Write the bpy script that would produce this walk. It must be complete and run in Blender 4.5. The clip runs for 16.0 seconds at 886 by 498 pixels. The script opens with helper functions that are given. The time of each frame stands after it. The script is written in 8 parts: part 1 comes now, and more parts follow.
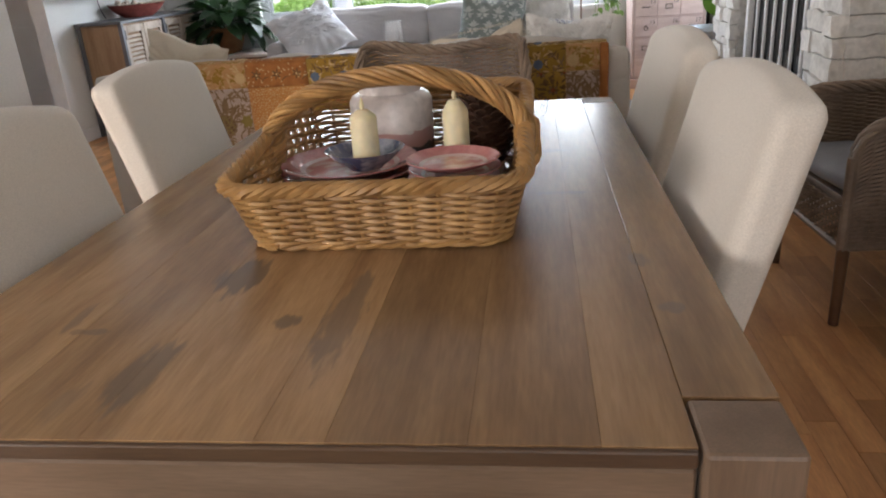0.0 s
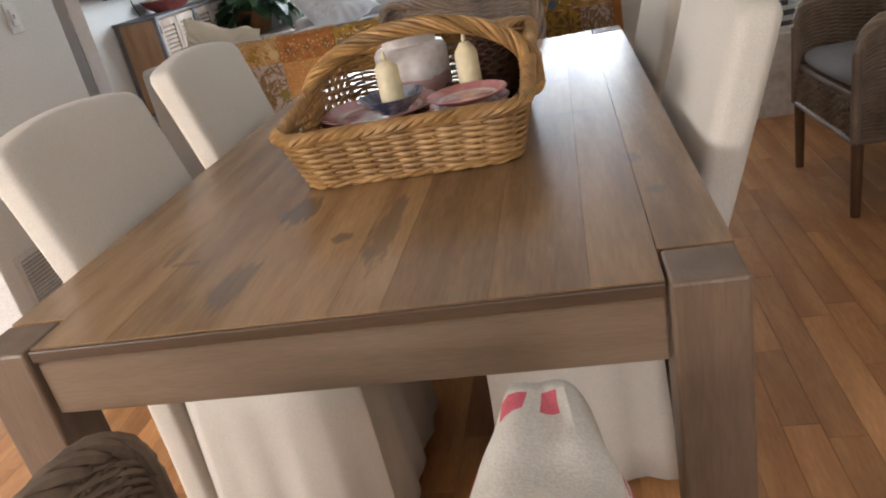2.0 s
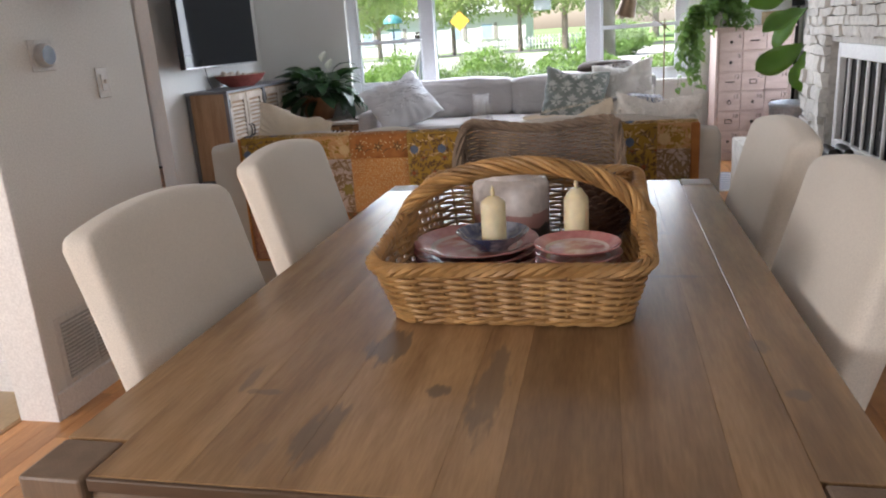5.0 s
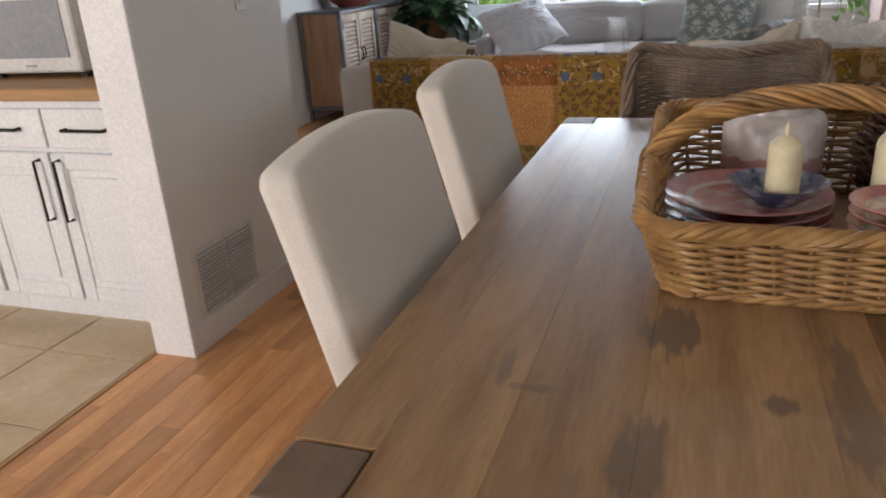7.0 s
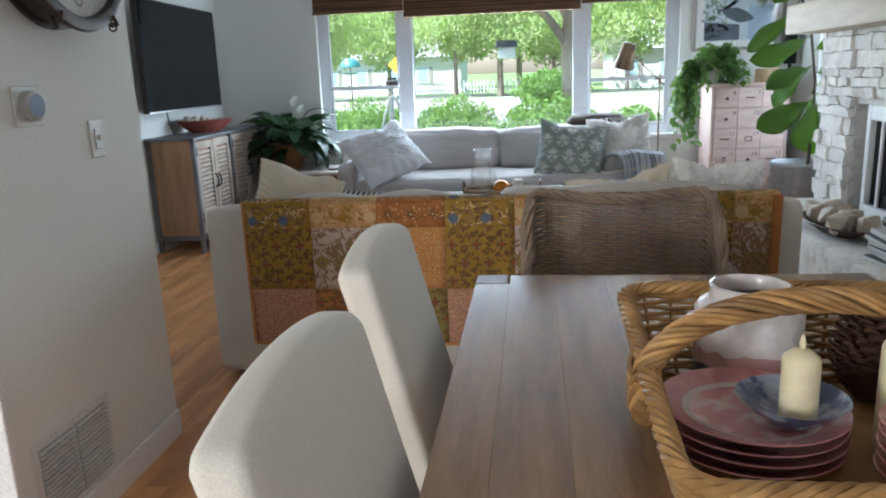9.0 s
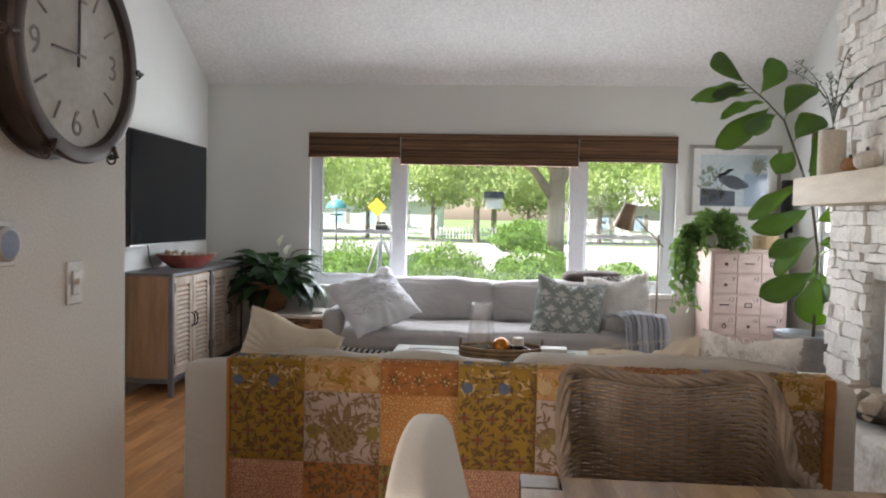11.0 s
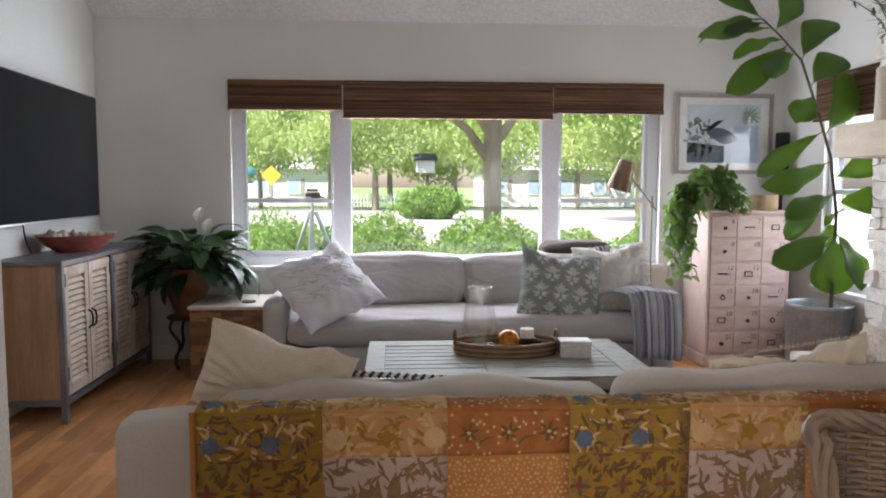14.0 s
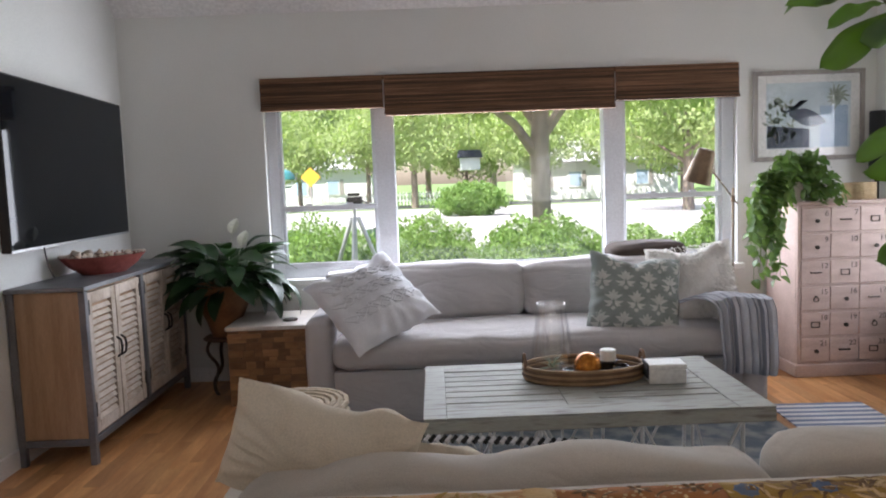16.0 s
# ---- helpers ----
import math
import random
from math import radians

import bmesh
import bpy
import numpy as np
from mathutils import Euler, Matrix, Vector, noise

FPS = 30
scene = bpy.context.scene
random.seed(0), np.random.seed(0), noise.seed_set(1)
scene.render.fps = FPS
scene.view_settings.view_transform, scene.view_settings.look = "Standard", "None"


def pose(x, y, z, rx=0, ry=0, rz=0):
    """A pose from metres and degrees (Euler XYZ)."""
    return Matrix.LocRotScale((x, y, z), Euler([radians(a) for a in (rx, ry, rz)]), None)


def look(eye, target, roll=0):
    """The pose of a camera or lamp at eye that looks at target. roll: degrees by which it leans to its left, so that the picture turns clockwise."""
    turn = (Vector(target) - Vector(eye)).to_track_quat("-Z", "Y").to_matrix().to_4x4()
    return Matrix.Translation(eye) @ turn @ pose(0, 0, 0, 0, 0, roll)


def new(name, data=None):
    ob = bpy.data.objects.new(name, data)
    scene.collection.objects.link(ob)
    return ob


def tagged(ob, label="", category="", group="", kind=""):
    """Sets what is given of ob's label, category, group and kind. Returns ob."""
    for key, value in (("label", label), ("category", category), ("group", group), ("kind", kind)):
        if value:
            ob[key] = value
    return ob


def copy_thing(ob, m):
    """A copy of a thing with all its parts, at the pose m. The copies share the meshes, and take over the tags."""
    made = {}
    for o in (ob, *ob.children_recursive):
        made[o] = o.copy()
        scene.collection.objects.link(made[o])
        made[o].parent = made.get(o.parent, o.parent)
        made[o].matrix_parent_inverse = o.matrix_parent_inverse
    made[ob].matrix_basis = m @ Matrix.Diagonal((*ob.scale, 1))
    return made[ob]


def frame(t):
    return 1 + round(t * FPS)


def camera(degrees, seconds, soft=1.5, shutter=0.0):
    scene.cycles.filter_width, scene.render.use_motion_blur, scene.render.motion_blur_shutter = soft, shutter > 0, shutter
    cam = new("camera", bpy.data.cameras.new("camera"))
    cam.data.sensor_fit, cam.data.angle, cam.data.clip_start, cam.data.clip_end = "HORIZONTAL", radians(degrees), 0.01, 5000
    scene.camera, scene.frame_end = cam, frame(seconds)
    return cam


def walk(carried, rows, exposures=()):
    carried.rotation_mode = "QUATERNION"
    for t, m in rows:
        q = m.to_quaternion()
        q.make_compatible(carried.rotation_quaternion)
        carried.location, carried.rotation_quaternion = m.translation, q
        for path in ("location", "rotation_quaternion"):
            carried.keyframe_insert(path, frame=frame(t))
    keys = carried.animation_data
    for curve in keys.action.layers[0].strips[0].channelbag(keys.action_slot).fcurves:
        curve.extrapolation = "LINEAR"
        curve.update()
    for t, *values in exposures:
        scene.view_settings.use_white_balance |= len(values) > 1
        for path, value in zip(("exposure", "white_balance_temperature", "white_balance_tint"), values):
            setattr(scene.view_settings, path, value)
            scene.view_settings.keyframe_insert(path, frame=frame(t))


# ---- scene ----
from mathutils.bvhtree import BVHTree

cam = camera(62.0, 16.0, soft=2.0)
PATH = [
    (0, (0.547, 0.751, 1.187), (0.288, 2.597, 0.462), -4.2),
    (0.5, (0.516, 0.713, 1.184), (0.243, 2.533, 0.401), -6.8),
    (1, (0.494, 0.625, 1.199), (0.303, 2.451, 0.406), -8.4),
    (1.5, (0.522, 0.563, 1.2), (0.296, 2.386, 0.409), -9.3),
    (2, (0.611, 0.539, 1.191), (0.211, 2.326, 0.386), -12.3),
    (2.5, (0.623, 0.599, 1.243), (0.313, 2.434, 0.512), -11.3),
    (3, (0.625, 0.608, 1.259), (0.432, 2.49, 0.609), -9.2),
    (3.5, (0.617, 0.599, 1.254), (0.438, 2.502, 0.666), -7.9),
    (4, (0.599, 0.593, 1.262), (0.364, 2.499, 0.703), -6.8),
    (4.5, (0.551, 0.61, 1.266), (0.22, 2.507, 0.724), -5.4),
    (5, (0.458, 0.637, 1.261), (0.024, 2.508, 0.704), -3.9),
    (5.2, (0.406, 0.655, 1.25), (-0.063, 2.51, 0.669), -3.3),
    (7.3, (0.075, 0.896, 1.215), (-0.566, 2.634, 0.461), -3.9),
    (7.5, (0.047, 0.936, 1.211), (-0.592, 2.666, 0.437), -3.9),
    (8, (-0.024, 1.016, 1.22), (-0.513, 2.804, 0.47), -2.0),
    (8.5, (-0.088, 1.063, 1.275), (-0.288, 2.953, 0.651), 0.3),
    (9, (-0.115, 1.062, 1.326), (-0.358, 2.993, 0.865), -2.2),
    (9.5, (-0.171, 1.119, 1.366), (-0.389, 3.098, 1.185), -0.5),
    (12, (-0.484, 1.642, 1.362), (-0.634, 3.636, 1.285), 1.5),
    (12.5, (-0.611, 1.835, 1.35), (-0.715, 3.831, 1.262), 1.1),
    (13, (-0.749, 2.01, 1.349), (-0.782, 4.006, 1.234), 0.8),
    (13.5, (-0.799, 2.222, 1.337), (-0.756, 4.217, 1.196), 0.2),
    (14, (-0.89, 2.391, 1.334), (-0.761, 4.38, 1.165), 0.1),
    (14.5, (-0.996, 2.535, 1.338), (-0.747, 4.509, 1.143), -0.9),
    (15, (-1.017, 2.672, 1.347), (-0.721, 4.638, 1.13), -1.5),
    (15.5, (-0.975, 2.797, 1.352), (-0.843, 4.783, 1.151), -1.7),
    (16, (-0.963, 2.885, 1.371), (-0.943, 4.877, 1.192), -2.1),
]
EXPOSURES = [(0, 1.76, 6150, 14), (1.5, 1.93, 6150, 13), (3.5, 1.87, 6000, 14), (5, 1.65, 6100, 16), (8, 1.38, 5850, 11), (9.2, 1.70, 5450, 5), (9.7, 1.62, 5800, 8), (12, 1.56, 6400, 16), (16, 1.50, 6200, 18)]
walk(cam, [(t, look(eye, target, roll)) for t, eye, target, roll in PATH], EXPOSURES)

# ---- light ----
world = bpy.data.worlds.new("sky")
scene.world = world
world.use_nodes = True
wn = world.node_tree.nodes
sky = wn.new("ShaderNodeTexSky")
sky.sky_type = "NISHITA"
sky.sun_disc = False
sky.sun_elevation, sky.sun_rotation = radians(52), radians(310)
sky.dust_density = 3.0
world.node_tree.links.new(sky.outputs[0], wn["Background"].inputs[0])
wn["Background"].inputs[1].default_value = 0.15

sun = new("sun", bpy.data.lights.new("sun", "SUN"))
sun.data.energy, sun.data.angle, sun.data.color = 5.0, radians(0.6), (1.0, 0.95, 0.86)
sun.matrix_world = look((-8, 3, 16), (0, 10, 0))


def window_light(name, eye, target, sx, sy, watts, colour):
    """Sky light that comes in at a window's opening."""
    data = bpy.data.lights.new(name, "AREA")
    data.shape, data.size, data.size_y, data.energy, data.color = "RECTANGLE", sx, sy, watts, colour
    ob = new(name, data)
    ob.matrix_world = look(eye, target)
    return ob


window_light("window_light_front", (-0.46, 8.19, 1.32), (-0.46, 0, 1.0), 3.2, 1.05, 36, (0.90, 0.96, 1.0))
window_light("window_light_side", (2.33, 7.25, 1.3), (0, 7.0, 1.0), 0.6, 1.3, 6, (0.95, 0.98, 1.0))
window_light("window_light_dining", (1.25, -1.62, 1.5), (-0.6, 3, 0.9), 1.5, 1.2, 6.2, (1.0, 0.95, 0.88))
window_light("window_light_kitchen", (-3.2, -1.02, 1.6), (-1.6, 1.6, -0.4), 1.5, 1.1, 40, (1.0, 0.93, 0.84))


# ---- tools for meshes ----
def box(bm, x0, y0, z0, x1, y1, z1, bevel=0.0, seg=1):
    vs = [bm.verts.new((x, y, z)) for x in (x0, x1) for y in (y0, y1) for z in (z0, z1)]
    quads = ((0, 1, 3, 2), (4, 6, 7, 5), (0, 4, 5, 1), (2, 3, 7, 6), (0, 2, 6, 4), (1, 5, 7, 3))
    fs = [bm.faces.new([vs[i] for i in q]) for q in quads]
    if bevel:
        es = list({e for f in fs for e in f.edges})
        bmesh.ops.bevel(bm, geom=es, offset=bevel, segments=seg, profile=0.5, affect="EDGES")
    return bm


def lathe(bm, profile, seg=24, cx=0.0, cy=0.0, sx=1.0, sy=1.0, wob=None):
    """Turned shape from (radius, z) pairs; a radius of 0 closes it."""
    rings = []
    for r, z in profile:
        if r <= 0:
            rings.append([bm.verts.new((cx, cy, z))])
        else:
            ring = []
            for k in range(seg):
                a = 2 * math.pi * k / seg
                q = r * (wob(k, z) if wob else 1.0)
                ring.append(bm.verts.new((cx + q * sx * math.cos(a), cy + q * sy * math.sin(a), z)))
            rings.append(ring)
    for a, b in zip(rings, rings[1:]):
        for k in range(seg):
            j = (k + 1) % seg
            if len(a) == 1 and len(b) == 1:
                continue
            if len(a) == 1:
                bm.faces.new((a[0], b[k], b[j]))
            elif len(b) == 1:
                bm.faces.new((a[k], a[j], b[0]))
            else:
                bm.faces.new((a[k], a[j], b[j], b[k]))
    return bm


def tube(bm, pts, r, seg=6, closed=False):
    """A rod of radius r (a number, or one a point) along points."""
    pts = [Vector(p) for p in pts]
    n = len(pts)
    rings = []
    side = None
    for i, p in enumerate(pts):
        if closed:
            d = pts[(i + 1) % n] - pts[i - 1]
        else:
            d = pts[min(i + 1, n - 1)] - pts[max(i - 1, 0)]
        d = d.normalized() if d.length > 1e-9 else Vector((0, 0, 1))
        if side is None:
            side = d.orthogonal().normalized()
        side = (side - d * side.dot(d))
        side = side.normalized() if side.length > 1e-6 else d.orthogonal().normalized()
        up = d.cross(side)
        rr = r if isinstance(r, (int, float)) else r[i]
        rings.append([bm.verts.new(p + rr * (math.cos(2 * math.pi * k / seg) * side + math.sin(2 * math.pi * k / seg) * up)) for k in range(seg)])
    pairs = list(zip(rings, rings[1:])) + ([(rings[-1], rings[0])] if closed else [])
    for a, b in pairs:
        for k in range(seg):
            j = (k + 1) % seg
            bm.faces.new((a[k], a[j], b[j], b[k]))
    if not closed:
        bm.faces.new(rings[0][::-1])
        bm.faces.new(rings[-1])
    return bm


def grid(bm, nu, nv, fn):
    """A sheet: fn(u, v) gives a point for u, v in 0..1."""
    rows = [[bm.verts.new(fn(i / nu, j / nv)) for i in range(nu + 1)] for j in range(nv + 1)]
    for a, b in zip(rows, rows[1:]):
        for i in range(nu):
            bm.faces.new((a[i], a[i + 1], b[i + 1], b[i]))
    return bm


def soft_box(bm, x0, y0, z0, x1, y1, z1, r=0.05, n=10, sag=0.0, puff=0.0, seed=0.0):
    """An upholstered block: rounded edges, faces that swell by puff, and a slight unevenness sag."""
    c = Vector(((x0 + x1) / 2, (y0 + y1) / 2, (z0 + z1) / 2))
    h = Vector(((x1 - x0) / 2, (y1 - y0) / 2, (z1 - z0) / 2))
    seen = {}

    def vert(p):
        key = tuple(round(v, 5) for v in p)
        if key not in seen:
            q = Vector(p)
            inner = Vector([max(-(hh - r), min(hh - r, v * hh)) for v, hh in zip(q, h)])
            full = Vector([v * hh for v, hh in zip(q, h)])
            d = full - inner
            w = inner + (d.normalized() * r if d.length > 1e-9 else d)
            ax = [1 - abs(v) ** 2 for v in q]
            swell = Vector([0.0, 0.0, 0.0])
            for k in range(3):
                if abs(q[k]) > 0.999:
                    swell[k] += math.copysign(puff * ax[(k + 1) % 3] * ax[(k + 2) % 3], q[k])
            w += swell
            if sag:
                w += sag * noise.noise_vector((w + c) * 4.0 + Vector((seed, seed * 2, 0)))
            seen[key] = bm.verts.new(c + w)
        return seen[key]

    for k in range(3):
        for s in (-1, 1):
            for i in range(n):
                for j in range(n):
                    quad = []
                    for di, dj in ((0, 0), (1, 0), (1, 1), (0, 1)):
                        p = [0, 0, 0]
                        p[k] = s
                        a, b = -1 + 2 * (i + di) / n, -1 + 2 * (j + dj) / n
                        p[(k + 1) % 3] = math.sin(a * math.pi / 2) * 0.5 + a * 0.5
                        p[(k + 2) % 3] = math.sin(b * math.pi / 2) * 0.5 + b * 0.5
                        quad.append(vert(p))
                    if len(set(quad)) == 4:
                        try:
                            bm.faces.new(quad if s > 0 else quad[::-1])
                        except ValueError:
                            pass
    return bm


def pillow(bm, w, h, t, n=14, seed=0.0, crease=0.012, pinch=0.10):
    """A scatter cushion standing in the x-z plane about its centre: thin seam, full middle, drawn-in sides."""
    top, bot = {}, {}
    for i in range(n + 1):
        for j in range(n + 1):
            u, v = -1 + 2 * i / n, -1 + 2 * j / n
            pu, pv = 1 - pinch * (1 - v * v) ** 1.0 * 0.0 - pinch * 0.5 * (1 - abs(v) ** 2), 1 - pinch * 0.5 * (1 - abs(u) ** 2)
            x, z = u * pu * w / 2, v * pv * h / 2
            f = (max(0, 1 - abs(u) ** 2.6) * max(0, 1 - abs(v) ** 2.6)) ** 0.55
            nz = crease * (noise.noise(Vector((x * 9 + seed, z * 9, seed))) + 0.5 * noise.noise(Vector((x * 22, z * 22 + seed, 3)))) * min(1, f * 3)
            sag = h * 0.10 * max(0, v) ** 2 * math.exp(-((u - 0.12 * math.sin(seed)) / 0.42) ** 2)
            z -= sag
            x += 0.012 * noise.noise(Vector((seed, z * 11, 7)))
            z += 0.012 * noise.noise(Vector((x * 11, seed, 5)))
            wob = 0.022 * noise.noise(Vector((x * 6 + seed, z * 6, 1.7)))
            ang = math.atan2(v, u)
            rim = max(0, max(abs(u), abs(v)) - 0.35) * 1.5
            nz += crease * 0.55 * rim * math.sin(ang * 17 + 3 * math.sin(ang * 2 + seed)) * min(1, f * 3)
            edge = i in (0, n) or j in (0, n)
            top[i, j] = bm.verts.new((x, wob - (t / 2 * f + nz), z))
            bot[i, j] = top[i, j] if edge else bm.verts.new((x, wob + t / 2 * f + nz, z))
    for i in range(n):
        for j in range(n):
            bm.faces.new((top[i, j], top[i + 1, j], top[i + 1, j + 1], top[i, j + 1]))
            bm.faces.new((bot[i, j], bot[i, j + 1], bot[i + 1, j + 1], bot[i + 1, j]))
    return bm


def link(name, bm, material, smooth=True):
    me = bpy.data.meshes.new(name)
    bmesh.ops.recalc_face_normals(bm, faces=bm.faces[:])
    bm.to_mesh(me)
    bm.free()
    for m in (material if isinstance(material, (list, tuple)) else (material,)):
        me.materials.append(m)
    if smooth:
        me.shade_smooth()
        me.set_sharp_from_angle(angle=radians(40))
    return new(name, me)


def part(name, bm, material, parent, label="", smooth=True):
    """One mesh under a thing or under a part."""
    ob = link(name, bm, material, smooth)
    ob.parent = parent
    if label:
        tagged(ob, label)
    return ob


def piece(name, me, parent, m=None):
    """A part on shared mesh data."""
    ob = new(name, me)
    ob.parent = parent
    if m is not None:
        ob.matrix_basis = m
    return ob


def thing(name, x, y, z, label, category, rz=0.0, group="", kind=""):
    ob = new(name)
    ob.empty_display_size = 0.1
    ob.matrix_basis = pose(x, y, z, 0, 0, rz)
    return tagged(ob, label, category, group, kind)


def solid(name, bm, material, label="", category="", kind="structure", smooth=False):
    ob = link(name, bm, material, smooth)
    return tagged(ob, label, category, "", kind)


def B():
    return bmesh.new()


# ---- materials ----
def rgb(c):
    return (c[0], c[1], c[2], 1.0)


def mat(name, col, rough=0.6, col2=None, scale=4.0, fine=60.0, bump=0.15, metal=0.0, stretch=(1, 1, 1), detail=6.0, spread=(0.35, 0.65),
        sheen=0.0, spec=0.5, coat=0.0, jitter=0.0, rough2=None, depth=0.004, trans=0.0):
    """A surface of two scales: broad drift from col to col2, and fine grain in colour and relief."""
    m = bpy.data.materials.new(name)
    m.use_nodes = True
    nt = m.node_tree
    n, l = nt.nodes, nt.links
    p = n["Principled BSDF"]
    co = n.new("ShaderNodeTexCoord")
    mp = n.new("ShaderNodeMapping")
    mp.inputs["Scale"].default_value = stretch
    l.new(co.outputs["Object"], mp.inputs[0])
    vec = mp.outputs[0]
    if jitter:
        inf = n.new("ShaderNodeObjectInfo")
        ad = n.new("ShaderNodeVectorMath")
        ad.operation = "MULTIPLY_ADD"
        l.new(inf.outputs["Random"], ad.inputs[0])
        ad.inputs[1].default_value = (37, 53, 71)
        l.new(vec, ad.inputs[2])
        vec = ad.outputs[0]
    a = n.new("ShaderNodeTexNoise")
    a.inputs["Scale"].default_value, a.inputs["Detail"].default_value = scale, detail
    l.new(vec, a.inputs["Vector"])
    r = n.new("ShaderNodeMapRange")
    r.inputs[1].default_value, r.inputs[2].default_value = spread
    l.new(a.outputs[0], r.inputs[0])
    mx = n.new("ShaderNodeMix")
    mx.data_type = "RGBA"
    mx.inputs[6].default_value = rgb(col)
    mx.inputs[7].default_value = rgb(col2 or [c * 0.86 for c in col])
    l.new(r.outputs[0], mx.inputs[0])
    b = n.new("ShaderNodeTexNoise")
    b.inputs["Scale"].default_value, b.inputs["Detail"].default_value = fine, 3.0
    l.new(vec, b.inputs["Vector"])
    hv = n.new("ShaderNodeHueSaturation")
    l.new(mx.outputs[2], hv.inputs["Color"])
    vr = n.new("ShaderNodeMapRange")
    vr.inputs[1].default_value, vr.inputs[2].default_value, vr.inputs[3].default_value, vr.inputs[4].default_value = 0.3, 0.7, 0.9, 1.1
    l.new(b.outputs[0], vr.inputs[0])
    val = vr.outputs[0]
    if jitter:
        jm = n.new("ShaderNodeMapRange")
        jm.inputs[3].default_value, jm.inputs[4].default_value = 1 - jitter, 1 + jitter
        l.new(inf.outputs["Random"], jm.inputs[0])
        mu = n.new("ShaderNodeMath")
        mu.operation = "MULTIPLY"
        l.new(val, mu.inputs[0])
        l.new(jm.outputs[0], mu.inputs[1])
        val = mu.outputs[0]
    l.new(val, hv.inputs["Value"])
    l.new(hv.outputs[0], p.inputs["Base Color"])
    rr = n.new("ShaderNodeMapRange")
    rr.inputs[3].default_value, rr.inputs[4].default_value = rough, rough2 if rough2 is not None else min(1.0, rough * 1.2)
    l.new(a.outputs[0], rr.inputs[0])
    l.new(rr.outputs[0], p.inputs["Roughness"])
    p.inputs["Metallic"].default_value = metal
    p.inputs["Specular IOR Level"].default_value = spec
    if sheen:
        p.inputs["Sheen Weight"].default_value = sheen
    if coat:
        p.inputs["Coat Weight"].default_value = coat
        p.inputs["Coat Roughness"].default_value = 0.25
    if trans:
        p.inputs["Subsurface Weight"].default_value = trans
        p.inputs["Subsurface Radius"].default_value = (0.02, 0.012, 0.006)
    if bump:
        bp = n.new("ShaderNodeBump")
        bp.inputs["Strength"].default_value, bp.inputs["Distance"].default_value = bump, depth
        l.new(b.outputs[0], bp.inputs["Height"])
        l.new(bp.outputs[0], p.inputs["Normal"])
    return m


def folds(m, scale=5.0, strength=0.5, depth=0.012, stretch=(1, 1, 1)):
    """Adds broad soft creases under the fine grain of a cloth."""
    n, l = m.node_tree.nodes, m.node_tree.links
    fine = next(k for k in n if k.bl_idname == "ShaderNodeBump")
    co = n.new("ShaderNodeTexCoord")
    mp = n.new("ShaderNodeMapping")
    mp.inputs["Scale"].default_value = stretch
    nz = n.new("ShaderNodeTexNoise")
    nz.inputs["Scale"].default_value, nz.inputs["Detail"].default_value, nz.inputs["Distortion"].default_value = scale, 3.0, 1.2
    bp = n.new("ShaderNodeBump")
    bp.inputs["Strength"].default_value, bp.inputs["Distance"].default_value = strength, depth
    l.new(co.outputs["Object"], mp.inputs[0])
    l.new(mp.outputs[0], nz.inputs["Vector"])
    l.new(nz.outputs[0], bp.inputs["Height"])
    l.new(bp.outputs[0], fine.inputs["Normal"])
    return m


def glass(name, rough=0.0, tint=(1, 1, 1)):
    m = bpy.data.materials.new(name)
    m.use_nodes = True
    p = m.node_tree.nodes["Principled BSDF"]
    p.inputs["Base Color"].default_value = rgb(tint)
    p.inputs["Transmission Weight"].default_value = 1.0
    p.inputs["Roughness"].default_value = rough
    p.inputs["IOR"].default_value = 1.45
    return m


def pane_glass(name="window_glass", shine=0.03):
    """Thin glass: clear, with a faint reflection."""
    m = bpy.data.materials.new(name)
    m.use_nodes = True
    n, l = m.node_tree.nodes, m.node_tree.links
    t = n.new("ShaderNodeBsdfTransparent")
    g = n.new("ShaderNodeBsdfGlossy")
    g.inputs["Roughness"].default_value = 0.02
    x = n.new("ShaderNodeMixShader")
    x.inputs[0].default_value = shine
    l.new(t.outputs[0], x.inputs[1])
    l.new(g.outputs[0], x.inputs[2])
    l.new(x.outputs[0], n["Material Output"].inputs[0])
    return m


WALL = mat("wall_paint", (0.74, 0.74, 0.71), 0.75, (0.70, 0.70, 0.67), 1.2, 160, 0.05, depth=0.001)
CEIL = mat("ceiling_paint", (0.82, 0.80, 0.79), 0.9, (0.77, 0.75, 0.74), 2.0, 45, 0.22, depth=0.005)
TRIM = mat("trim_paint", (0.78, 0.77, 0.76), 0.4, (0.74, 0.73, 0.72), 3, 120, 0.05)
VINYL = mat("window_vinyl", (0.74, 0.76, 0.80), 0.35, (0.70, 0.72, 0.76), 3, 120, 0.03)
FLOORW = mat("floor_wood", (0.60, 0.31, 0.125), 0.28, (0.42, 0.19, 0.07), 2.2, 26, 0.06, stretch=(6, 0.9, 6), jitter=0.24, detail=8, rough2=0.42)
FLOORB = mat("floor_gap", (0.08, 0.04, 0.02), 0.8)
TILE = mat("kitchen_tile", (0.55, 0.43, 0.28), 0.35, (0.46, 0.34, 0.20), 5, 40, 0.1, jitter=0.06)
GROUT = mat("grout", (0.36, 0.30, 0.22), 0.9)
LINEN = mat("slip_linen", (0.76, 0.71, 0.63), 0.9, (0.72, 0.67, 0.59), 3, 420, 0.04, sheen=0.15, depth=0.002)
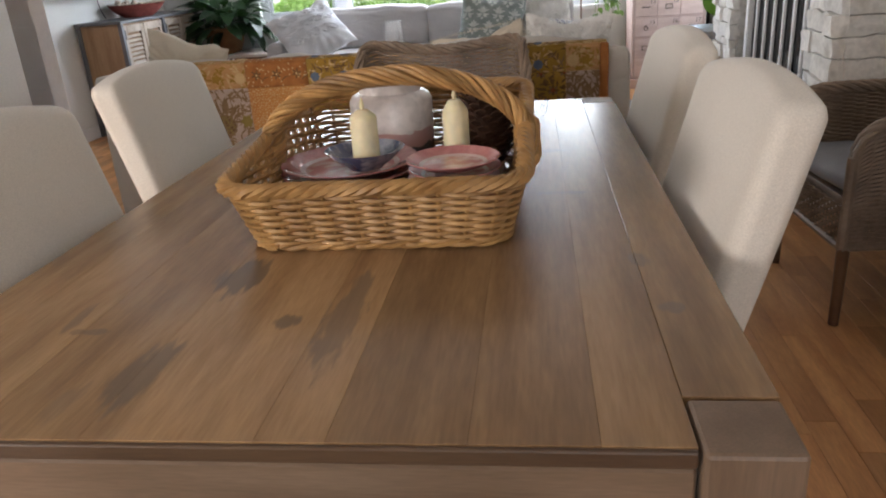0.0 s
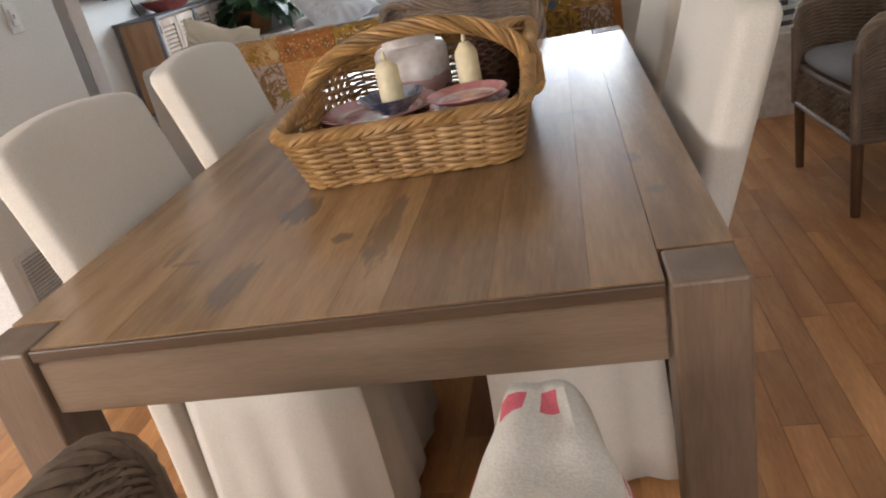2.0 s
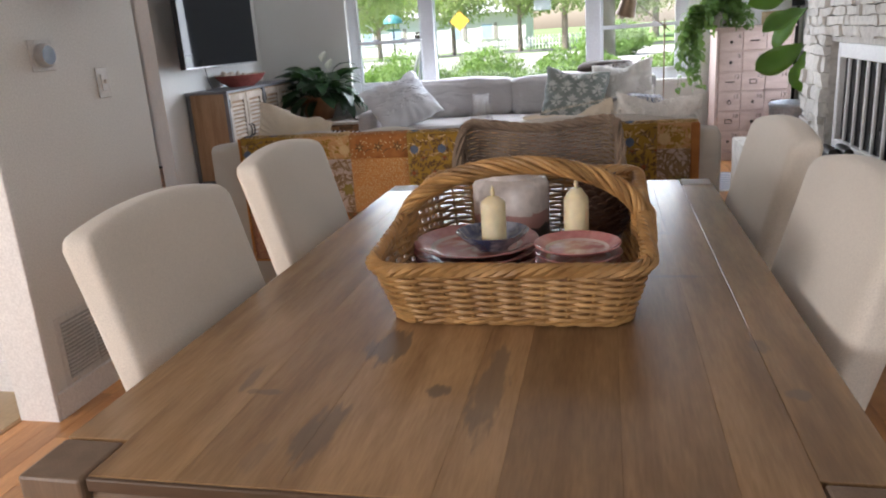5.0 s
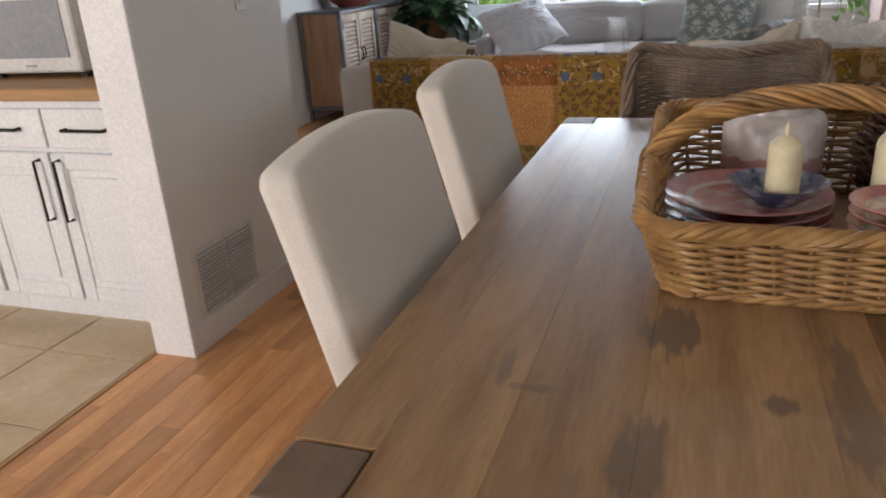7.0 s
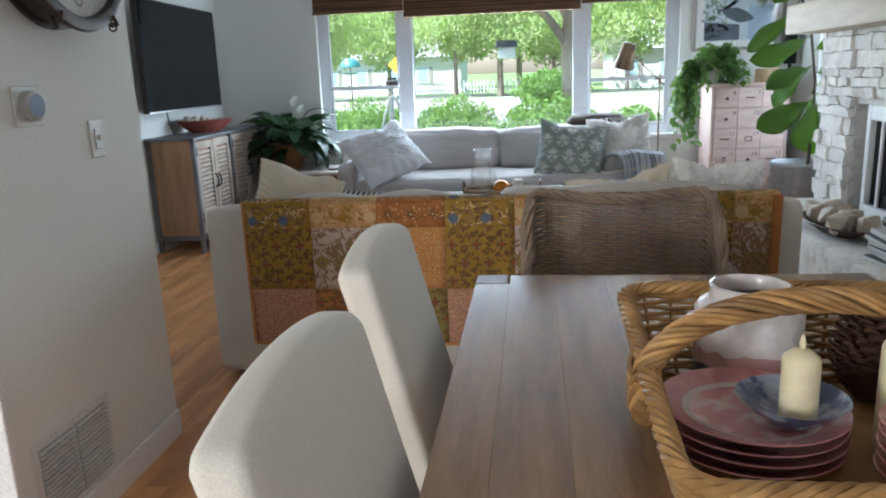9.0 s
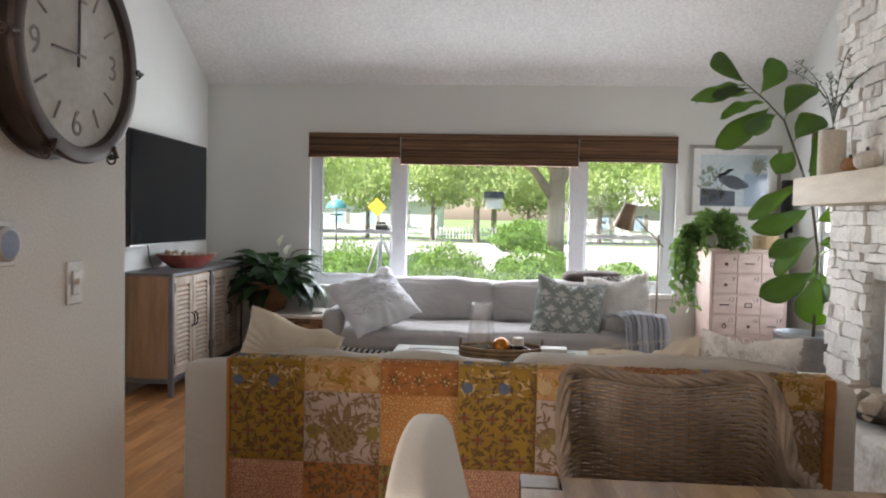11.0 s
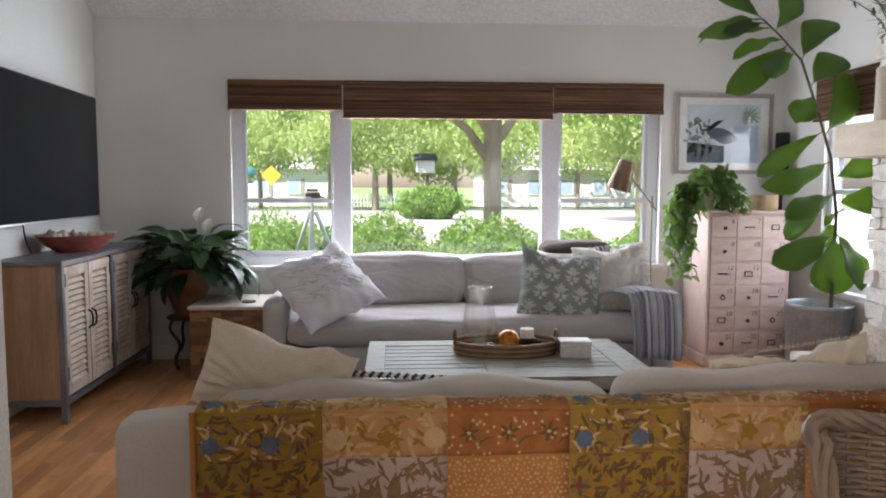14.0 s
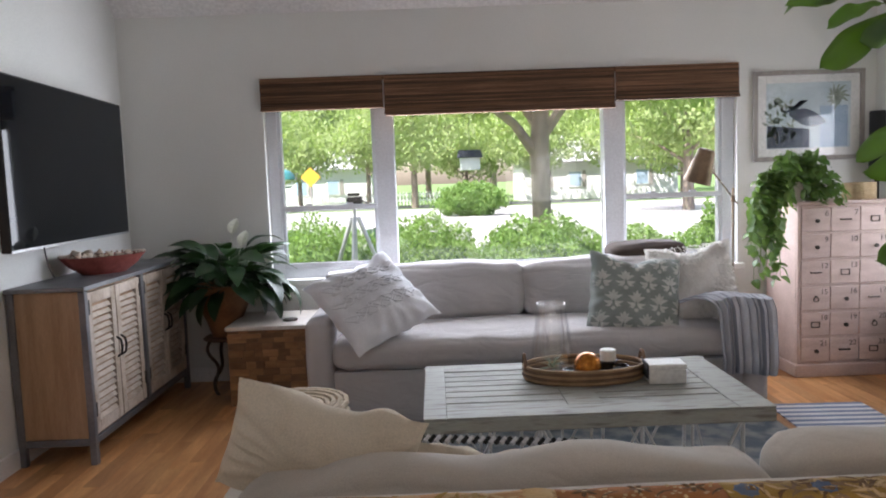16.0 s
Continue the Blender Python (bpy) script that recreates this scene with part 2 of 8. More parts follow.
SOFAF = mat("sofa_linen", (0.48, 0.455, 0.445), 0.92, (0.43, 0.405, 0.395), 4, 380, 0.35, sheen=0.15, depth=0.002)
SOFAN = mat("oatmeal_linen", (0.527, 0.484, 0.425), 0.92, (0.476, 0.433, 0.374), 4, 380, 0.35, sheen=0.15, depth=0.002)
folds(SOFAF, 3.2, 0.6, 0.03, (1, 1, 2.2))
folds(SOFAN, 3.0, 0.5, 0.03, (1, 1, 2.0))
folds(LINEN, 2.2, 0.25, 0.02)
BLACK = mat("black_metal", (0.03, 0.028, 0.026), 0.45, metal=0.6, bump=0.05)
DARKW = mat("dark_wood", (0.07, 0.04, 0.025), 0.5, (0.05, 0.028, 0.018), 6, 60, 0.1, stretch=(1, 1, 6))
PANE = pane_glass()

# ---- structure ----
EAVE, SLOPE, NORTH = 2.585, 0.60, 8.15
WEST, EAST = -3.13, 2.20


def roof_z(y):
    return EAVE + SLOPE * (NORTH - y) if y > 3.9 else EAVE + SLOPE * (NORTH - 3.9) - SLOPE * (3.9 - y)


def wall_y(name, y0, y1, x0, x1, z1, holes=(), material=WALL):
    """A wall across the room (along x), with rectangular holes (x0, z0, x1, z1)."""
    bm = B()
    xs = sorted({x0, x1, *[h[0] for h in holes], *[h[2] for h in holes]})
    for a, b in zip(xs, xs[1:]):
        cuts = sorted((h[1], h[3]) for h in holes if h[0] <= a + 1e-6 and h[2] >= b - 1e-6)
        z = 0.0
        for c0, c1 in cuts:
            if c0 > z:
                box(bm, a, y0, z, b, y1, c0)
            z = c1
        if z < z1:
            box(bm, a, y0, z, b, y1, z1)
    bmesh.ops.remove_doubles(bm, verts=bm.verts[:], dist=1e-5)
    return solid(name, bm, material)


def wall_x(name, x0, x1, y0, y1, holes=(), material=WALL, top=None):
    """A wall along the room (along y) that reaches the sloping ceiling, with holes (y0, z0, y1, z1)."""
    bm = B()
    ys = sorted({y0, y1, *[h[0] for h in holes], *[h[2] for h in holes], *([3.9] if y0 < 3.9 < y1 else [])})

    def prism(a, b, z0, za, zb):
        v = [bm.verts.new(p) for p in ((x0, a, z0), (x1, a, z0), (x1, b, z0), (x0, b, z0), (x0, a, za), (x1, a, za), (x1, b, zb), (x0, b, zb))]
        for q in ((0, 3, 2, 1), (4, 5, 6, 7), (0, 1, 5, 4), (1, 2, 6, 5), (2, 3, 7, 6), (3, 0, 4, 7)):
            bm.faces.new([v[i] for i in q])

    for a, b in zip(ys, ys[1:]):
        cuts = sorted((h[1], h[3]) for h in holes if h[0] <= a + 1e-6 and h[2] >= b - 1e-6)
        z = 0.0
        for c0, c1 in cuts:
            if c0 > z:
                prism(a, b, z, c0, c0)
            z = c1
        prism(a, b, z, top or roof_z(a) + 0.05, top or roof_z(b) + 0.05)
    return solid(name, bm, material)


WIN = (-2.14, 0.72, 1.21, 2.10)
wall_y("wall_north", NORTH, NORTH + 0.18, -5.6, EAST + 0.15, EAVE + 0.1, [WIN, (-5.0, 0.0, -4.55 + 0.45, 2.05)])
wall_x("wall_west", WEST - 0.12, WEST, 6.24, NORTH)
wall_x("wall_foyer", -5.72, -5.60, 3.43, NORTH)
wall_x("wall_east", EAST, EAST + 0.15, 4.36, NORTH, [(6.93, 0.62, 7.56, 2.05)])
wall_x("wall_stub", -1.635, -1.50, 2.70, 3.57)
wall_y("wall_kitchen_back", 3.43, 3.57, -4.6, -1.636, 4.9)
wall_x("wall_kitchen_west", -4.72, -4.60, -1.2, 3.57)
wall_y("wall_kitchen_south", -1.35, -1.2, -4.72, -1.50, 3.3, [(-4.0, 1.0, -2.4, 2.2)])
wall_x("wall_kitchen_return", -1.635, -1.50, -1.7, -0.4)
wall_y("wall_south", -1.85, -1.7, -1.65, EAST + 0.9, 3.3, [(0.45, 0.85, 2.05, 2.15)])
wall_x("wall_dining_east", EAST + 0.02, EAST + 0.17, -1.7, 2.98)
wall_y("wall_alcove_south", 2.98, 3.10, EAST + 0.02, EAST + 0.87, 3.3)
wall_x("wall_alcove_east", EAST + 0.75, EAST + 0.87, 3.10, 4.36)
wall_y("wall_pantry", 4.22, 4.36, 2.06, EAST + 0.75, 5.1, [(2.16, 0.0, 2.88, 2.05)])

bm = B()
for ya, yb in ((NORTH + 0.6, 3.9), (3.9, -2.2)):
    za, zb = roof_z(ya), roof_z(yb)
    v = [bm.verts.new(p) for p in ((-5.9, ya, za), (3.4, ya, za), (3.4, yb, zb), (-5.9, yb, zb), (-5.9, ya, za + 0.15), (3.4, ya, za + 0.15), (3.4, yb, zb + 0.15), (-5.9, yb, zb + 0.15))]
    for q in ((0, 1, 2, 3), (4, 7, 6, 5), (0, 4, 5, 1), (1, 5, 6, 2), (2, 6, 7, 3), (3, 7, 4, 0)):
        bm.faces.new([v[i] for i in q])
solid("ceiling", bm, CEIL, "white sprayed vaulted ceiling", "ceiling")

FLOOR = solid("floor", box(B(), -5.75, -1.9, -0.2, 3.2, NORTH + 0.18, -0.012), FLOORB, "reddish brown strip wood floor", "floor")

# baseboards
bm = B()
for x0, y0, x1, y1 in ((WEST, NORTH - 0.014, EAST, NORTH - 0.001), (WEST + 0.001, 6.24, WEST + 0.014, NORTH - 0.014), (WEST - 0.134, 6.226, WEST + 0.014, 6.239),
                       (EAST - 0.014, 6.5, EAST - 0.001, NORTH - 0.014), (-1.499, 2.70, -1.486, 3.57), (-5.6, NORTH - 0.014, -5.06, NORTH - 0.001)):
    box(bm, x0, y0, -0.011, x1, y1, 0.10, 0.003)
solid("baseboard", bm, TRIM, "white painted baseboard", "baseboard")

# the white board that caps the near end of the stub wall
bm = B()
box(bm, -1.655, 2.678, -0.011, -1.488, 2.698, 3.2, 0.003)
solid("trim", bm, TRIM, "white painted end board of the short wall", "trim")

# ---- the big window ----
WINDOW = thing("window_1", -0.525, NORTH, 0.70, "wide white three-part window with sashes at both sides", "window", kind="structure")


def wbox(name, x0, z0, x1, z1, y0=0.06, y1=0.14, material=VINYL, bev=0.004, parent=WINDOW):
    return part(name, box(B(), x0 + 0.525, y0, z0 - 0.70, x1 + 0.525, y1, z1 - 0.70, bev), material, parent, smooth=False)


wbox("frame", -2.14, 0.72, -2.06, 2.10)
wbox("frame", 1.12, 0.72, 1.21, 2.10)
wbox("frame", -2.06, 2.04, 1.12, 2.10)
wbox("frame", -2.06, 0.72, 1.12, 0.79)
wbox("mullion", -1.37, 0.79, -1.23, 2.04, 0.03, 0.15)
wbox("mullion", 0.265, 0.79, 0.41, 2.04, 0.03, 0.15)
for x0, x1 in ((-2.06, -1.37), (0.41, 1.12)):
    wbox("sash_rail", x0, 1.205, x1, 1.24, 0.055, 0.13)
    wbox("sash_rail", x0, 0.79, x1, 0.825, 0.065, 0.13)
    wbox("sash_stile", x0, 0.825, x0 + 0.022, 2.04, 0.07, 0.13)
    wbox("sash_stile", x1 - 0.022, 0.825, x1, 2.04, 0.07, 0.13)
    wbox("sash_lock", (x0 + x1) / 2 - 0.17, 1.24, (x0 + x1) / 2 - 0.12, 1.254, 0.05, 0.075)
    wbox("sash_lock", (x0 + x1) / 2 + 0.12, 1.24, (x0 + x1) / 2 + 0.17, 1.254, 0.05, 0.075)
for x0, z0, x1, z1 in ((-2.06, 0.79, -1.37, 2.04), (-1.23, 0.79, 0.265, 2.04), (0.41, 0.79, 1.12, 2.04)):
    g = wbox("pane", x0, z0, x1, z1, 0.098, 0.102, PANE, 0)
    g.visible_shadow = False
wbox("sill", -2.18, 0.675, 1.25, 0.72, -0.04, 0.16, TRIM, 0.006)

# side window behind the fig
SIDE = thing("window_2", EAST, 7.245, 0.62, "narrow white side window behind the fig plant", "window", kind="structure")
for y0, z0, y1, z1 in ((-0.315, 0, -0.26, 1.43), (0.26, 0, 0.315, 1.43), (-0.26, 1.37, 0.26, 1.43), (-0.26, 0, 0.26, 0.06), (-0.26, 0.66, 0.26, 0.70)):
    part("frame", box(B(), 0.04, y0, z0, 0.12, y1, z1, 0.004), VINYL, SIDE, smooth=False)
g = part("pane", box(B(), 0.078, -0.26, 0.06, 0.082, 0.26, 1.37), PANE, SIDE)
g.visible_shadow = False
part("sill", box(B(), -0.05, -0.36, -0.045, 0.14, 0.36, -0.001, 0.006), TRIM, SIDE, smooth=False)

# ---- dining table ----
def table_wood():
    """Oiled knotty planks: long grain, knots and smoky worn patches at their places on the top."""
    m = mat("table_wood", (0.375, 0.228, 0.11), 0.19, (0.225, 0.13, 0.062), 2.4, 30, 0.06, stretch=(7, 0.7, 7), jitter=0.2, detail=9, rough2=0.30, depth=0.001, spec=0.42)
    n, l = m.node_tree.nodes, m.node_tree.links
    p = n["Principled BSDF"]
    src = p.inputs["Base Color"].links[0].from_socket
    co = n.new("ShaderNodeTexCoord")
    nz = n.new("ShaderNodeTexNoise")
    nz.inputs["Scale"].default_value, nz.inputs["Detail"].default_value = 30, 7
    gm = n.new("ShaderNodeMapping")
    gm.inputs["Scale"].default_value = (2.6, 0.45, 1)
    l.new(co.outputs["Object"], gm.inputs[0])
    l.new(gm.outputs[0], nz.inputs["Vector"])
    # x, y, half width, half length, strength: places on the table top
    marks = ((0.215, 1.590, 0.024, 0.024, 0.9), (0.10, 1.74, 0.045, 0.085, 1.0), (-0.05, 1.565, 0.035, 0.010, 0.6), (-0.09, 1.60, 0.012, 0.055, 0.6),
             (0.08, 1.46, 0.036, 0.09, 0.8), (0.290, 1.60, 0.03, 0.17, 0.75), (0.690, 1.78, 0.018, 0.03, 0.6), (0.712, 1.62, 0.022, 0.020, 0.65),
             (0.60, 2.12, 0.07, 0.012, 0.45), (0.58, 2.45, 0.05, 0.015, 0.4), (-0.10, 2.30, 0.05, 0.03, 0.3), (0.02, 1.40, 0.02, 0.05, 0.4))
    for x, y, a, b, k in marks:
        mp = n.new("ShaderNodeMapping")
        mp.inputs["Location"].default_value = (-x / a, -y / b, 0)
        mp.inputs["Scale"].default_value = (1 / a, 1 / b, 0)
        l.new(co.outputs["Object"], mp.inputs[0])
        ln = n.new("ShaderNodeVectorMath")
        ln.operation = "LENGTH"
        l.new(mp.outputs[0], ln.inputs[0])
        ad = n.new("ShaderNodeMath")
        ad.operation = "MULTIPLY_ADD"
        l.new(nz.outputs[0], ad.inputs[0])
        ad.inputs[1].default_value = 1.6
        l.new(ln.outputs["Value"], ad.inputs[2])
        mr = n.new("ShaderNodeMapRange")
        mr.inputs[1].default_value, mr.inputs[2].default_value, mr.inputs[3].default_value, mr.inputs[4].default_value = 1.40, 1.72, 0.85 * k, 0.0
        l.new(ad.outputs[0], mr.inputs[0])
        mx = n.new("ShaderNodeMix")
        mx.data_type = "RGBA"
        l.new(mr.outputs[0], mx.inputs[0])
        l.new(src, mx.inputs[6])
        mx.inputs[7].default_value = (0.155, 0.115, 0.08, 1)
        src = mx.outputs[2]
    l.new(src, p.inputs["Base Color"])
    return m


TABLEW = table_wood()
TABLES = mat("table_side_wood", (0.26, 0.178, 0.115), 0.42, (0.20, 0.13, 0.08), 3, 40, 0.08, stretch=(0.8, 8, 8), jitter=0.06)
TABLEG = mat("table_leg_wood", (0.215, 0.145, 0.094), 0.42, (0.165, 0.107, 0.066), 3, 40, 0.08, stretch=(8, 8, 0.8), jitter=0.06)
# table wood with the shade of the rounded lip put into its colour
TABLEE = mat("table_edge_shade", (0.12, 0.07, 0.038), 0.4, (0.085, 0.048, 0.026), 3, 40, 0.08, stretch=(0.8, 8, 8))
TX0, TX1, TY0, TY1, TZ = -0.275, 0.782, 1.318, 3.112, 0.76
TABLE = tagged(new("dining_table"), "oiled knotty plank dining table with square corner legs", "table")
LEG = 0.095
for x, gx0, gx1 in ((TX0, 0, 0.003), (TX1 - LEG, 0.003, 0)):
    for y, gy0, gy1 in ((TY0, 0, 0.003), (TY1 - LEG, 0.003, 0)):
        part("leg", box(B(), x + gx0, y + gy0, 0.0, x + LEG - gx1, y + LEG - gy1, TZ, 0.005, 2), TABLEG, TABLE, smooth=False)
xs = [TX0 + LEG, -0.06, 0.075, 0.262, 0.335, 0.475, 0.60, TX1 - LEG]
for a, b in zip(xs, xs[1:]):
    part("plank", box(B(), a + 0.0001, TY0 + 0.0125, TZ - 0.024, b - 0.0001, TY1 - 0.0125, TZ - 0.0003 * random.random(), 0.0003), TABLEW, TABLE, smooth=False)
# added strips at both ends: the lip's shade as a darker colour
for y in (TY0 + 0.005, TY1 - 0.0122):
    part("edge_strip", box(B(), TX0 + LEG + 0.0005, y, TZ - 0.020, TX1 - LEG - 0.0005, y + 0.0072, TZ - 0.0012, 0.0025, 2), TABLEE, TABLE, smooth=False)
for x in (TX0, TX1 - LEG):
    part("side_plank", box(B(), x + 0.0006, TY0 + LEG + 0.001, TZ - 0.024, x + LEG, TY1 - LEG - 0.001, TZ - 0.0003, 0.0006), TABLEW, TABLE, smooth=False)
for y in (TY0 + 0.010, TY1 - 0.035):
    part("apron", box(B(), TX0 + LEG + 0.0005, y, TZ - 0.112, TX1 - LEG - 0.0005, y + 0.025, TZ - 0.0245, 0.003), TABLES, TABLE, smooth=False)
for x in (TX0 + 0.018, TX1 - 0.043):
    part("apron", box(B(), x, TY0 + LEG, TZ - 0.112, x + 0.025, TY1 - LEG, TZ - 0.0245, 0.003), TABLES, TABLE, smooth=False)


# ---- slipcovered dining chairs ----
def slip_chair():
    """Faces +x; the origin is on the floor under the middle of the seat."""
    c = thing("dining_chair", 0, 0, 0, "cream linen slipcovered parsons chair pushed under the table", "chair", group="slipcovered chairs at the table")
    bm = B()
    soft_box(bm, -0.235, -0.245, 0.0, -0.158, 0.245, 0.965, 0.024, 26, 0.003, 0.005)
    for v in bm.verts:
        q = min(1.0, abs(v.co.y) / 0.245)
        v.co.z += max(0, v.co.z / 0.965) ** 4 * (0.024 * (1 - q * q) - 0.006 * max(0, q - 0.86) ** 2 / 0.02)
        v.co.x -= max(0, v.co.z - 0.48) * 0.27
    part("backrest", bm, LINEN, c)
    bm = B()
    soft_box(bm, -0.15, -0.225, 0.40, 0.23, 0.225, 0.49, 0.03, 8, 0.004, 0.012)
    part("seat", bm, LINEN, c)
    bm = B()
    pts = []
    for x0, y0, x1, y1 in ((-0.15, -0.225, 0.23, -0.225), (0.23, -0.225, 0.23, 0.225), (0.23, 0.225, -0.15, 0.225)):
        for k in range(14):
            t = k / 14
            pts.append((x0 + (x1 - x0) * t, y0 + (y1 - y0) * t))
    cols = []
    for i, (x, y) in enumerate(pts):
        w = 0.009 * math.sin(i * 1.9) + 0.006 * math.sin(i * 0.8)
        cx, cy = x - 0.04, y
        d = math.hypot(cx, cy)
        cols.append([bm.verts.new((x + cx / d * (w * s + 0.018 * s), y + cy / d * (w * s + 0.018 * s), 0.44 - 0.425 * s)) for s in (0, 0.25, 0.5, 0.75, 1)])
    for a, b in zip(cols, cols[1:]):
        for k in range(4):
            bm.faces.new((a[k], b[k], b[k + 1], a[k + 1]))
    ob = part("skirt", bm, LINEN, c)
    sm = ob.modifiers.new("thick", "SOLIDIFY")
    sm.thickness = 0.004
    for x in (-0.17, 0.2):
        for y in (-0.19, 0.19):
            part("leg", box(B(), x - 0.02, y - 0.02, 0.0, x + 0.02, y + 0.02, 0.42, 0.004), DARKW, c)
    return c


CHAIR = slip_chair()
CHAIR.matrix_basis = pose(-0.100, 1.92, 0, 0, 0, 0)
copy_thing(CHAIR, pose(-0.132, 2.62, 0, 0, 0, 1.5))
copy_thing(CHAIR, pose(0.588, 2.05, 0, 0, 0, 181))
copy_thing(CHAIR, pose(0.59, 2.72, 0, 0, 0, 181))


# ---- near sofa, seen from behind ----
SOFA = thing("sofa", -0.28, 4.55, 0, "oatmeal linen slipcovered sofa with its back to the table", "sofa")
part("back_frame", soft_box(B(), -1.265, -0.47, 0.03, 1.24, -0.30, 0.795, 0.045, 12, 0.004, 0.004), SOFAN, SOFA)
for s in (-1, 1):
    part("arm", soft_box(B(), min(s * 1.04, s * 1.25), -0.305, 0.03, max(s * 1.04, s * 1.25), 0.45, 0.62, 0.05, 10, 0.004, 0.01, 3 * s), SOFAN, SOFA)
part("base", soft_box(B(), -1.045, -0.31, 0.05, 1.045, 0.44, 0.30, 0.03, 8), SOFAN, SOFA)
for k, (a, b) in enumerate(((-1.035, 0.0), (0.0, 1.035))):
    part("seat_cushion", soft_box(B(), a + 0.004, -0.19, 0.30, b - 0.004, 0.46, 0.47, 0.05, 10, 0.01, 0.02, k), SOFAN, SOFA)
for k, (a, b, h) in enumerate(((-1.10, -0.02, 0.782), (0.02, 1.10, 0.805))):
    bm = soft_box(B(), a, -0.29, 0.47, b, -0.08, h, 0.055, 18, 0.026, 0.025, 7 + 5 * k)
    part("back_cushion", bm, SOFAN, SOFA)
for x in (-1.15, 1.15):
    for y in (-0.42, 0.40):
        part("foot", box(B(), x - 0.03, y - 0.03, 0, x + 0.03, y + 0.03, 0.06, 0.004), DARKW, SOFA)

# ---- far sofa under the window ----
SOFA2 = thing("sofa", -0.405, 7.50, 0, "pale grey linen slipcovered sofa under the window", "sofa")
part("back_frame", soft_box(B(), -1.31, 0.30, 0.03, 1.31, 0.50, 0.80, 0.05, 10, 0.004), SOFAF, SOFA2)
for s in (-1, 1):
    part("arm", soft_box(B(), min(s * 1.15, s * 1.31), -0.56, 0.03, max(s * 1.15, s * 1.31), 0.31, 0.635, 0.055, 10, 0.004, 0.008, 2 * s), SOFAF, SOFA2)
part("base", soft_box(B(), -1.16, -0.55, 0.03, 1.16, 0.31, 0.335, 0.02, 8, 0.003), SOFAF, SOFA2)
part("seat_cushion", soft_box(B(), -1.15, -0.58, 0.335, 1.15, 0.12, 0.50, 0.06, 18, 0.016, 0.02, 4), SOFAF, SOFA2)
for k, (a, b) in enumerate(((-1.12, -0.005), (0.005, 1.12))):
    bm = soft_box(B(), a, 0.06, 0.49, b, 0.29, 0.835, 0.055, 18, 0.024, 0.025, 11 + 3 * k)
    for v in bm.verts:
        v.co.y += (v.co.z - 0.49) * 0.12
    part("back_cushion", bm, SOFAF, SOFA2)

# ---- television ----
SCREEN = mat("tv_screen", (0.008, 0.009, 0.011), 0.03, (0.007, 0.008, 0.010), 2, 30, 0.0, spec=0.12, rough2=0.04)
TV = thing("television", -2.93, 6.99, 1.12, "large black flat television on a wall bracket", "television", rz=2.7)
part("body", box(B(), -0.045, -0.74, 0.0, 0.0, 0.74, 0.825, 0.006), BLACK, TV, smooth=False)
part("screen", box(B(), 0.0005, -0.73, 0.014, 0.003, 0.73, 0.815), SCREEN, TV, smooth=False)
part("lower_edge", box(B(), 0.0005, -0.735, 0.001, 0.005, 0.735, 0.0115, 0.001), mat("tv_edge", (0.45, 0.45, 0.46), 0.3, metal=0.8), TV, smooth=False)
part("bracket", box(B(), -0.178, -0.2, 0.25, -0.0455, 0.2, 0.55, 0.01), BLACK, TV, smooth=False)

# ---- console with louvred doors ----
CEDAR = mat("console_wood", (0.40, 0.25, 0.14), 0.55, (0.30, 0.175, 0.09), 3, 40, 0.1, stretch=(8, 8, 0.9))
STEEL = mat("grey_steel", (0.20, 0.20, 0.21), 0.45, (0.15, 0.15, 0.16), 5, 60, 0.05, metal=0.5)
LOUVRE = mat("weathered_wood", (0.58, 0.50, 0.42), 0.7, (0.42, 0.34, 0.26), 8, 50, 0.2, stretch=(1, 1, 1), jitter=0.08)
CON = thing("media_console", -2.93, 7.29, 0, "wood media console with grey steel frame and louvred doors", "console")
CX0, CX1, CY0, CY1 = -0.19, 0.205, -0.735, 0.72
part("top", box(B(), CX0 - 0.005, CY0 - 0.01, 0.895, CX1 + 0.005, CY1 + 0.01, 0.918, 0.003), STEEL, CON, smooth=False)
for x in (CX0, CX1 - 0.035):
    for y in (CY0, CY1 - 0.035):
        part("post", box(B(), x, y, 0, x + 0.035, y + 0.035, 0.894, 0.003), STEEL, CON, smooth=False)
for y in (CY0 + 0.006, CY1 - 0.03):
    part("rail", box(B(), CX0 + 0.035, y, 0.10, CX1 - 0.035, y + 0.022, 0.135, 0.002), STEEL, CON, smooth=False)
for x in (CX0 + 0.006, CX1 - 0.03):
    part("rail", box(B(), x, CY0 + 0.035, 0.10, x + 0.022, CY1 - 0.035, 0.135, 0.002), STEEL, CON, smooth=False)
part("body", box(B(), CX0 + 0.03, CY0 + 0.012, 0.136, CX1 - 0.030, CY1 - 0.012, 0.893, 0.002), CEDAR, CON, smooth=False)
part("centre_post", box(B(), CX1 - 0.0295, -0.022, 0.136, CX1 - 0.001, 0.022, 0.893, 0.002), STEEL, CON, smooth=False)
slat_me = None
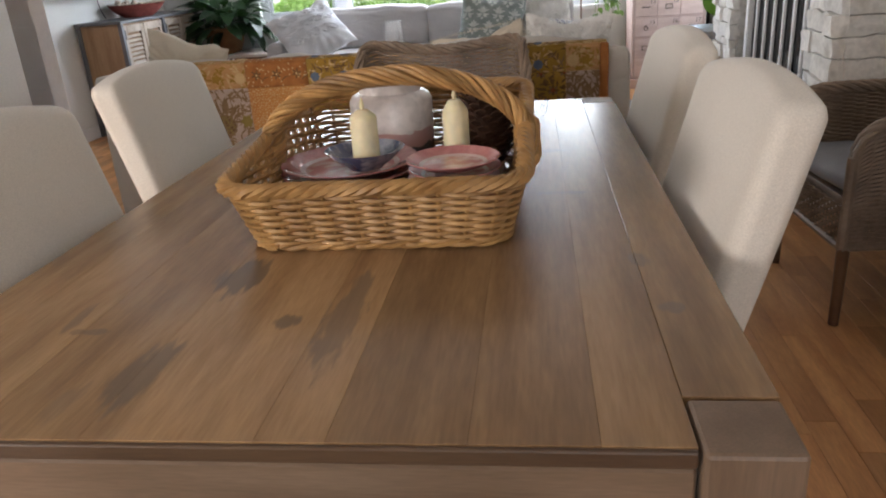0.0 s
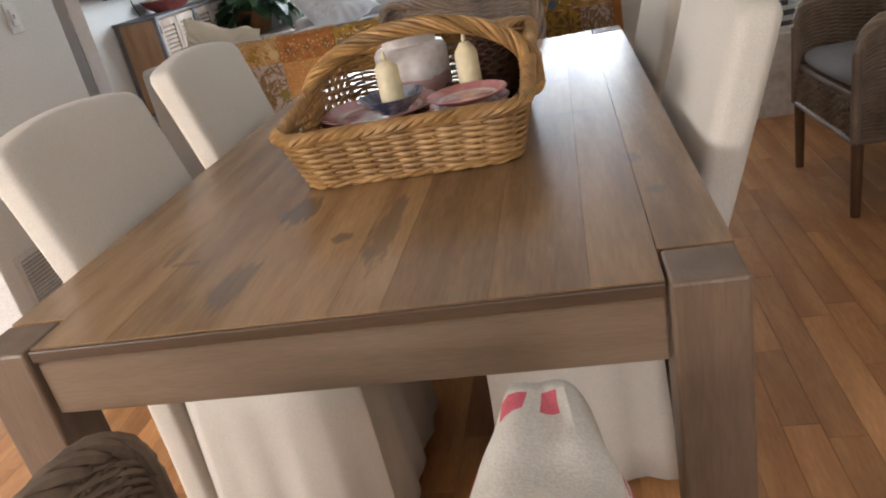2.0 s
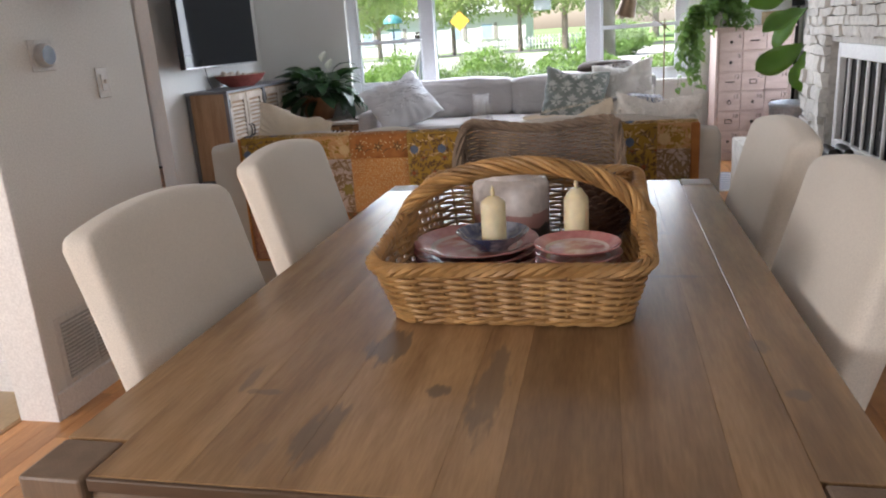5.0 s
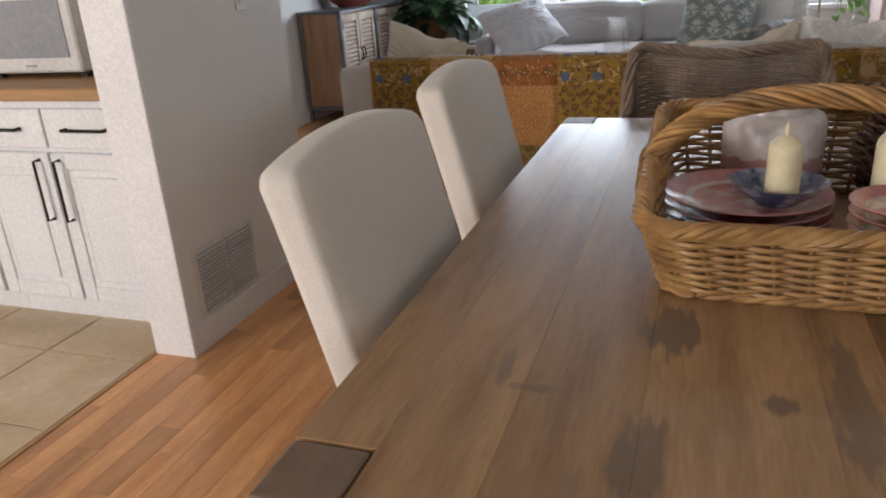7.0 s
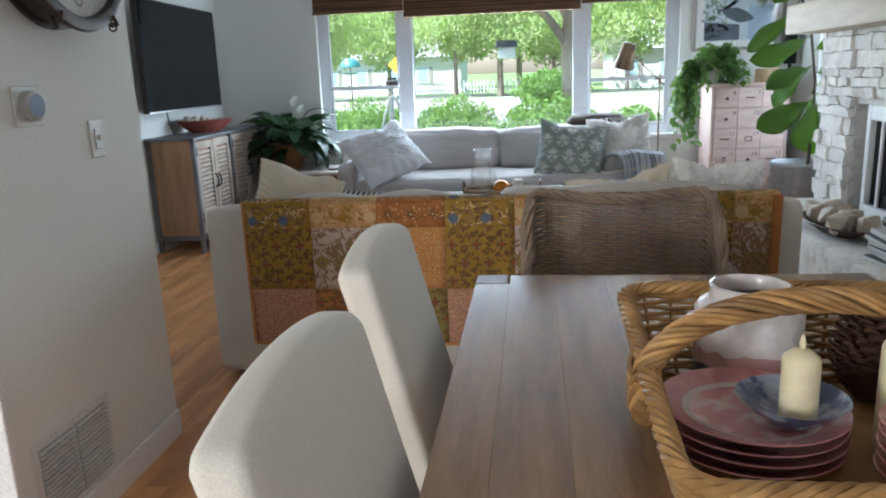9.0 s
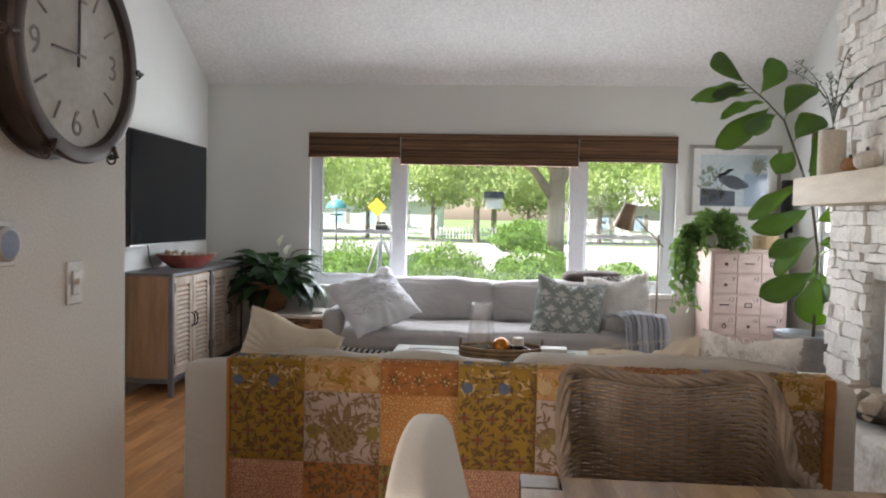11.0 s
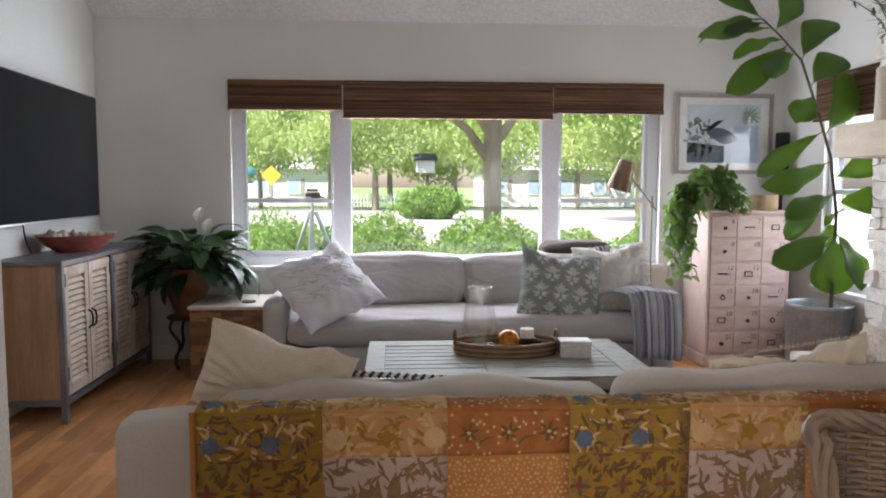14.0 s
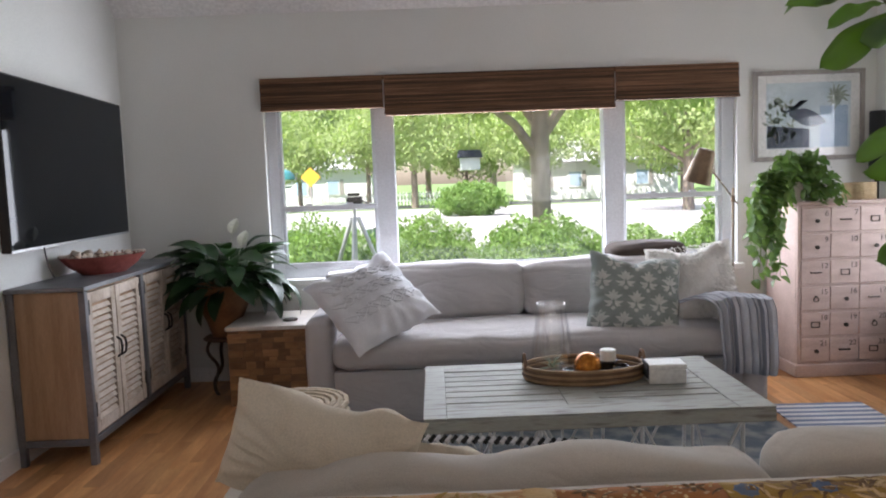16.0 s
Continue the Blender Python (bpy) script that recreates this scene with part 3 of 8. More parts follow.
for k in range(4):
    y0 = (CY0 + 0.04, -0.36, 0.026, 0.358)[k]
    y1 = y0 + 0.325
    d = part("door", B(), LOUVRE, CON)
    bm = bmesh.new()
    for a, b, c0, c1 in ((y0, y0 + 0.05, 0.15, 0.88), (y1 - 0.05, y1, 0.15, 0.88), (y0 + 0.0502, y1 - 0.0502, 0.15, 0.21), (y0 + 0.0502, y1 - 0.0502, 0.82, 0.88)):
        box(bm, CX1 - 0.029, a, c0, CX1 - 0.007, b, c1, 0.002)
    bm.to_mesh(d.data)
    bm.free()
    for s in range(17):
        z = 0.222 + s * 0.0355
        if slat_me is None:
            bm = box(B(), -0.013, -0.1115, -0.003, 0.013, 0.1115, 0.003, 0.001)
            first = link("slat", bm, LOUVRE, False)
            slat_me = first.data
            bpy.data.objects.remove(first)
        piece("slat", slat_me, d, pose(CX1 - 0.019, (y0 + y1) / 2, z, 0, 52, 0))
    bm = B()
    yh = y1 - 0.022 if k % 2 == 0 else y0 + 0.022
    tube(bm, [(CX1 - 0.007, yh, 0.485), (CX1 + 0.016, yh, 0.50), (CX1 + 0.022, yh, 0.54), (CX1 + 0.016, yh, 0.58), (CX1 - 0.007, yh, 0.595)], 0.006, 6)
    part("handle", bm, BLACK, d, "dark iron pull")
    yn = y0 + 0.004 if k % 2 == 0 else y1 - 0.004
    for z in (0.24, 0.77):
        part("hinge", box(B(), CX1 - 0.0065, yn - 0.012, z, CX1 - 0.003, yn + 0.012, z + 0.075, 0.001), BLACK, d)

# ---- numbered drawer chest ----
PINKW = mat("limewashed_wood", (0.56, 0.43, 0.38), 0.7, (0.48, 0.36, 0.31), 4, 60, 0.12, stretch=(2, 2, 2))
PINKD = mat("limewashed_drawer", (0.60, 0.47, 0.42), 0.65, (0.51, 0.385, 0.335), 5, 70, 0.12, stretch=(1.2, 4, 4), jitter=0.05)
IRON = mat("aged_iron", (0.10, 0.085, 0.075), 0.5, (0.06, 0.05, 0.045), 20, 90, 0.1, metal=0.7)
INK = mat("ink", (0.10, 0.085, 0.08), 0.8, bump=0.0)
CHEST = thing("drawer_chest", 1.71, 7.87, 0, "pale pink limewashed chest of eighteen numbered small drawers", "chest of drawers")
part("plinth", box(B(), -0.325, -0.235, 0.0, 0.325, 0.235, 0.085, 0.006), PINKW, CHEST, smooth=False)
part("top", box(B(), -0.325, -0.235, 1.135, 0.325, 0.235, 1.16, 0.006), PINKW, CHEST, smooth=False)
part("body", box(B(), -0.312, -0.20, 0.0855, 0.312, 0.225, 1.1345, 0.003), PINKW, CHEST, smooth=False)
for x0, x1, z0, z1 in ((-0.312, -0.292, 0.0855, 1.1345), (0.292, 0.312, 0.0855, 1.1345)):
    part("stile", box(B(), x0, -0.224, z0, x1, -0.2005, z1, 0.002), PINKW, CHEST, smooth=False)
for r in range(7):
    z = 0.088 + r * 0.1718
    part("rail", box(B(), -0.2915, -0.224, z, 0.2915, -0.2005, z + 0.0145, 0.002), PINKW, CHEST, smooth=False)


def digits(txt, size, x, y, z, parent, material, rx=90, rz=0, align="RIGHT"):
    cu = bpy.data.curves.new("number", "FONT")
    cu.body, cu.size, cu.align_x, cu.extrude = txt, size, align, 0.0004
    tmp = new("number_curve", cu)
    dg = bpy.context.evaluated_depsgraph_get()
    me = bpy.data.meshes.new_from_object(tmp.evaluated_get(dg))
    bpy.data.objects.remove(tmp)
    me.materials.clear()
    me.materials.append(material)
    ob = new("number", me)
    ob.parent = parent
    ob.matrix_basis = pose(x, y, z, rx, 0, rz)
    return ob


for r in range(6):
    for c in range(3):
        num = 6 + r * 3 + c
        x0, z0 = -0.2885 + c * 0.1935, 0.1045 + (5 - r) * 0.1718
        x1, z1 = x0 + 0.19, z0 + 0.1545
        dr = part("drawer", box(B(), x0, -0.226 - 0.002 * random.random(), z0, x1, -0.2005, z1, 0.003), PINKD, CHEST, smooth=False)
        digits(str(num), 0.05, x1 - 0.014, -0.2292, z1 - 0.05, dr, INK)
        xc, zc = (x0 + x1) / 2, (z0 + z1) / 2
        bm = B()
        style = (num * 7 + 3) % 5
        if num in (10, 14):
            style = -1
        if style in (0, 1):
            lathe(bm, [(0.007, 0.0), (0.006, 0.012), (0.014, 0.018), (0.013, 0.026), (0.0, 0.028)], 12)
            bmesh.ops.rotate(bm, verts=bm.verts[:], cent=(0, 0, 0), matrix=Matrix.Rotation(radians(90), 3, "X"))
            bmesh.ops.translate(bm, verts=bm.verts[:], vec=(xc, -0.2285, zc - 0.005))
        elif style == 2:
            tube(bm, [(xc - 0.035, -0.2285, zc), (xc - 0.03, -0.243, zc), (xc + 0.03, -0.243, zc), (xc + 0.035, -0.2285, zc)], 0.005, 6)
        elif style == 3:
            tube(bm, [(xc + 0.016 * math.cos(a / 10 * 6.283), -0.238, zc - 0.006 + 0.016 * math.sin(a / 10 * 6.283)) for a in range(10)], 0.0035, 6, True)
            box(bm, xc - 0.008, -0.238, zc + 0.006, xc + 0.008, -0.2285, zc + 0.018, 0.002)
        elif style == 4:
            for a, b, c0, c1 in ((-0.03, 0.03, 0.012, 0.018), (-0.03, 0.03, -0.022, -0.016), (-0.03, -0.024, -0.0158, 0.0118), (0.024, 0.03, -0.0158, 0.0118)):
                box(bm, xc + a, -0.234, zc + c0, xc + b, -0.2285, zc + c1, 0.001)
        else:
            bm.free()
            continue
        part("pull", bm, IRON, dr, "dark aged iron pull")

# ---- coffee table ----
COFT = mat("chipped_white_wood", (0.335, 0.34, 0.30), 0.6, (0.17, 0.15, 0.13), 7, 40, 0.2, stretch=(1.0, 7, 7), spread=(0.52, 0.72), jitter=0.1)
COFW = mat("white_wire", (0.75, 0.75, 0.74), 0.5)
COF = thing("coffee_table", -0.375, 6.0, 0, "distressed grey white coffee table top on a white wire base", "coffee table")
part("top", box(B(), -0.66, -0.41, 0.425, 0.68, 0.40, 0.4775, 0.006, 2), COFT, COF, smooth=False)
for x0, y0, x1, y1 in ((-0.659, -0.409, -0.57, 0.399), (0.54, -0.409, 0.679, 0.399), (-0.5695, 0.28, 0.5395, 0.399), (-0.5695, -0.409, 0.5395, -0.29), (-0.09, -0.2895, 0.05, 0.2795)):
    part("board", box(B(), x0, y0, 0.478, x1, y1, 0.4865, 0.002), COFT, COF, smooth=False)
for a, b in ((-0.5695, -0.0905), (0.0505, 0.5395)):
    for k in range(7):
        y = -0.2885 + k * 0.0812
        part("slat", box(B(), a, y, 0.4782, b, y + 0.071, 0.4835, 0.002), COFT, COF, smooth=False)
bm = B()
zs = (0.42, 0.03)
for y in (-0.34, 0.34):
    for z in zs:
        tube(bm, [(-0.6, y, z), (0.58, y, z)], 0.008)
    for k in range(4):
        x = -0.6 + k * 0.393
        tube(bm, [(x, y, 0.42), (x, y, 0.0)], 0.008)
        if k < 3:
            tube(bm, [(x, y, 0.42), (x + 0.1965, y, 0.03)], 0.006)
            tube(bm, [(x + 0.393, y, 0.42), (x + 0.1965, y, 0.03)], 0.006)
            tube(bm, [(x + 0.1965, y, 0.42), (x + 0.1965, y, 0.03)], 0.006)
for x in (-0.6, 0.58):
    for z in zs:
        tube(bm, [(x, -0.34, z), (x, 0.34, z)], 0.008)
    tube(bm, [(x, -0.34, 0.42), (x, 0, 0.03)], 0.006)
    tube(bm, [(x, 0.34, 0.42), (x, 0, 0.03)], 0.006)
part("wire_base", bm, COFW, COF, "white painted steel wire base")

# ---- quilt over the near sofa's back ----
QW, QX0, QX1, QY = 0.29, -1.35, 0.855, 4.066
Q_YEL = mat("quilt_ochre", (0.359, 0.211, 0.027), 0.95, (0.296, 0.172, 0.023), 9, 300, 0.3, sheen=0.1)
Q_OLV = mat("quilt_olive", (0.288, 0.216, 0.064), 0.95, (0.224, 0.168, 0.040), 20, 300, 0.3)
Q_ORA = mat("quilt_orange", (0.496, 0.216, 0.056), 0.95, (0.440, 0.184, 0.048), 9, 300, 0.3, sheen=0.1)
Q_PCH = mat("quilt_peach", (0.528, 0.304, 0.136), 0.95, (0.464, 0.248, 0.096), 26, 300, 0.3)
Q_RUST = mat("quilt_rust", (0.384, 0.152, 0.040), 0.95, (0.304, 0.112, 0.028), 26, 300, 0.3)
Q_WHT = mat("quilt_blush", (0.510, 0.399, 0.340), 0.95, (0.442, 0.340, 0.281), 14, 300, 0.3)
Q_PNK = mat("quilt_pink", (0.440, 0.216, 0.144), 0.95, (0.376, 0.168, 0.112), 60, 300, 0.3, spread=(0.45, 0.55))
Q_BRN = mat("print_brown", (0.17, 0.095, 0.035), 0.95, (0.13, 0.07, 0.025), 30, 300, 0.1)
Q_TAU = mat("print_taupe", (0.27, 0.17, 0.085), 0.95, (0.20, 0.125, 0.06), 30, 300, 0.1)
Q_RED = mat("print_red", (0.36, 0.075, 0.02), 0.95, (0.28, 0.05, 0.015), 30, 300, 0.1)
Q_BLU = mat("print_blue", (0.13, 0.16, 0.22), 0.95, (0.09, 0.12, 0.18), 30, 300, 0.1)
Q_CRM = mat("print_cream", (0.592, 0.416, 0.216), 0.95, (0.544, 0.368, 0.176), 30, 300, 0.1)
PRINTS = [Q_BRN, Q_TAU, Q_RED, Q_BLU, Q_CRM, Q_YEL, Q_OLV]
rq = random.Random(5)
QUILT = tagged(new("quilt"), "yellow and orange floral patchwork quilt over the sofa back", "quilt")


def leaf_poly(bm, x, z, ang, ln, wd, mi, y, bend=0.0):
    """A printed leaf, flat on the cloth."""
    c, s = math.cos(ang), math.sin(ang)
    pts = []
    for t, w in ((0, 0), (0.25, 0.8), (0.55, 1.0), (0.85, 0.45), (1, 0), (0.85, -0.45), (0.55, -1.0), (0.25, -0.8)):
        u, v = t * ln, w * wd / 2 + bend * math.sin(t * 3.14) * ln
        pts.append(bm.verts.new((x + u * c - v * s, y, z + u * s + v * c)))
    bm.faces.new(pts).material_index = mi


def disc_poly(bm, x, z, r, mi, y, n=10, lobes=0, amp=0.0):
    vs = []
    for k in range(n):
        a = 2 * math.pi * k / n
        q = r * (1 + amp * math.cos(lobes * a))
        vs.append(bm.verts.new((x + q * math.cos(a), y, z + q * math.sin(a))))
    bm.faces.new(vs).material_index = mi


def clip_to(bm, x0, z0, x1, z1):
    for co, no in (((x0, 0, 0), (-1, 0, 0)), ((x1, 0, 0), (1, 0, 0)), ((0, 0, z0), (0, 0, -1)), ((0, 0, z1), (0, 0, 1))):
        bmesh.ops.bisect_plane(bm, geom=bm.verts[:] + bm.edges[:] + bm.faces[:], plane_co=co, plane_no=no, clear_outer=True)


def print_flowers(bm, x0, z0, x1, z1, y):
    """Red-hearted flowers with pointed petals among sprays of brown leaves."""
    for j, fz in enumerate(np.arange(z0 + 0.035, z1 + 0.05, 0.078)):
        for fx in np.arange(x0 + 0.025 + 0.052 * (j % 2), x1 + 0.05, 0.104):
            for k in range(19):
                a = rq.choice((0.6, 2.2, 3.6, 5.3)) + rq.uniform(-0.5, 0.5)
                d = rq.uniform(0.026, 0.05)
                leaf_poly(bm, fx + d * math.cos(a), fz + d * math.sin(a), a + rq.uniform(-1.1, 1.1), rq.uniform(0.022, 0.036), rq.uniform(0.007, 0.010), 0, y, rq.uniform(-0.12, 0.12))
            for k in range(8):
                a = k * 0.785 + rq.uniform(-0.15, 0.15)
                leaf_poly(bm, fx + 0.006 * math.cos(a), fz + 0.006 * math.sin(a), a, 0.021, 0.012, 1 if k % 2 else 0, y - 0.0004)
            disc_poly(bm, fx, fz, 0.0105, 0, y - 0.0008, 10)
            disc_poly(bm, fx, fz, 0.0085, 2, y - 0.0012, 8)
            disc_poly(bm, fx, fz, 0.0040, 0, y - 0.0016, 6)


def print_artichoke(bm, x0, z0, x1, z1, y):
    """A large taupe seed head among dense curling leaves."""
    cx, cz = (x0 + x1) / 2 + 0.005, z0 + 0.36 * (z1 - z0)
    for k in range(210):
        px, pz = rq.uniform(x0, x1), rq.uniform(z0, z1)
        a = math.atan2(pz - cz, px - cx)
        if math.hypot(px - cx, pz - cz) > 0.05:
            leaf_poly(bm, px, pz, a + rq.choice((-0.9, 0.9)) + rq.uniform(-0.5, 0.5), rq.uniform(0.025, 0.055), rq.uniform(0.006, 0.012), 1, y, rq.uniform(-0.22, 0.22))
    for k in range(16):
        a = 0.4 + k / 15 * 2.35
        d = 0.052
        leaf_poly(bm, cx + d * math.cos(a), cz + d * math.sin(a), a + rq.uniform(-0.25, 0.25), rq.uniform(0.06, 0.10), rq.uniform(0.012, 0.018), 1, y - 0.0004, rq.uniform(-0.2, 0.2))
    for sx in (-1, 1):
        disc_poly(bm, cx + sx * 0.112, cz + 0.02, 0.028, 6, y - 0.0008, 24, 6, 0.16)
        disc_poly(bm, cx + sx * 0.112, cz + 0.02, 0.013, 1, y - 0.0010, 12)
    disc_poly(bm, cx, cz, 0.058, 1, y - 0.0008, 30, 15, 0.06)
    for r in range(9):
        for k in range(9):
            px, pz = cx - 0.050 + k * 0.0125 + (r % 2) * 0.00625, cz - 0.050 + r * 0.0125
            if math.hypot(px - cx, pz - cz) < 0.050:
                leaf_poly(bm, px, pz, 1.57 + rq.uniform(-0.3, 0.3), 0.012, 0.009, 6 if (r + k) % 3 else 0, y - 0.0012)


def print_dots(bm, x0, z0, x1, z1, y):
    for j, pz in enumerate(np.arange(z0, z1, 0.0118)):
        for px in np.arange(x0 + 0.006 * (j % 2), x1, 0.0125):
            disc_poly(bm, px + rq.uniform(-0.0035, 0.0035), pz + rq.uniform(-0.0035, 0.0035), rq.uniform(0.0022, 0.0042), 4, y, 7)


def print_border(bm, x0, z0, x1, z1, y, kind):
    h = z1 - z0
    if kind == 0:
        for fx, mi in ((x0 + 0.035, 3), (x0 + 0.17, 3)):
            disc_poly(bm, fx, z0 + 0.035, 0.021, mi, y - 0.0006, 16, 8, 0.1)
        for k in range(90):
            leaf_poly(bm, rq.uniform(x0, x1), rq.uniform(z0, z1), rq.uniform(0, 6.28), rq.uniform(0.03, 0.05), 0.008, rq.choice((4, 0, 1)), y, rq.uniform(-0.2, 0.2))
    elif kind == 1:
        for fx in (x0 + 0.03, x0 + 0.26):
            disc_poly(bm, fx, z0 + 0.045, 0.026, 4, y - 0.0006, 32, 14, 0.1)
        disc_poly(bm, (x0 + x1) / 2, z0 + 0.045, 0.02, 5, y - 0.0006, 20, 5, 0.25)
        for k in range(80):
            leaf_poly(bm, rq.uniform(x0, x1), rq.uniform(z0, z1), rq.uniform(0, 6.28), rq.uniform(0.025, 0.045), 0.01, rq.choice((4, 5)), y, rq.uniform(-0.2, 0.2))
    else:
        for k in range(3):
            fx = x0 + 0.05 + k * 0.095
            for a in range(6):
                leaf_poly(bm, fx, z0 + 0.055, a * 1.047 + 0.3, 0.026, 0.009, 0, y)
            leaf_poly(bm, fx + 0.02, z0 + 0.02, 0.5, 0.05, 0.006, 0, y, 0.2)
            disc_poly(bm, fx, z0 + 0.055, 0.005, 4, y - 0.0006, 6)
        for k in range(46):
            disc_poly(bm, rq.uniform(x0, x1), rq.uniform(z0, z1), 0.004, 4, y, 6)


def quilt_y(x, z):
    return QY + 0.006 * noise.noise(Vector((x * 5, z * 3, 1.0))) + 0.003 * noise.noise(Vector((x * 17, z * 13, 4.0)))


rows_z = [(0.705, 0.812), (0.435, 0.705), (0.185, 0.435)]
ncol = int(math.ceil((QX1 - QX0) / QW))
for c in range(ncol):
    x0, x1 = QX0 + c * QW, min(QX0 + (c + 1) * QW, QX1)
    kind = c % 3
    for r, (z0, z1) in enumerate(rows_z):
        base = ((Q_YEL, Q_PCH, Q_RUST)[kind], (Q_YEL, Q_WHT, Q_ORA)[kind], (Q_PNK, Q_RUST, Q_OLV)[kind])[r]
        bm = B()
        grid(bm, 8, 8, lambda u, v: (x0 + (x1 - x0) * u, quilt_y(x0 + (x1 - x0) * u, z0 + (z1 - z0) * v), z0 + (z1 - z0) * v))
        ob = part("patch", bm, base, QUILT)
        so = ob.modifiers.new("thick", "SOLIDIFY")
        so.thickness, so.offset = 0.008, 1
        y = -0.0012
        bm = B()
        if r == 0:
            print_border(bm, x0, z0, x1, z1, y, kind)
        elif r == 1:
            (print_flowers, print_artichoke, print_dots)[kind](bm, x0, z0, x1, z1, y)
        else:
            (print_dots, print_flowers, print_flowers)[kind](bm, x0, z0, x1, z1, y)
        clip_to(bm, x0 + 0.001, z0 + 0.001, x1 - 0.001, z1 - 0.001)
        bmesh.ops.subdivide_edges(bm, edges=[e for e in bm.edges if e.calc_length() > 0.03], cuts=1)
        for v in bm.verts:
            v.co.y += quilt_y(v.co.x, v.co.z)
        tagged(part("print", bm, PRINTS, ob, smooth=False), kind="stuff")
def fold_z(x, v):
    return 0.809 + 0.009 * math.sin(min(v * 2, 1) * 1.57) + 0.004 * noise.noise(Vector((x * 13, v * 4, 2)))


for c in range(ncol):
    x0, x1 = QX0 + c * QW, min(QX0 + (c + 1) * QW, QX1)
    bm = B()
    grid(bm, 10, 6, lambda u, v: (x0 + (x1 - x0) * u, QY + 0.002 + 0.07 * v, fold_z(x0 + (x1 - x0) * u, v)))
    ob = part("folded_patch", bm, (Q_YEL, Q_PCH, Q_RUST)[c % 3], QUILT)
    so = ob.modifiers.new("thick", "SOLIDIFY")
    so.thickness, so.offset = 0.008, 1
    bm = B()
    print_border(bm, x0, 0.0, x1, 0.07, 0.0, c % 3)
    clip_to(bm, x0 + 0.001, 0.001, x1 - 0.001, 0.069)
    bmesh.ops.subdivide_edges(bm, edges=[e for e in bm.edges if e.calc_length() > 0.02], cuts=1)
    for v in bm.verts:
        lift = 0.0098 - v.co.y
        v.co.y, v.co.z = QY + 0.002 + v.co.z, fold_z(v.co.x, v.co.z / 0.07) + lift
    tagged(part("print", bm, PRINTS, ob, smooth=False), kind="stuff")
bm = B()
tube(bm, [(QX0 - 0.004, QY - 0.002, z) for z in np.linspace(0.82, 0.19, 14)], 0.007, 6)
part("binding", bm, Q_ORA, QUILT)
bm = B()
box(bm, QX1 - 0.032, QY - 0.016, 0.19, QX1 + 0.006, QY + 0.002, 0.82, 0.006)
part("binding", bm, Q_RUST, QUILT)
bm = B()
tube(bm, [(x, QY - 0.002, 0.184) for x in np.linspace(QX0, QX1, 30)], 0.006, 6)
part("binding", bm, Q_ORA, QUILT)

# ---- willow basket ----
WILLOW = mat("willow", (0.50, 0.29, 0.105), 0.45, (0.28, 0.145, 0.048), 16, 60, 0.15, spec=0.4)
WILLOWR = mat("willow_rod", (0.50, 0.29, 0.105), 0.45, (0.30, 0.155, 0.05), 16, 60, 0.15, spec=0.4, jitter=0.3)
BX, BY = 0.287, 2.10
BASKET = thing("basket", BX, BY, TZ, "golden willow basket with an arched twisted handle on the table", "basket")


def rrect(t, hx, hy, r):
    """A point on a rounded rectangle, t in 0..1, and the outward normal."""
    sx, sy = hx - r, hy - r
    segs = [2 * sx, math.pi * r / 2, 2 * sy, math.pi * r / 2] * 2
    total = sum(segs)
    d = (t % 1.0) * total
    corners = ((sx, -sy), (sx, sy), (-sx, sy), (-sx, -sy))
    starts = ((-sx, -sy - r, 1, 0), (sx + r, -sy, 0, 1), (sx, sy + r, -1, 0), (-sx - r, sy, 0, -1))
    for k in range(4):
        if d <= segs[2 * k]:
            x, y, dx, dy = starts[k]
            return x + dx * d, y + dy * d, dy, -dx
        d -= segs[2 * k]
        if d <= segs[2 * k + 1]:
            a = -math.pi / 2 + k * math.pi / 2 + d / r
            return corners[k][0] + r * math.cos(a), corners[k][1] + r * math.sin(a), math.cos(a), math.sin(a)
        d -= segs[2 * k + 1]
    return starts[0][0], starts[0][1], 0, -1


def bask(t, v, off=0.0):
    x, y, nx, ny = rrect(t, 0.210 + 0.030 * v, 0.255 + 0.035 * v, 0.05)
    rim = 0.105 + 0.056 * (y + 0.29) / 0.58
    return Vector((x + nx * off, y + ny * off, 0.006 + v * rim))


NST = 44
bm = B()
for r in range(16):
    v = (r + 0.4) / 16.5
    pts = []
    for k in range(NST * 4):
        s = 1 if (k // 4 + r) % 2 else -1
        ph = math.sin(math.pi * ((k % 4) + 0.5) / 4)
        pts.append(bask(k / (NST * 4), v + 0.006 * math.sin(k * 0.37 + r), s * 0.0064 * ph))
    tube(bm, pts, 0.0040, 5, True)
part("weave", bm, WILLOW, BASKET)
bm = B()
for k in range(NST):
    tube(bm, [bask((k + 0.5) / NST, v) for v in (0.0, 0.5, 1.02)], 0.0034, 5)
tagged(part("upright_weave", bm, WILLOW, BASKET), kind="stuff")
for name, v0, rad, n in (("rim_braid", 1.03, 0.0100, 5), ("foot_braid", 0.03, 0.006, 3)):
    bm = B()
    for s in range(n):
        pts = []
        for k in range(330):
            t = k / 330
            a = 6.2832 * (t * (19 if name == "rim_braid" else 15) + s / n)
            p = bask(t, v0, rad * math.cos(a))
            p.z += rad * 0.75 * math.sin(a)
            pts.append(p)
        # whole turns, so that the strand closes on itself
        tube(bm, pts, 0.0062 if name == "rim_braid" else 0.0042, 5, True)
    part(name, bm, WILLOW, BASKET)
part("base", box(B(), -0.19, -0.235, 0.004, 0.19, 0.235, 0.014, 0.003), WILLOW, BASKET)
arch = []
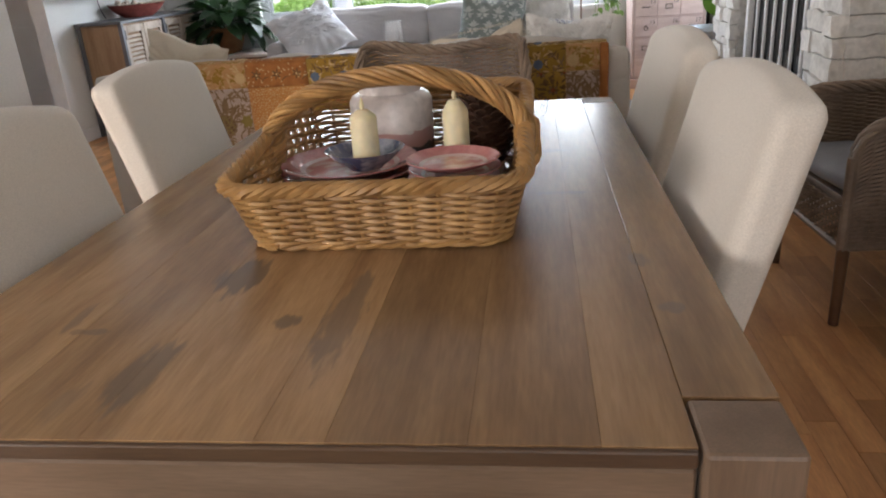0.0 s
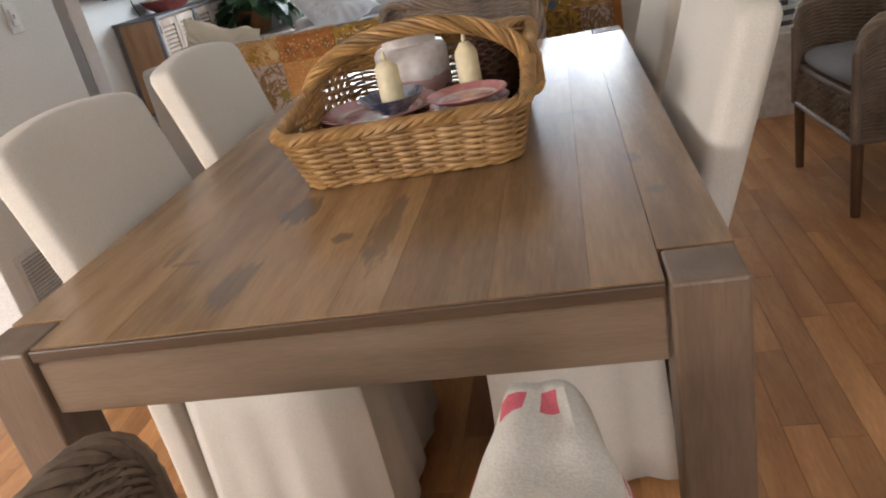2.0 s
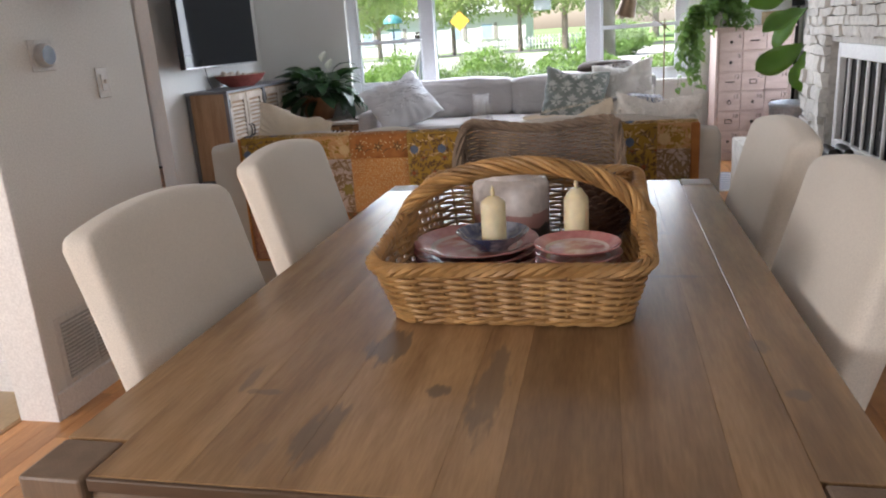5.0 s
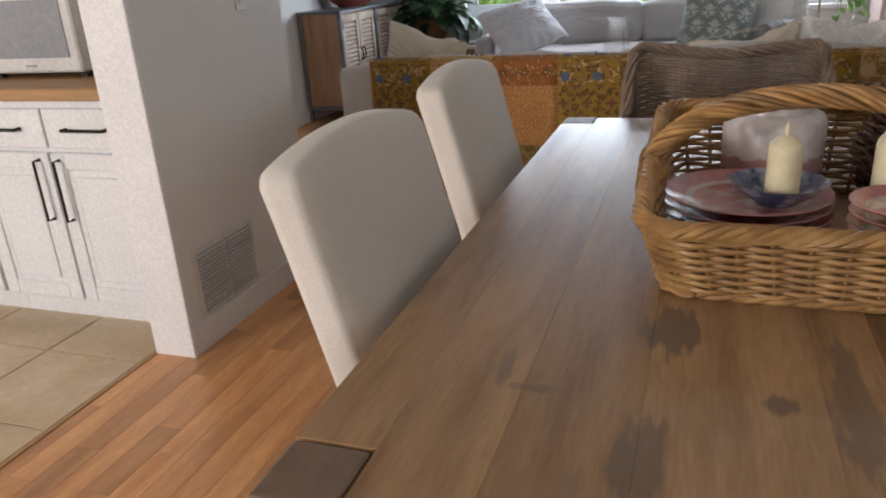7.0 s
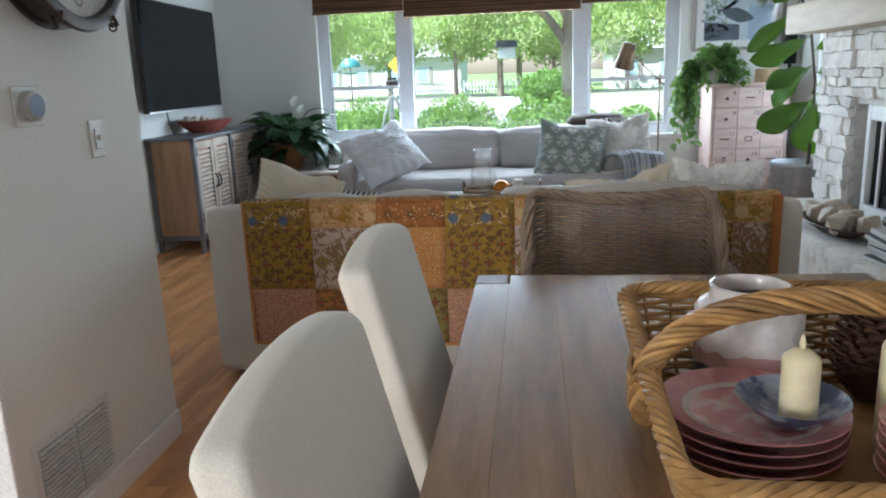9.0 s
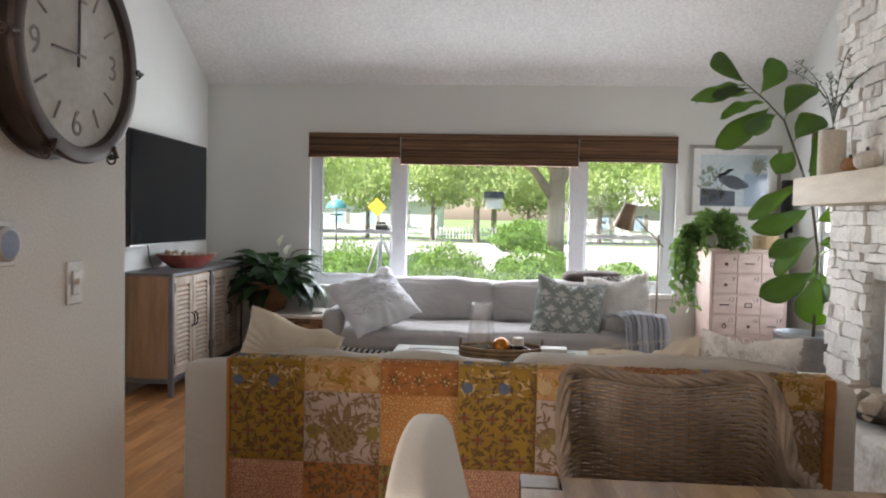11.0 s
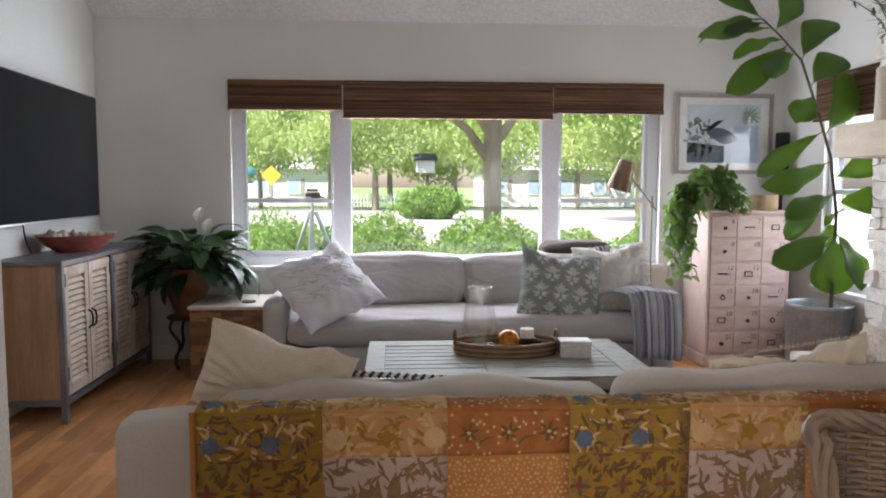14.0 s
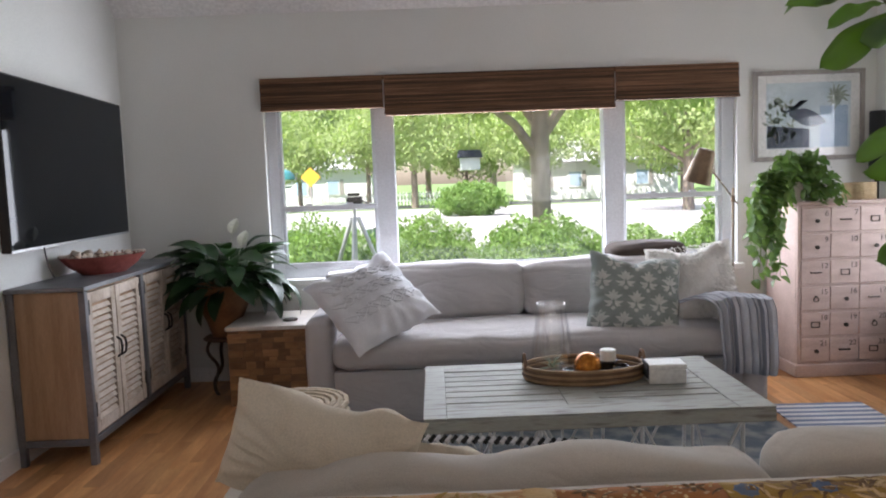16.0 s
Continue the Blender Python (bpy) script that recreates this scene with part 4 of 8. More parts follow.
for k in range(61):
    u = k / 60
    a = math.pi * u
    arch.append(Vector((-0.250 * math.copysign(abs(math.cos(a)) ** 1.0, math.cos(a)), -0.02 + 0.02 * math.sin(a), 0.085 + 0.155 * math.sin(a) ** 0.80)))
for g in range(3):
    for j in range(3):
        pts = []
        for k, p in enumerate(arch):
            d = (arch[min(k + 1, 60)] - arch[max(k - 1, 0)]).normalized()
            side = Vector((0, 1, 0))
            up = d.cross(side)
            a = 6.283 * (k / 60 * 3.6 + g / 3) + (j - 1) * 0.60
            pts.append(p + 0.0160 * (1.15 * math.cos(a) * side + 0.92 * math.sin(a) * up))
        part("handle_rod", tube(B(), pts, 0.0047, 6), WILLOWR, BASKET)
part("handle_core", tube(B(), arch, 0.0105, 8), WILLOW, BASKET)
for sx in (-1, 1):
    for k in range(7):
        z = 0.085 + k * 0.0085
        pts = [(sx * (0.242 + 0.020 * math.cos(a)), -0.02 + 0.034 * math.sin(a) + 0.004 * k, z + 0.012 * math.sin(a)) for a in np.linspace(-3.14, 3.14, 13)]
        part("handle_wrap", tube(B(), pts, 0.0055, 5), WILLOWR, BASKET)

# ---- what lies in the basket ----
TRANSFER = mat("pink_transferware", (0.50, 0.20, 0.19), 0.14, (0.66, 0.46, 0.42), 26, 60, 0.0, spread=(0.46, 0.60), rough2=0.2, coat=0.5)
PINKRIM = mat("pink_rim", (0.46, 0.17, 0.17), 0.14, (0.54, 0.25, 0.24), 50, 90, 0.0, rough2=0.2, coat=0.5)
TWHITE = mat("cream_glaze", (0.66, 0.55, 0.50), 0.15, (0.58, 0.44, 0.41), 30, 60, 0.0, rough2=0.2, coat=0.5)
BLUEW = mat("blue_willow_glaze", (0.055, 0.075, 0.16), 0.12, (0.34, 0.36, 0.42), 24, 60, 0.0, spread=(0.50, 0.62), rough2=0.2, coat=0.6)
WAX = mat("ivory_wax", (0.80, 0.71, 0.47), 0.45, (0.76, 0.66, 0.42), 6, 40, 0.03, trans=0.3)
BFLOOR = TZ + 0.0145


def plate(x, y, z, r, label, group, deep=0.012):
    p = thing("plate", x, y, z, label, "plate", group=group)
    part("rim", lathe(B(), [(0.0, 0.0), (r * 0.6, 0.0), (r * 0.72, 0.004), (r, deep), (r + 0.0015, deep + 0.0015), (r, deep + 0.003), (r * 0.74, 0.0075)], 40), PINKRIM, p)
    part("band", lathe(B(), [(r * 0.74, 0.0077), (r * 0.66, 0.0050)], 40), TWHITE, p)
    part("well", lathe(B(), [(r * 0.66, 0.0048), (r * 0.5, 0.0040), (0.0, 0.0040)], 40), TRANSFER, p)
    return p


for k in range(4):
    plate(0.192 + 0.002 * (k % 2), 2.085, BFLOOR + 0.0155 * k + 0.012, 0.128, "large pink transferware dinner plate in a stack", "stack of large plates", 0.016)
for k in range(5):
    plate(0.404 + 0.002 * (k % 2), 1.975, BFLOOR + 0.0165 * k + 0.018, 0.0795, "small pink transferware plate in a stack", "stack of small plates", 0.015)
BOWL = thing("bowl", 0.235, 2.045, BFLOOR + 0.0705, "blue and white patterned bowl holding a candle", "bowl")
part("bowl_wall", lathe(B(), [(0.0, 0.0), (0.032, 0.0), (0.036, 0.005), (0.058, 0.019), (0.072, 0.034), (0.0735, 0.0355), (0.071, 0.035), (0.056, 0.021), (0.03, 0.0085), (0, 0.0075)], 40), BLUEW, BOWL)


def candle(x, y, z, h, r, label):
    c = thing("candle", x, y, z, label, "candle", group="ivory candles in the basket")
    part("wax", lathe(B(), [(0, 0), (r, 0.0), (r, h * 0.86), (r * 0.93, h * 0.9), (r * 0.45, h), (0, h + 0.001)], 28), WAX, c)
    part("flame_tip", lathe(B(), [(0, h - 0.002), (0.0035, h + 0.002), (0.0048, h + 0.008), (0.0025, h + 0.018), (0, h + 0.024)], 10), WAX, c)


candle(0.240, 2.035, BFLOOR + 0.0790, 0.098, 0.0245, "ivory flameless pillar candle in the blue bowl")
candle(0.398, 2.105, BFLOOR, 0.175, 0.0245, "tall ivory flameless pillar candle behind the small plates")


def crock_glaze():
    m = mat("crock_glaze", (0.72, 0.66, 0.63), 0.25, (0.66, 0.60, 0.57), 6, 60, 0.02, coat=0.3)
    n, l = m.node_tree.nodes, m.node_tree.links
    p = n["Principled BSDF"]
    src = p.inputs["Base Color"].links[0].from_socket
    co = n.new("ShaderNodeTexCoord")
    sp = n.new("ShaderNodeSeparateXYZ")
    l.new(co.outputs["Object"], sp.inputs[0])
    nz = n.new("ShaderNodeTexNoise")
    nz.inputs["Scale"].default_value = 28
    l.new(co.outputs["Object"], nz.inputs["Vector"])
    ad = n.new("ShaderNodeMath")
    ad.operation = "MULTIPLY_ADD"
    ad.inputs[1].default_value = 0.03
    l.new(nz.outputs[0], ad.inputs[0])
    l.new(sp.outputs[2], ad.inputs[2])
    for edge, col in ((0.108, (0.52, 0.32, 0.30, 1)), (0.078, (0.09, 0.09, 0.10, 1))):
        lt = n.new("ShaderNodeMath")
        lt.operation = "LESS_THAN"
        lt.inputs[1].default_value = edge
        l.new(ad.outputs[0], lt.inputs[0])
        mx = n.new("ShaderNodeMix")
        mx.data_type = "RGBA"
        l.new(lt.outputs[0], mx.inputs[0])
        l.new(src, mx.inputs[6])
        mx.inputs[7].default_value = col
        src = mx.outputs[2]
    l.new(src, p.inputs["Base Color"])
    return m


CROCKG = crock_glaze()
CROCK = thing("crock", 0.243, 2.292, BFLOOR, "white, pink and dark glazed stoneware crock", "crock")
part("crock_body", lathe(B(), [(0, 0), (0.082, 0), (0.086, 0.006), (0.087, 0.15), (0.080, 0.162), (0.066, 0.168), (0.058, 0.167), (0.078, 0.14), (0.078, 0.01), (0, 0.008)], 44), CROCKG, CROCK)
part("crock_lip", lathe(B(), [(0.0655, 0.1675), (0.062, 0.185), (0.065, 0.192), (0.060, 0.194), (0.056, 0.186), (0.0565, 0.168)], 44), CROCKG, CROCK)

CONE = mat("pine_cone", (0.10, 0.045, 0.022), 0.7, (0.055, 0.024, 0.012), 30, 80, 0.2)
PC = thing("pine_cone", 0.438, 2.262, BFLOOR + 0.002, "large dark brown pine cone standing in the basket", "pine cone")
bm = B()
lathe(bm, [(0, 0), (0.03, 0.005), (0.052, 0.05), (0.048, 0.10), (0.025, 0.155), (0, 0.168)], 14)
part("core", bm, CONE, PC)
bm = B()
for k in range(170):
    v = k / 170
    a = k * 2.39996
    rr = 0.052 * math.sin(0.35 + v * 2.6) ** 0.8 + 0.004
    z = 0.008 + v * 0.155
    c, s = math.cos(a), math.sin(a)
    w = 0.0105
    p0 = Vector((rr * c, rr * s, z))
    out, sd = Vector((c, s, 0.55)), Vector((-s, c, 0))
    q = [p0 - sd * w * 0.6 - out * 0.004, p0 + sd * w * 0.6 - out * 0.004, p0 + sd * w + out * 0.013, p0 + out * 0.018 + Vector((0, 0, 0.002)), p0 - sd * w + out * 0.013]
    lo = [bm.verts.new(x) for x in q]
    hi = [bm.verts.new(x + Vector((0, 0, 0.003))) for x in q]
    bm.faces.new(lo[::-1])
    bm.faces.new(hi)
    for i in range(5):
        j = (i + 1) % 5
        bm.faces.new((lo[i], lo[j], hi[j], hi[i]))
tagged(part("scale_cover", bm, CONE, PC, smooth=False), kind="stuff")

# ---- wicker armchairs ----
WICK = mat("rattan", (0.30, 0.22, 0.155), 0.5, (0.185, 0.13, 0.088), 9, 70, 0.15)
RLEG = mat("rattan_leg", (0.17, 0.085, 0.04), 0.45, (0.11, 0.05, 0.025), 8, 60, 0.1)
GREYC = mat("grey_cushion", (0.30, 0.30, 0.31), 0.95, (0.25, 0.25, 0.26), 6, 300, 0.3)


def wicker_chair(arm=0.64, back=0.885, w=0.315, d=0.58, bow=0.028, label="", name="wicker_armchair"):
    """Faces -y. A woven shell that runs from one arm round the back to the other."""
    c = thing(name, 0, 0, 0, label, "armchair", group="wicker armchairs")
    r = 0.13
    ls = d - r
    la = math.pi * r / 2
    lb = 2 * (w - r)
    total = 2 * ls + 2 * la + lb

    def shell(s, v, off=0.0):
        q = s * total
        if q < ls:
            x, y, nx, ny = -w, -d / 2 + q, -1, 0
        elif q < ls + la:
            a = math.pi - (q - ls) / r
            x, y, nx, ny = -w + r + r * math.cos(a), d / 2 - r + r * math.sin(a), math.cos(a), math.sin(a)
        elif q < ls + la + lb:
            x, y, nx, ny = -w + r + (q - ls - la), d / 2, 0, 1
        elif q < ls + 2 * la + lb:
            a = math.pi / 2 - (q - ls - la - lb) / r
            x, y, nx, ny = w - r + r * math.cos(a), d / 2 - r + r * math.sin(a), math.cos(a), math.sin(a)
        else:
            x, y, nx, ny = w, d / 2 - r - (q - ls - 2 * la - lb), 1, 0
        f = max(0.0, min(1.0, (y + d / 2 - 0.34) / (d - 0.36)))
        f = f * f * (3 - 2 * f)
        top = arm - 0.10 * (1 - math.sqrt(max(0.0, 1 - max(0, 1 - (y + d / 2) / 0.15) ** 2))) + (back - arm) * f - (bow * math.cos(x / w * math.pi / 2) ** 2 if y > d / 2 - 0.01 else 0)
        z = 0.27 + (top - 0.27) * v
        lean = 0.05 * max(0, z - 0.45) * (1 if ny > 0.5 else 0.3)
        return Vector((x + nx * (off + lean), y + ny * (off + lean), z))

    ns = 40
    bm = B()
    rows = 54
    for k in range(rows):
        v = (k + 0.5) / rows
        pts = [shell(j / (ns * 2), v, (0.0058 if ((j // 2 + k) % 2) else -0.0058) * (0.55 if j % 2 else 1)) for j in range(ns * 2 + 1)]
        tube(bm, pts, 0.0051, 5)
    tagged(part("weave", bm, WICK, c), kind="stuff")
    bm = B()
    for k in range(ns + 1):
        tube(bm, [shell(k / ns, v) for v in (0, 0.5, 1)], 0.0042, 4)
    tagged(part("upright_weave", bm, WICK, c), kind="stuff")
    bm = B()
    for s in range(4):
        pts = []
        for k in range(111):
            p = shell(k / 110, 1.0, 0.014 * math.cos(k * 0.55 + s * 1.571))
            p.z += 0.010 + 0.013 * math.sin(k * 0.55 + s * 1.571)
            pts.append(p)
        tube(bm, pts, 0.0095, 6)
    part("rolled_rim", bm, WICK, c)
    bm = B()
    tube(bm, [shell(k / 60, 0.0) for k in range(61)], 0.012, 6)
    part("lower_rail", bm, WICK, c)
    part("front_rail", tube(B(), [(-w, -d / 2, 0.27), (w, -d / 2, 0.27)], 0.012, 6), WICK, c)
    for x in (-w, w):
        part("front_post", tube(B(), [(x, -d / 2, 0.27), (x, -d / 2, arm - 0.10)], 0.016, 8), WICK, c)
    bm = B()
    for k in range(9):
        tube(bm, [(-w + j * w / 12, -d / 2 + (0.005 if (j + k) % 2 else -0.005), 0.285 + k * 0.0135) for j in range(25)], 0.0052, 4)
    tagged(part("front_weave", bm, WICK, c), kind="stuff")
    bm = B()
    soft_box(bm, -w + 0.01, -d / 2 + 0.01, 0.385, w - 0.01, d / 2 - 0.01, 0.42, 0.01, 4)
    part("seat", bm, WICK, c)
    part("cushion", soft_box(B(), -w + 0.03, -d / 2 + 0.015, 0.421, w - 0.03, d / 2 - 0.04, 0.485, 0.03, 10, 0.006, 0.012), GREYC, c, "grey seat cushion")
    for x in (-w + 0.01, w - 0.01):
        for y in (-d / 2 + 0.012, d / 2 - 0.03):
            part("leg", lathe(B(), [(0, 0), (0.016, 0), (0.02, 0.27), (0, 0.272)], 10, x, y), RLEG, c)
    return c


WC = wicker_chair(0.66, 0.885, 0.32, 0.56, 0.03, "weathered brown wicker armchair at the end of the table")
WC.matrix_basis = pose(0.188, 3.425, 0)
WR = wicker_chair(0.66, 0.90, 0.275, 0.62, 0.0, "brown wicker armchair with cushions standing by the hutch")
WR.matrix_basis = pose(1.775, 3.305, 0, 0, 0, -87)
WF = wicker_chair(0.705, 0.72, 0.272, 0.48, 0.0, "brown wicker armchair with a patchwork throw over its arm")
WF.matrix_basis = pose(0.272, 1.00, 0, 0, 0, 180)

# patchwork throw over the near armchair's arm
THROWW = mat("throw_white", (0.78, 0.74, 0.66), 0.95, (0.72, 0.68, 0.60), 8, 300, 0.3)
THROWP = mat("throw_pink", (0.72, 0.16, 0.20), 0.95, (0.66, 0.13, 0.17), 30, 300, 0.2)
THROWS = mat("throw_sprig", (0.74, 0.66, 0.62), 0.95, (0.55, 0.08, 0.12), 70, 300, 0.2, spread=(0.50, 0.56))
TH = tagged(new("throw_blanket"), "white throw with pink patchwork squares over a chair arm", "blanket")


def drape(u, v):
    """u along the arm from its front end, v across it from side to side."""
    y = 1.160 - 0.40 * u
    a = -1.0 + 2.0 * v
    wv = 0.045 + 0.035 * min(1, u * 2.2)
    x = 0.540 + wv * math.sin(a * 1.57) * (1 + 0.25 * abs(a)) + 0.008 * noise.noise(Vector((u * 6, v * 5, 1)))
    z = 0.745 + 0.012 * u - 0.30 * max(0, abs(a) - 0.35) ** 1.5 + 0.010 * noise.noise(Vector((u * 7, v * 6, 7)))
    return Vector((x, y, z))


bm = B()
nu, nv = 24, 24
vv = [[bm.verts.new(drape(i / nu, j / nv)) for i in range(nu + 1)] for j in range(nv + 1)]
for j in range(nv):
    for i in range(nu):
        f = bm.faces.new((vv[j][i], vv[j][i + 1], vv[j + 1][i + 1], vv[j + 1][i]))
        if (1 <= i < 3 and (7 <= j < 10 or 12 <= j < 15)) or (3 <= i < 6 and 3 <= j < 5) or (12 <= i < 15 and 4 <= j < 7):
            f.material_index = 1
        elif i > 4 and j > 18:
            f.material_index = 2
ob = part("cloth", bm, [THROWW, THROWP, THROWS], TH)
so = ob.modifiers.new("thick", "SOLIDIFY")
so.thickness, so.offset = 0.007, 1

# ---- woven wood blinds ----
BAMBOO = mat("woven_wood", (0.20, 0.105, 0.055), 0.75, (0.09, 0.045, 0.023), 5, 60, 0.25, stretch=(0.7, 9, 30), jitter=0.55)


def blind(x0, x1, z0, z1, yback, along_y=False, base=None):
    b = thing("window_blind", base[0], base[1], base[2], "brown woven wood shade drawn up over the window", "blind", rz=90 if along_y else 0, group="woven wood shades")
    w, h = x1 - x0, z1 - z0
    part("headrail", box(B(), -w / 2, -0.045, h - 0.03, w / 2, -0.002, h, 0.003), BAMBOO, b)
    part("lining", box(B(), -w / 2 + 0.004, -0.044, 0.02, w / 2 - 0.004, -0.040, h - 0.031), DARKW, b, smooth=False)
    me = None
    n = int((h - 0.062) / 0.0095)
    for k in range(n):
        if me is None:
            o = link("slat", box(B(), -w / 2 + 0.002, -0.0035, -0.0042, w / 2 - 0.002, 0.0035, 0.0042, 0.0018), BAMBOO, False)
            me = o.data
            bpy.data.objects.remove(o)
        piece("slat", me, b, pose(0, -0.05 - 0.002 * (k % 2), 0.062 + k * 0.0095))
    for k in range(4):
        part("fold", box(B(), -w / 2 + 0.001, -0.075 + 0.006 * k, 0.001 + k * 0.015, w / 2 - 0.001, -0.03, 0.0145 + k * 0.015, 0.006, 2), BAMBOO, b)
    return b


blind(-2.145, -1.287, 1.905, 2.135, 8.15, base=(-1.716, NORTH - 0.002, 1.905))
blind(-1.285, 0.332, 1.848, 2.135, 8.15, base=(-0.4765, NORTH - 0.002, 1.848))
blind(0.334, 1.205, 1.895, 2.135, 8.15, base=(0.7695, NORTH - 0.002, 1.895))
sb = blind(-0.36, 0.36, 1.75, 2.07, 0, base=(EAST - 0.002, 7.245, 1.75))
sb.matrix_basis = pose(EAST - 0.002, 7.245, 1.80, 0, 0, -90)

# ---- framed print ----
GREYF = mat("grey_frame", (0.36, 0.33, 0.30), 0.5, (0.28, 0.25, 0.23), 5, 60, 0.1, stretch=(6, 1, 1))
MATB = mat("mat_board", (0.78, 0.77, 0.75), 0.9, bump=0.02)
PIC = thing("framed_print", 1.712, NORTH - 0.001, 1.437, "framed pale blue nature print under glass on the wall", "picture")
for x0, z0, x1, z1 in ((-0.395, 0, 0.395, 0.03), (-0.395, 0.60, 0.395, 0.63), (-0.395, 0.0302, -0.365, 0.5998), (0.365, 0.0302, 0.395, 0.5998)):
    part("frame", box(B(), x0, -0.03, z0, x1, -0.001, z1, 0.003), GREYF, PIC, smooth=False)
part("mat_board", box(B(), -0.3645, -0.012, 0.0305, 0.3645, -0.002, 0.5995), MATB, PIC, smooth=False)
P_SKY = mat("print_pale", (0.58, 0.64, 0.66), 0.9, (0.45, 0.54, 0.58), 5, 60, 0)
P_DARK = mat("print_slate", (0.075, 0.09, 0.12), 0.9, (0.11, 0.13, 0.16), 12, 60, 0)
P_GRN = mat("print_sage", (0.20, 0.25, 0.20), 0.9, (0.30, 0.34, 0.28), 16, 60, 0)
P_BLU = mat("print_sky_blue", (0.30, 0.40, 0.52), 0.9, (0.38, 0.48, 0.58), 6, 60, 0)
part("sheet", box(B(), -0.30, -0.0135, 0.085, 0.30, -0.0125, 0.545), P_SKY, PIC, smooth=False)
rp = random.Random(8)
bm = B()
for k in range(60):
    leaf_poly(bm, rp.uniform(-0.29, -0.10), rp.uniform(0.16, 0.42), rp.uniform(0, 6.28), 0.05, 0.02, 0, -0.0145, 0.1)
for k in range(14):
    leaf_poly(bm, 0.20, 0.44, k * 0.45, rp.uniform(0.05, 0.11), 0.02, 0, -0.0145, 0.1)
part("print_shape", bm, P_GRN, PIC, smooth=False)
bm = B()
grid(bm, 4, 1, lambda u, v: (-0.295 + 0.30 * u, -0.0145, 0.09 + v * (0.16 - 0.03 * u)))
grid(bm, 14, 1, lambda u, v: (-0.14 + 0.11 * math.sin(u * 3.0) + (0.03 - 0.012 * u) * (v - 0.5) * 2, -0.0150, 0.34 + 0.13 * math.sin(u * 2.4) - 0.08 * u))
grid(bm, 10, 1, lambda u, v: (-0.14 + 0.26 * u, -0.0148, 0.33 - 0.06 * u + (v - 0.5) * 0.12 * math.sin(0.2 + u * 2.8)))
part("print_shape", bm, P_DARK, PIC, smooth=False)
bm = B()
grid(bm, 2, 1, lambda u, v: (0.08 + 0.20 * u, -0.0143, 0.09 + 0.29 * v))
part("print_shape", bm, P_BLU, PIC, smooth=False)
g = part("glazing", box(B(), -0.3643, -0.0215, 0.0307, 0.3643, -0.0195, 0.5993), PANE, PIC)
g.visible_shadow = False

# ---- floor lamp ----
BRASS = mat("aged_brass", (0.25, 0.185, 0.125), 0.42, (0.17, 0.12, 0.08), 9, 60, 0.03, metal=0.85)
LAMP = thing("floor_lamp", 0.955, 7.60, 0, "slim brass floor lamp with a tilted cone shade", "floor lamp")
part("base_plate", lathe(B(), [(0, 0), (0.12, 0), (0.12, 0.012), (0.02, 0.02), (0, 0.02)], 28), BRASS, LAMP)
bm = B()
tube(bm, [(0, 0, 0.0195), (0, 0, 1.27)], 0.007, 8)
part("pole", bm, BRASS, LAMP)
bm = B()
tube(bm, [(0.05, 0.05, 1.165), (-0.27, -0.27, 1.43)], 0.005, 6)
part("arm", bm, BRASS, LAMP)
part("joint", lathe(B(), [(0, 1.18), (0.014, 1.182), (0.014, 1.222), (0, 1.224)], 12, 0, 0), BRASS, LAMP)
bm = lathe(B(), [(0, 0.105), (0.045, 0.10), (0.05, 0.09), (0.082, -0.10), (0.079, -0.10), (0.047, 0.086), (0, 0.09)], 28)
bmesh.ops.rotate(bm, verts=bm.verts[:], cent=(0, 0, 0), matrix=Euler((radians(12), radians(14), 0)).to_matrix())
bmesh.ops.translate(bm, verts=bm.verts[:], vec=(-0.315, -0.32, 1.415))
part("shade", bm, BRASS, LAMP, "bronze brass cone shade")

# ---- leaves ----
LEAF_FIG = mat("fig_leaf", (0.085, 0.155, 0.05), 0.38, (0.045, 0.095, 0.035), 6, 16, 0.5, jitter=0.42, depth=0.008)
LEAF_PEACE = mat("peace_lily_leaf", (0.016, 0.048, 0.013), 0.36, (0.010, 0.032, 0.010), 6, 30, 0.1, jitter=0.3)
LEAF_POTH = mat("pothos_leaf", (0.13, 0.21, 0.055), 0.38, (0.06, 0.14, 0.03), 6, 30, 0.1, jitter=0.4)
BARKF = mat("thin_bark", (0.10, 0.08, 0.06), 0.8, (0.07, 0.055, 0.04), 20, 60, 0.3)


def translucent(m, col, k=0.35):
    n, l = m.node_tree.nodes, m.node_tree.links
    p = n["Principled BSDF"]
    t = n.new("ShaderNodeBsdfTranslucent")
    t.inputs[0].default_value = rgb(col)
    x = n.new("ShaderNodeMixShader")
    x.inputs[0].default_value = k
    l.new(p.outputs[0], x.inputs[1])
    l.new(t.outputs[0], x.inputs[2])
    l.new(x.outputs[0], n["Material Output"].inputs[0])


translucent(LEAF_FIG, (0.30, 0.43, 0.07), 0.48)
translucent(LEAF_POTH, (0.22, 0.36, 0.06), 0.3)
translucent(LEAF_PEACE, (0.05, 0.14, 0.02), 0.1)


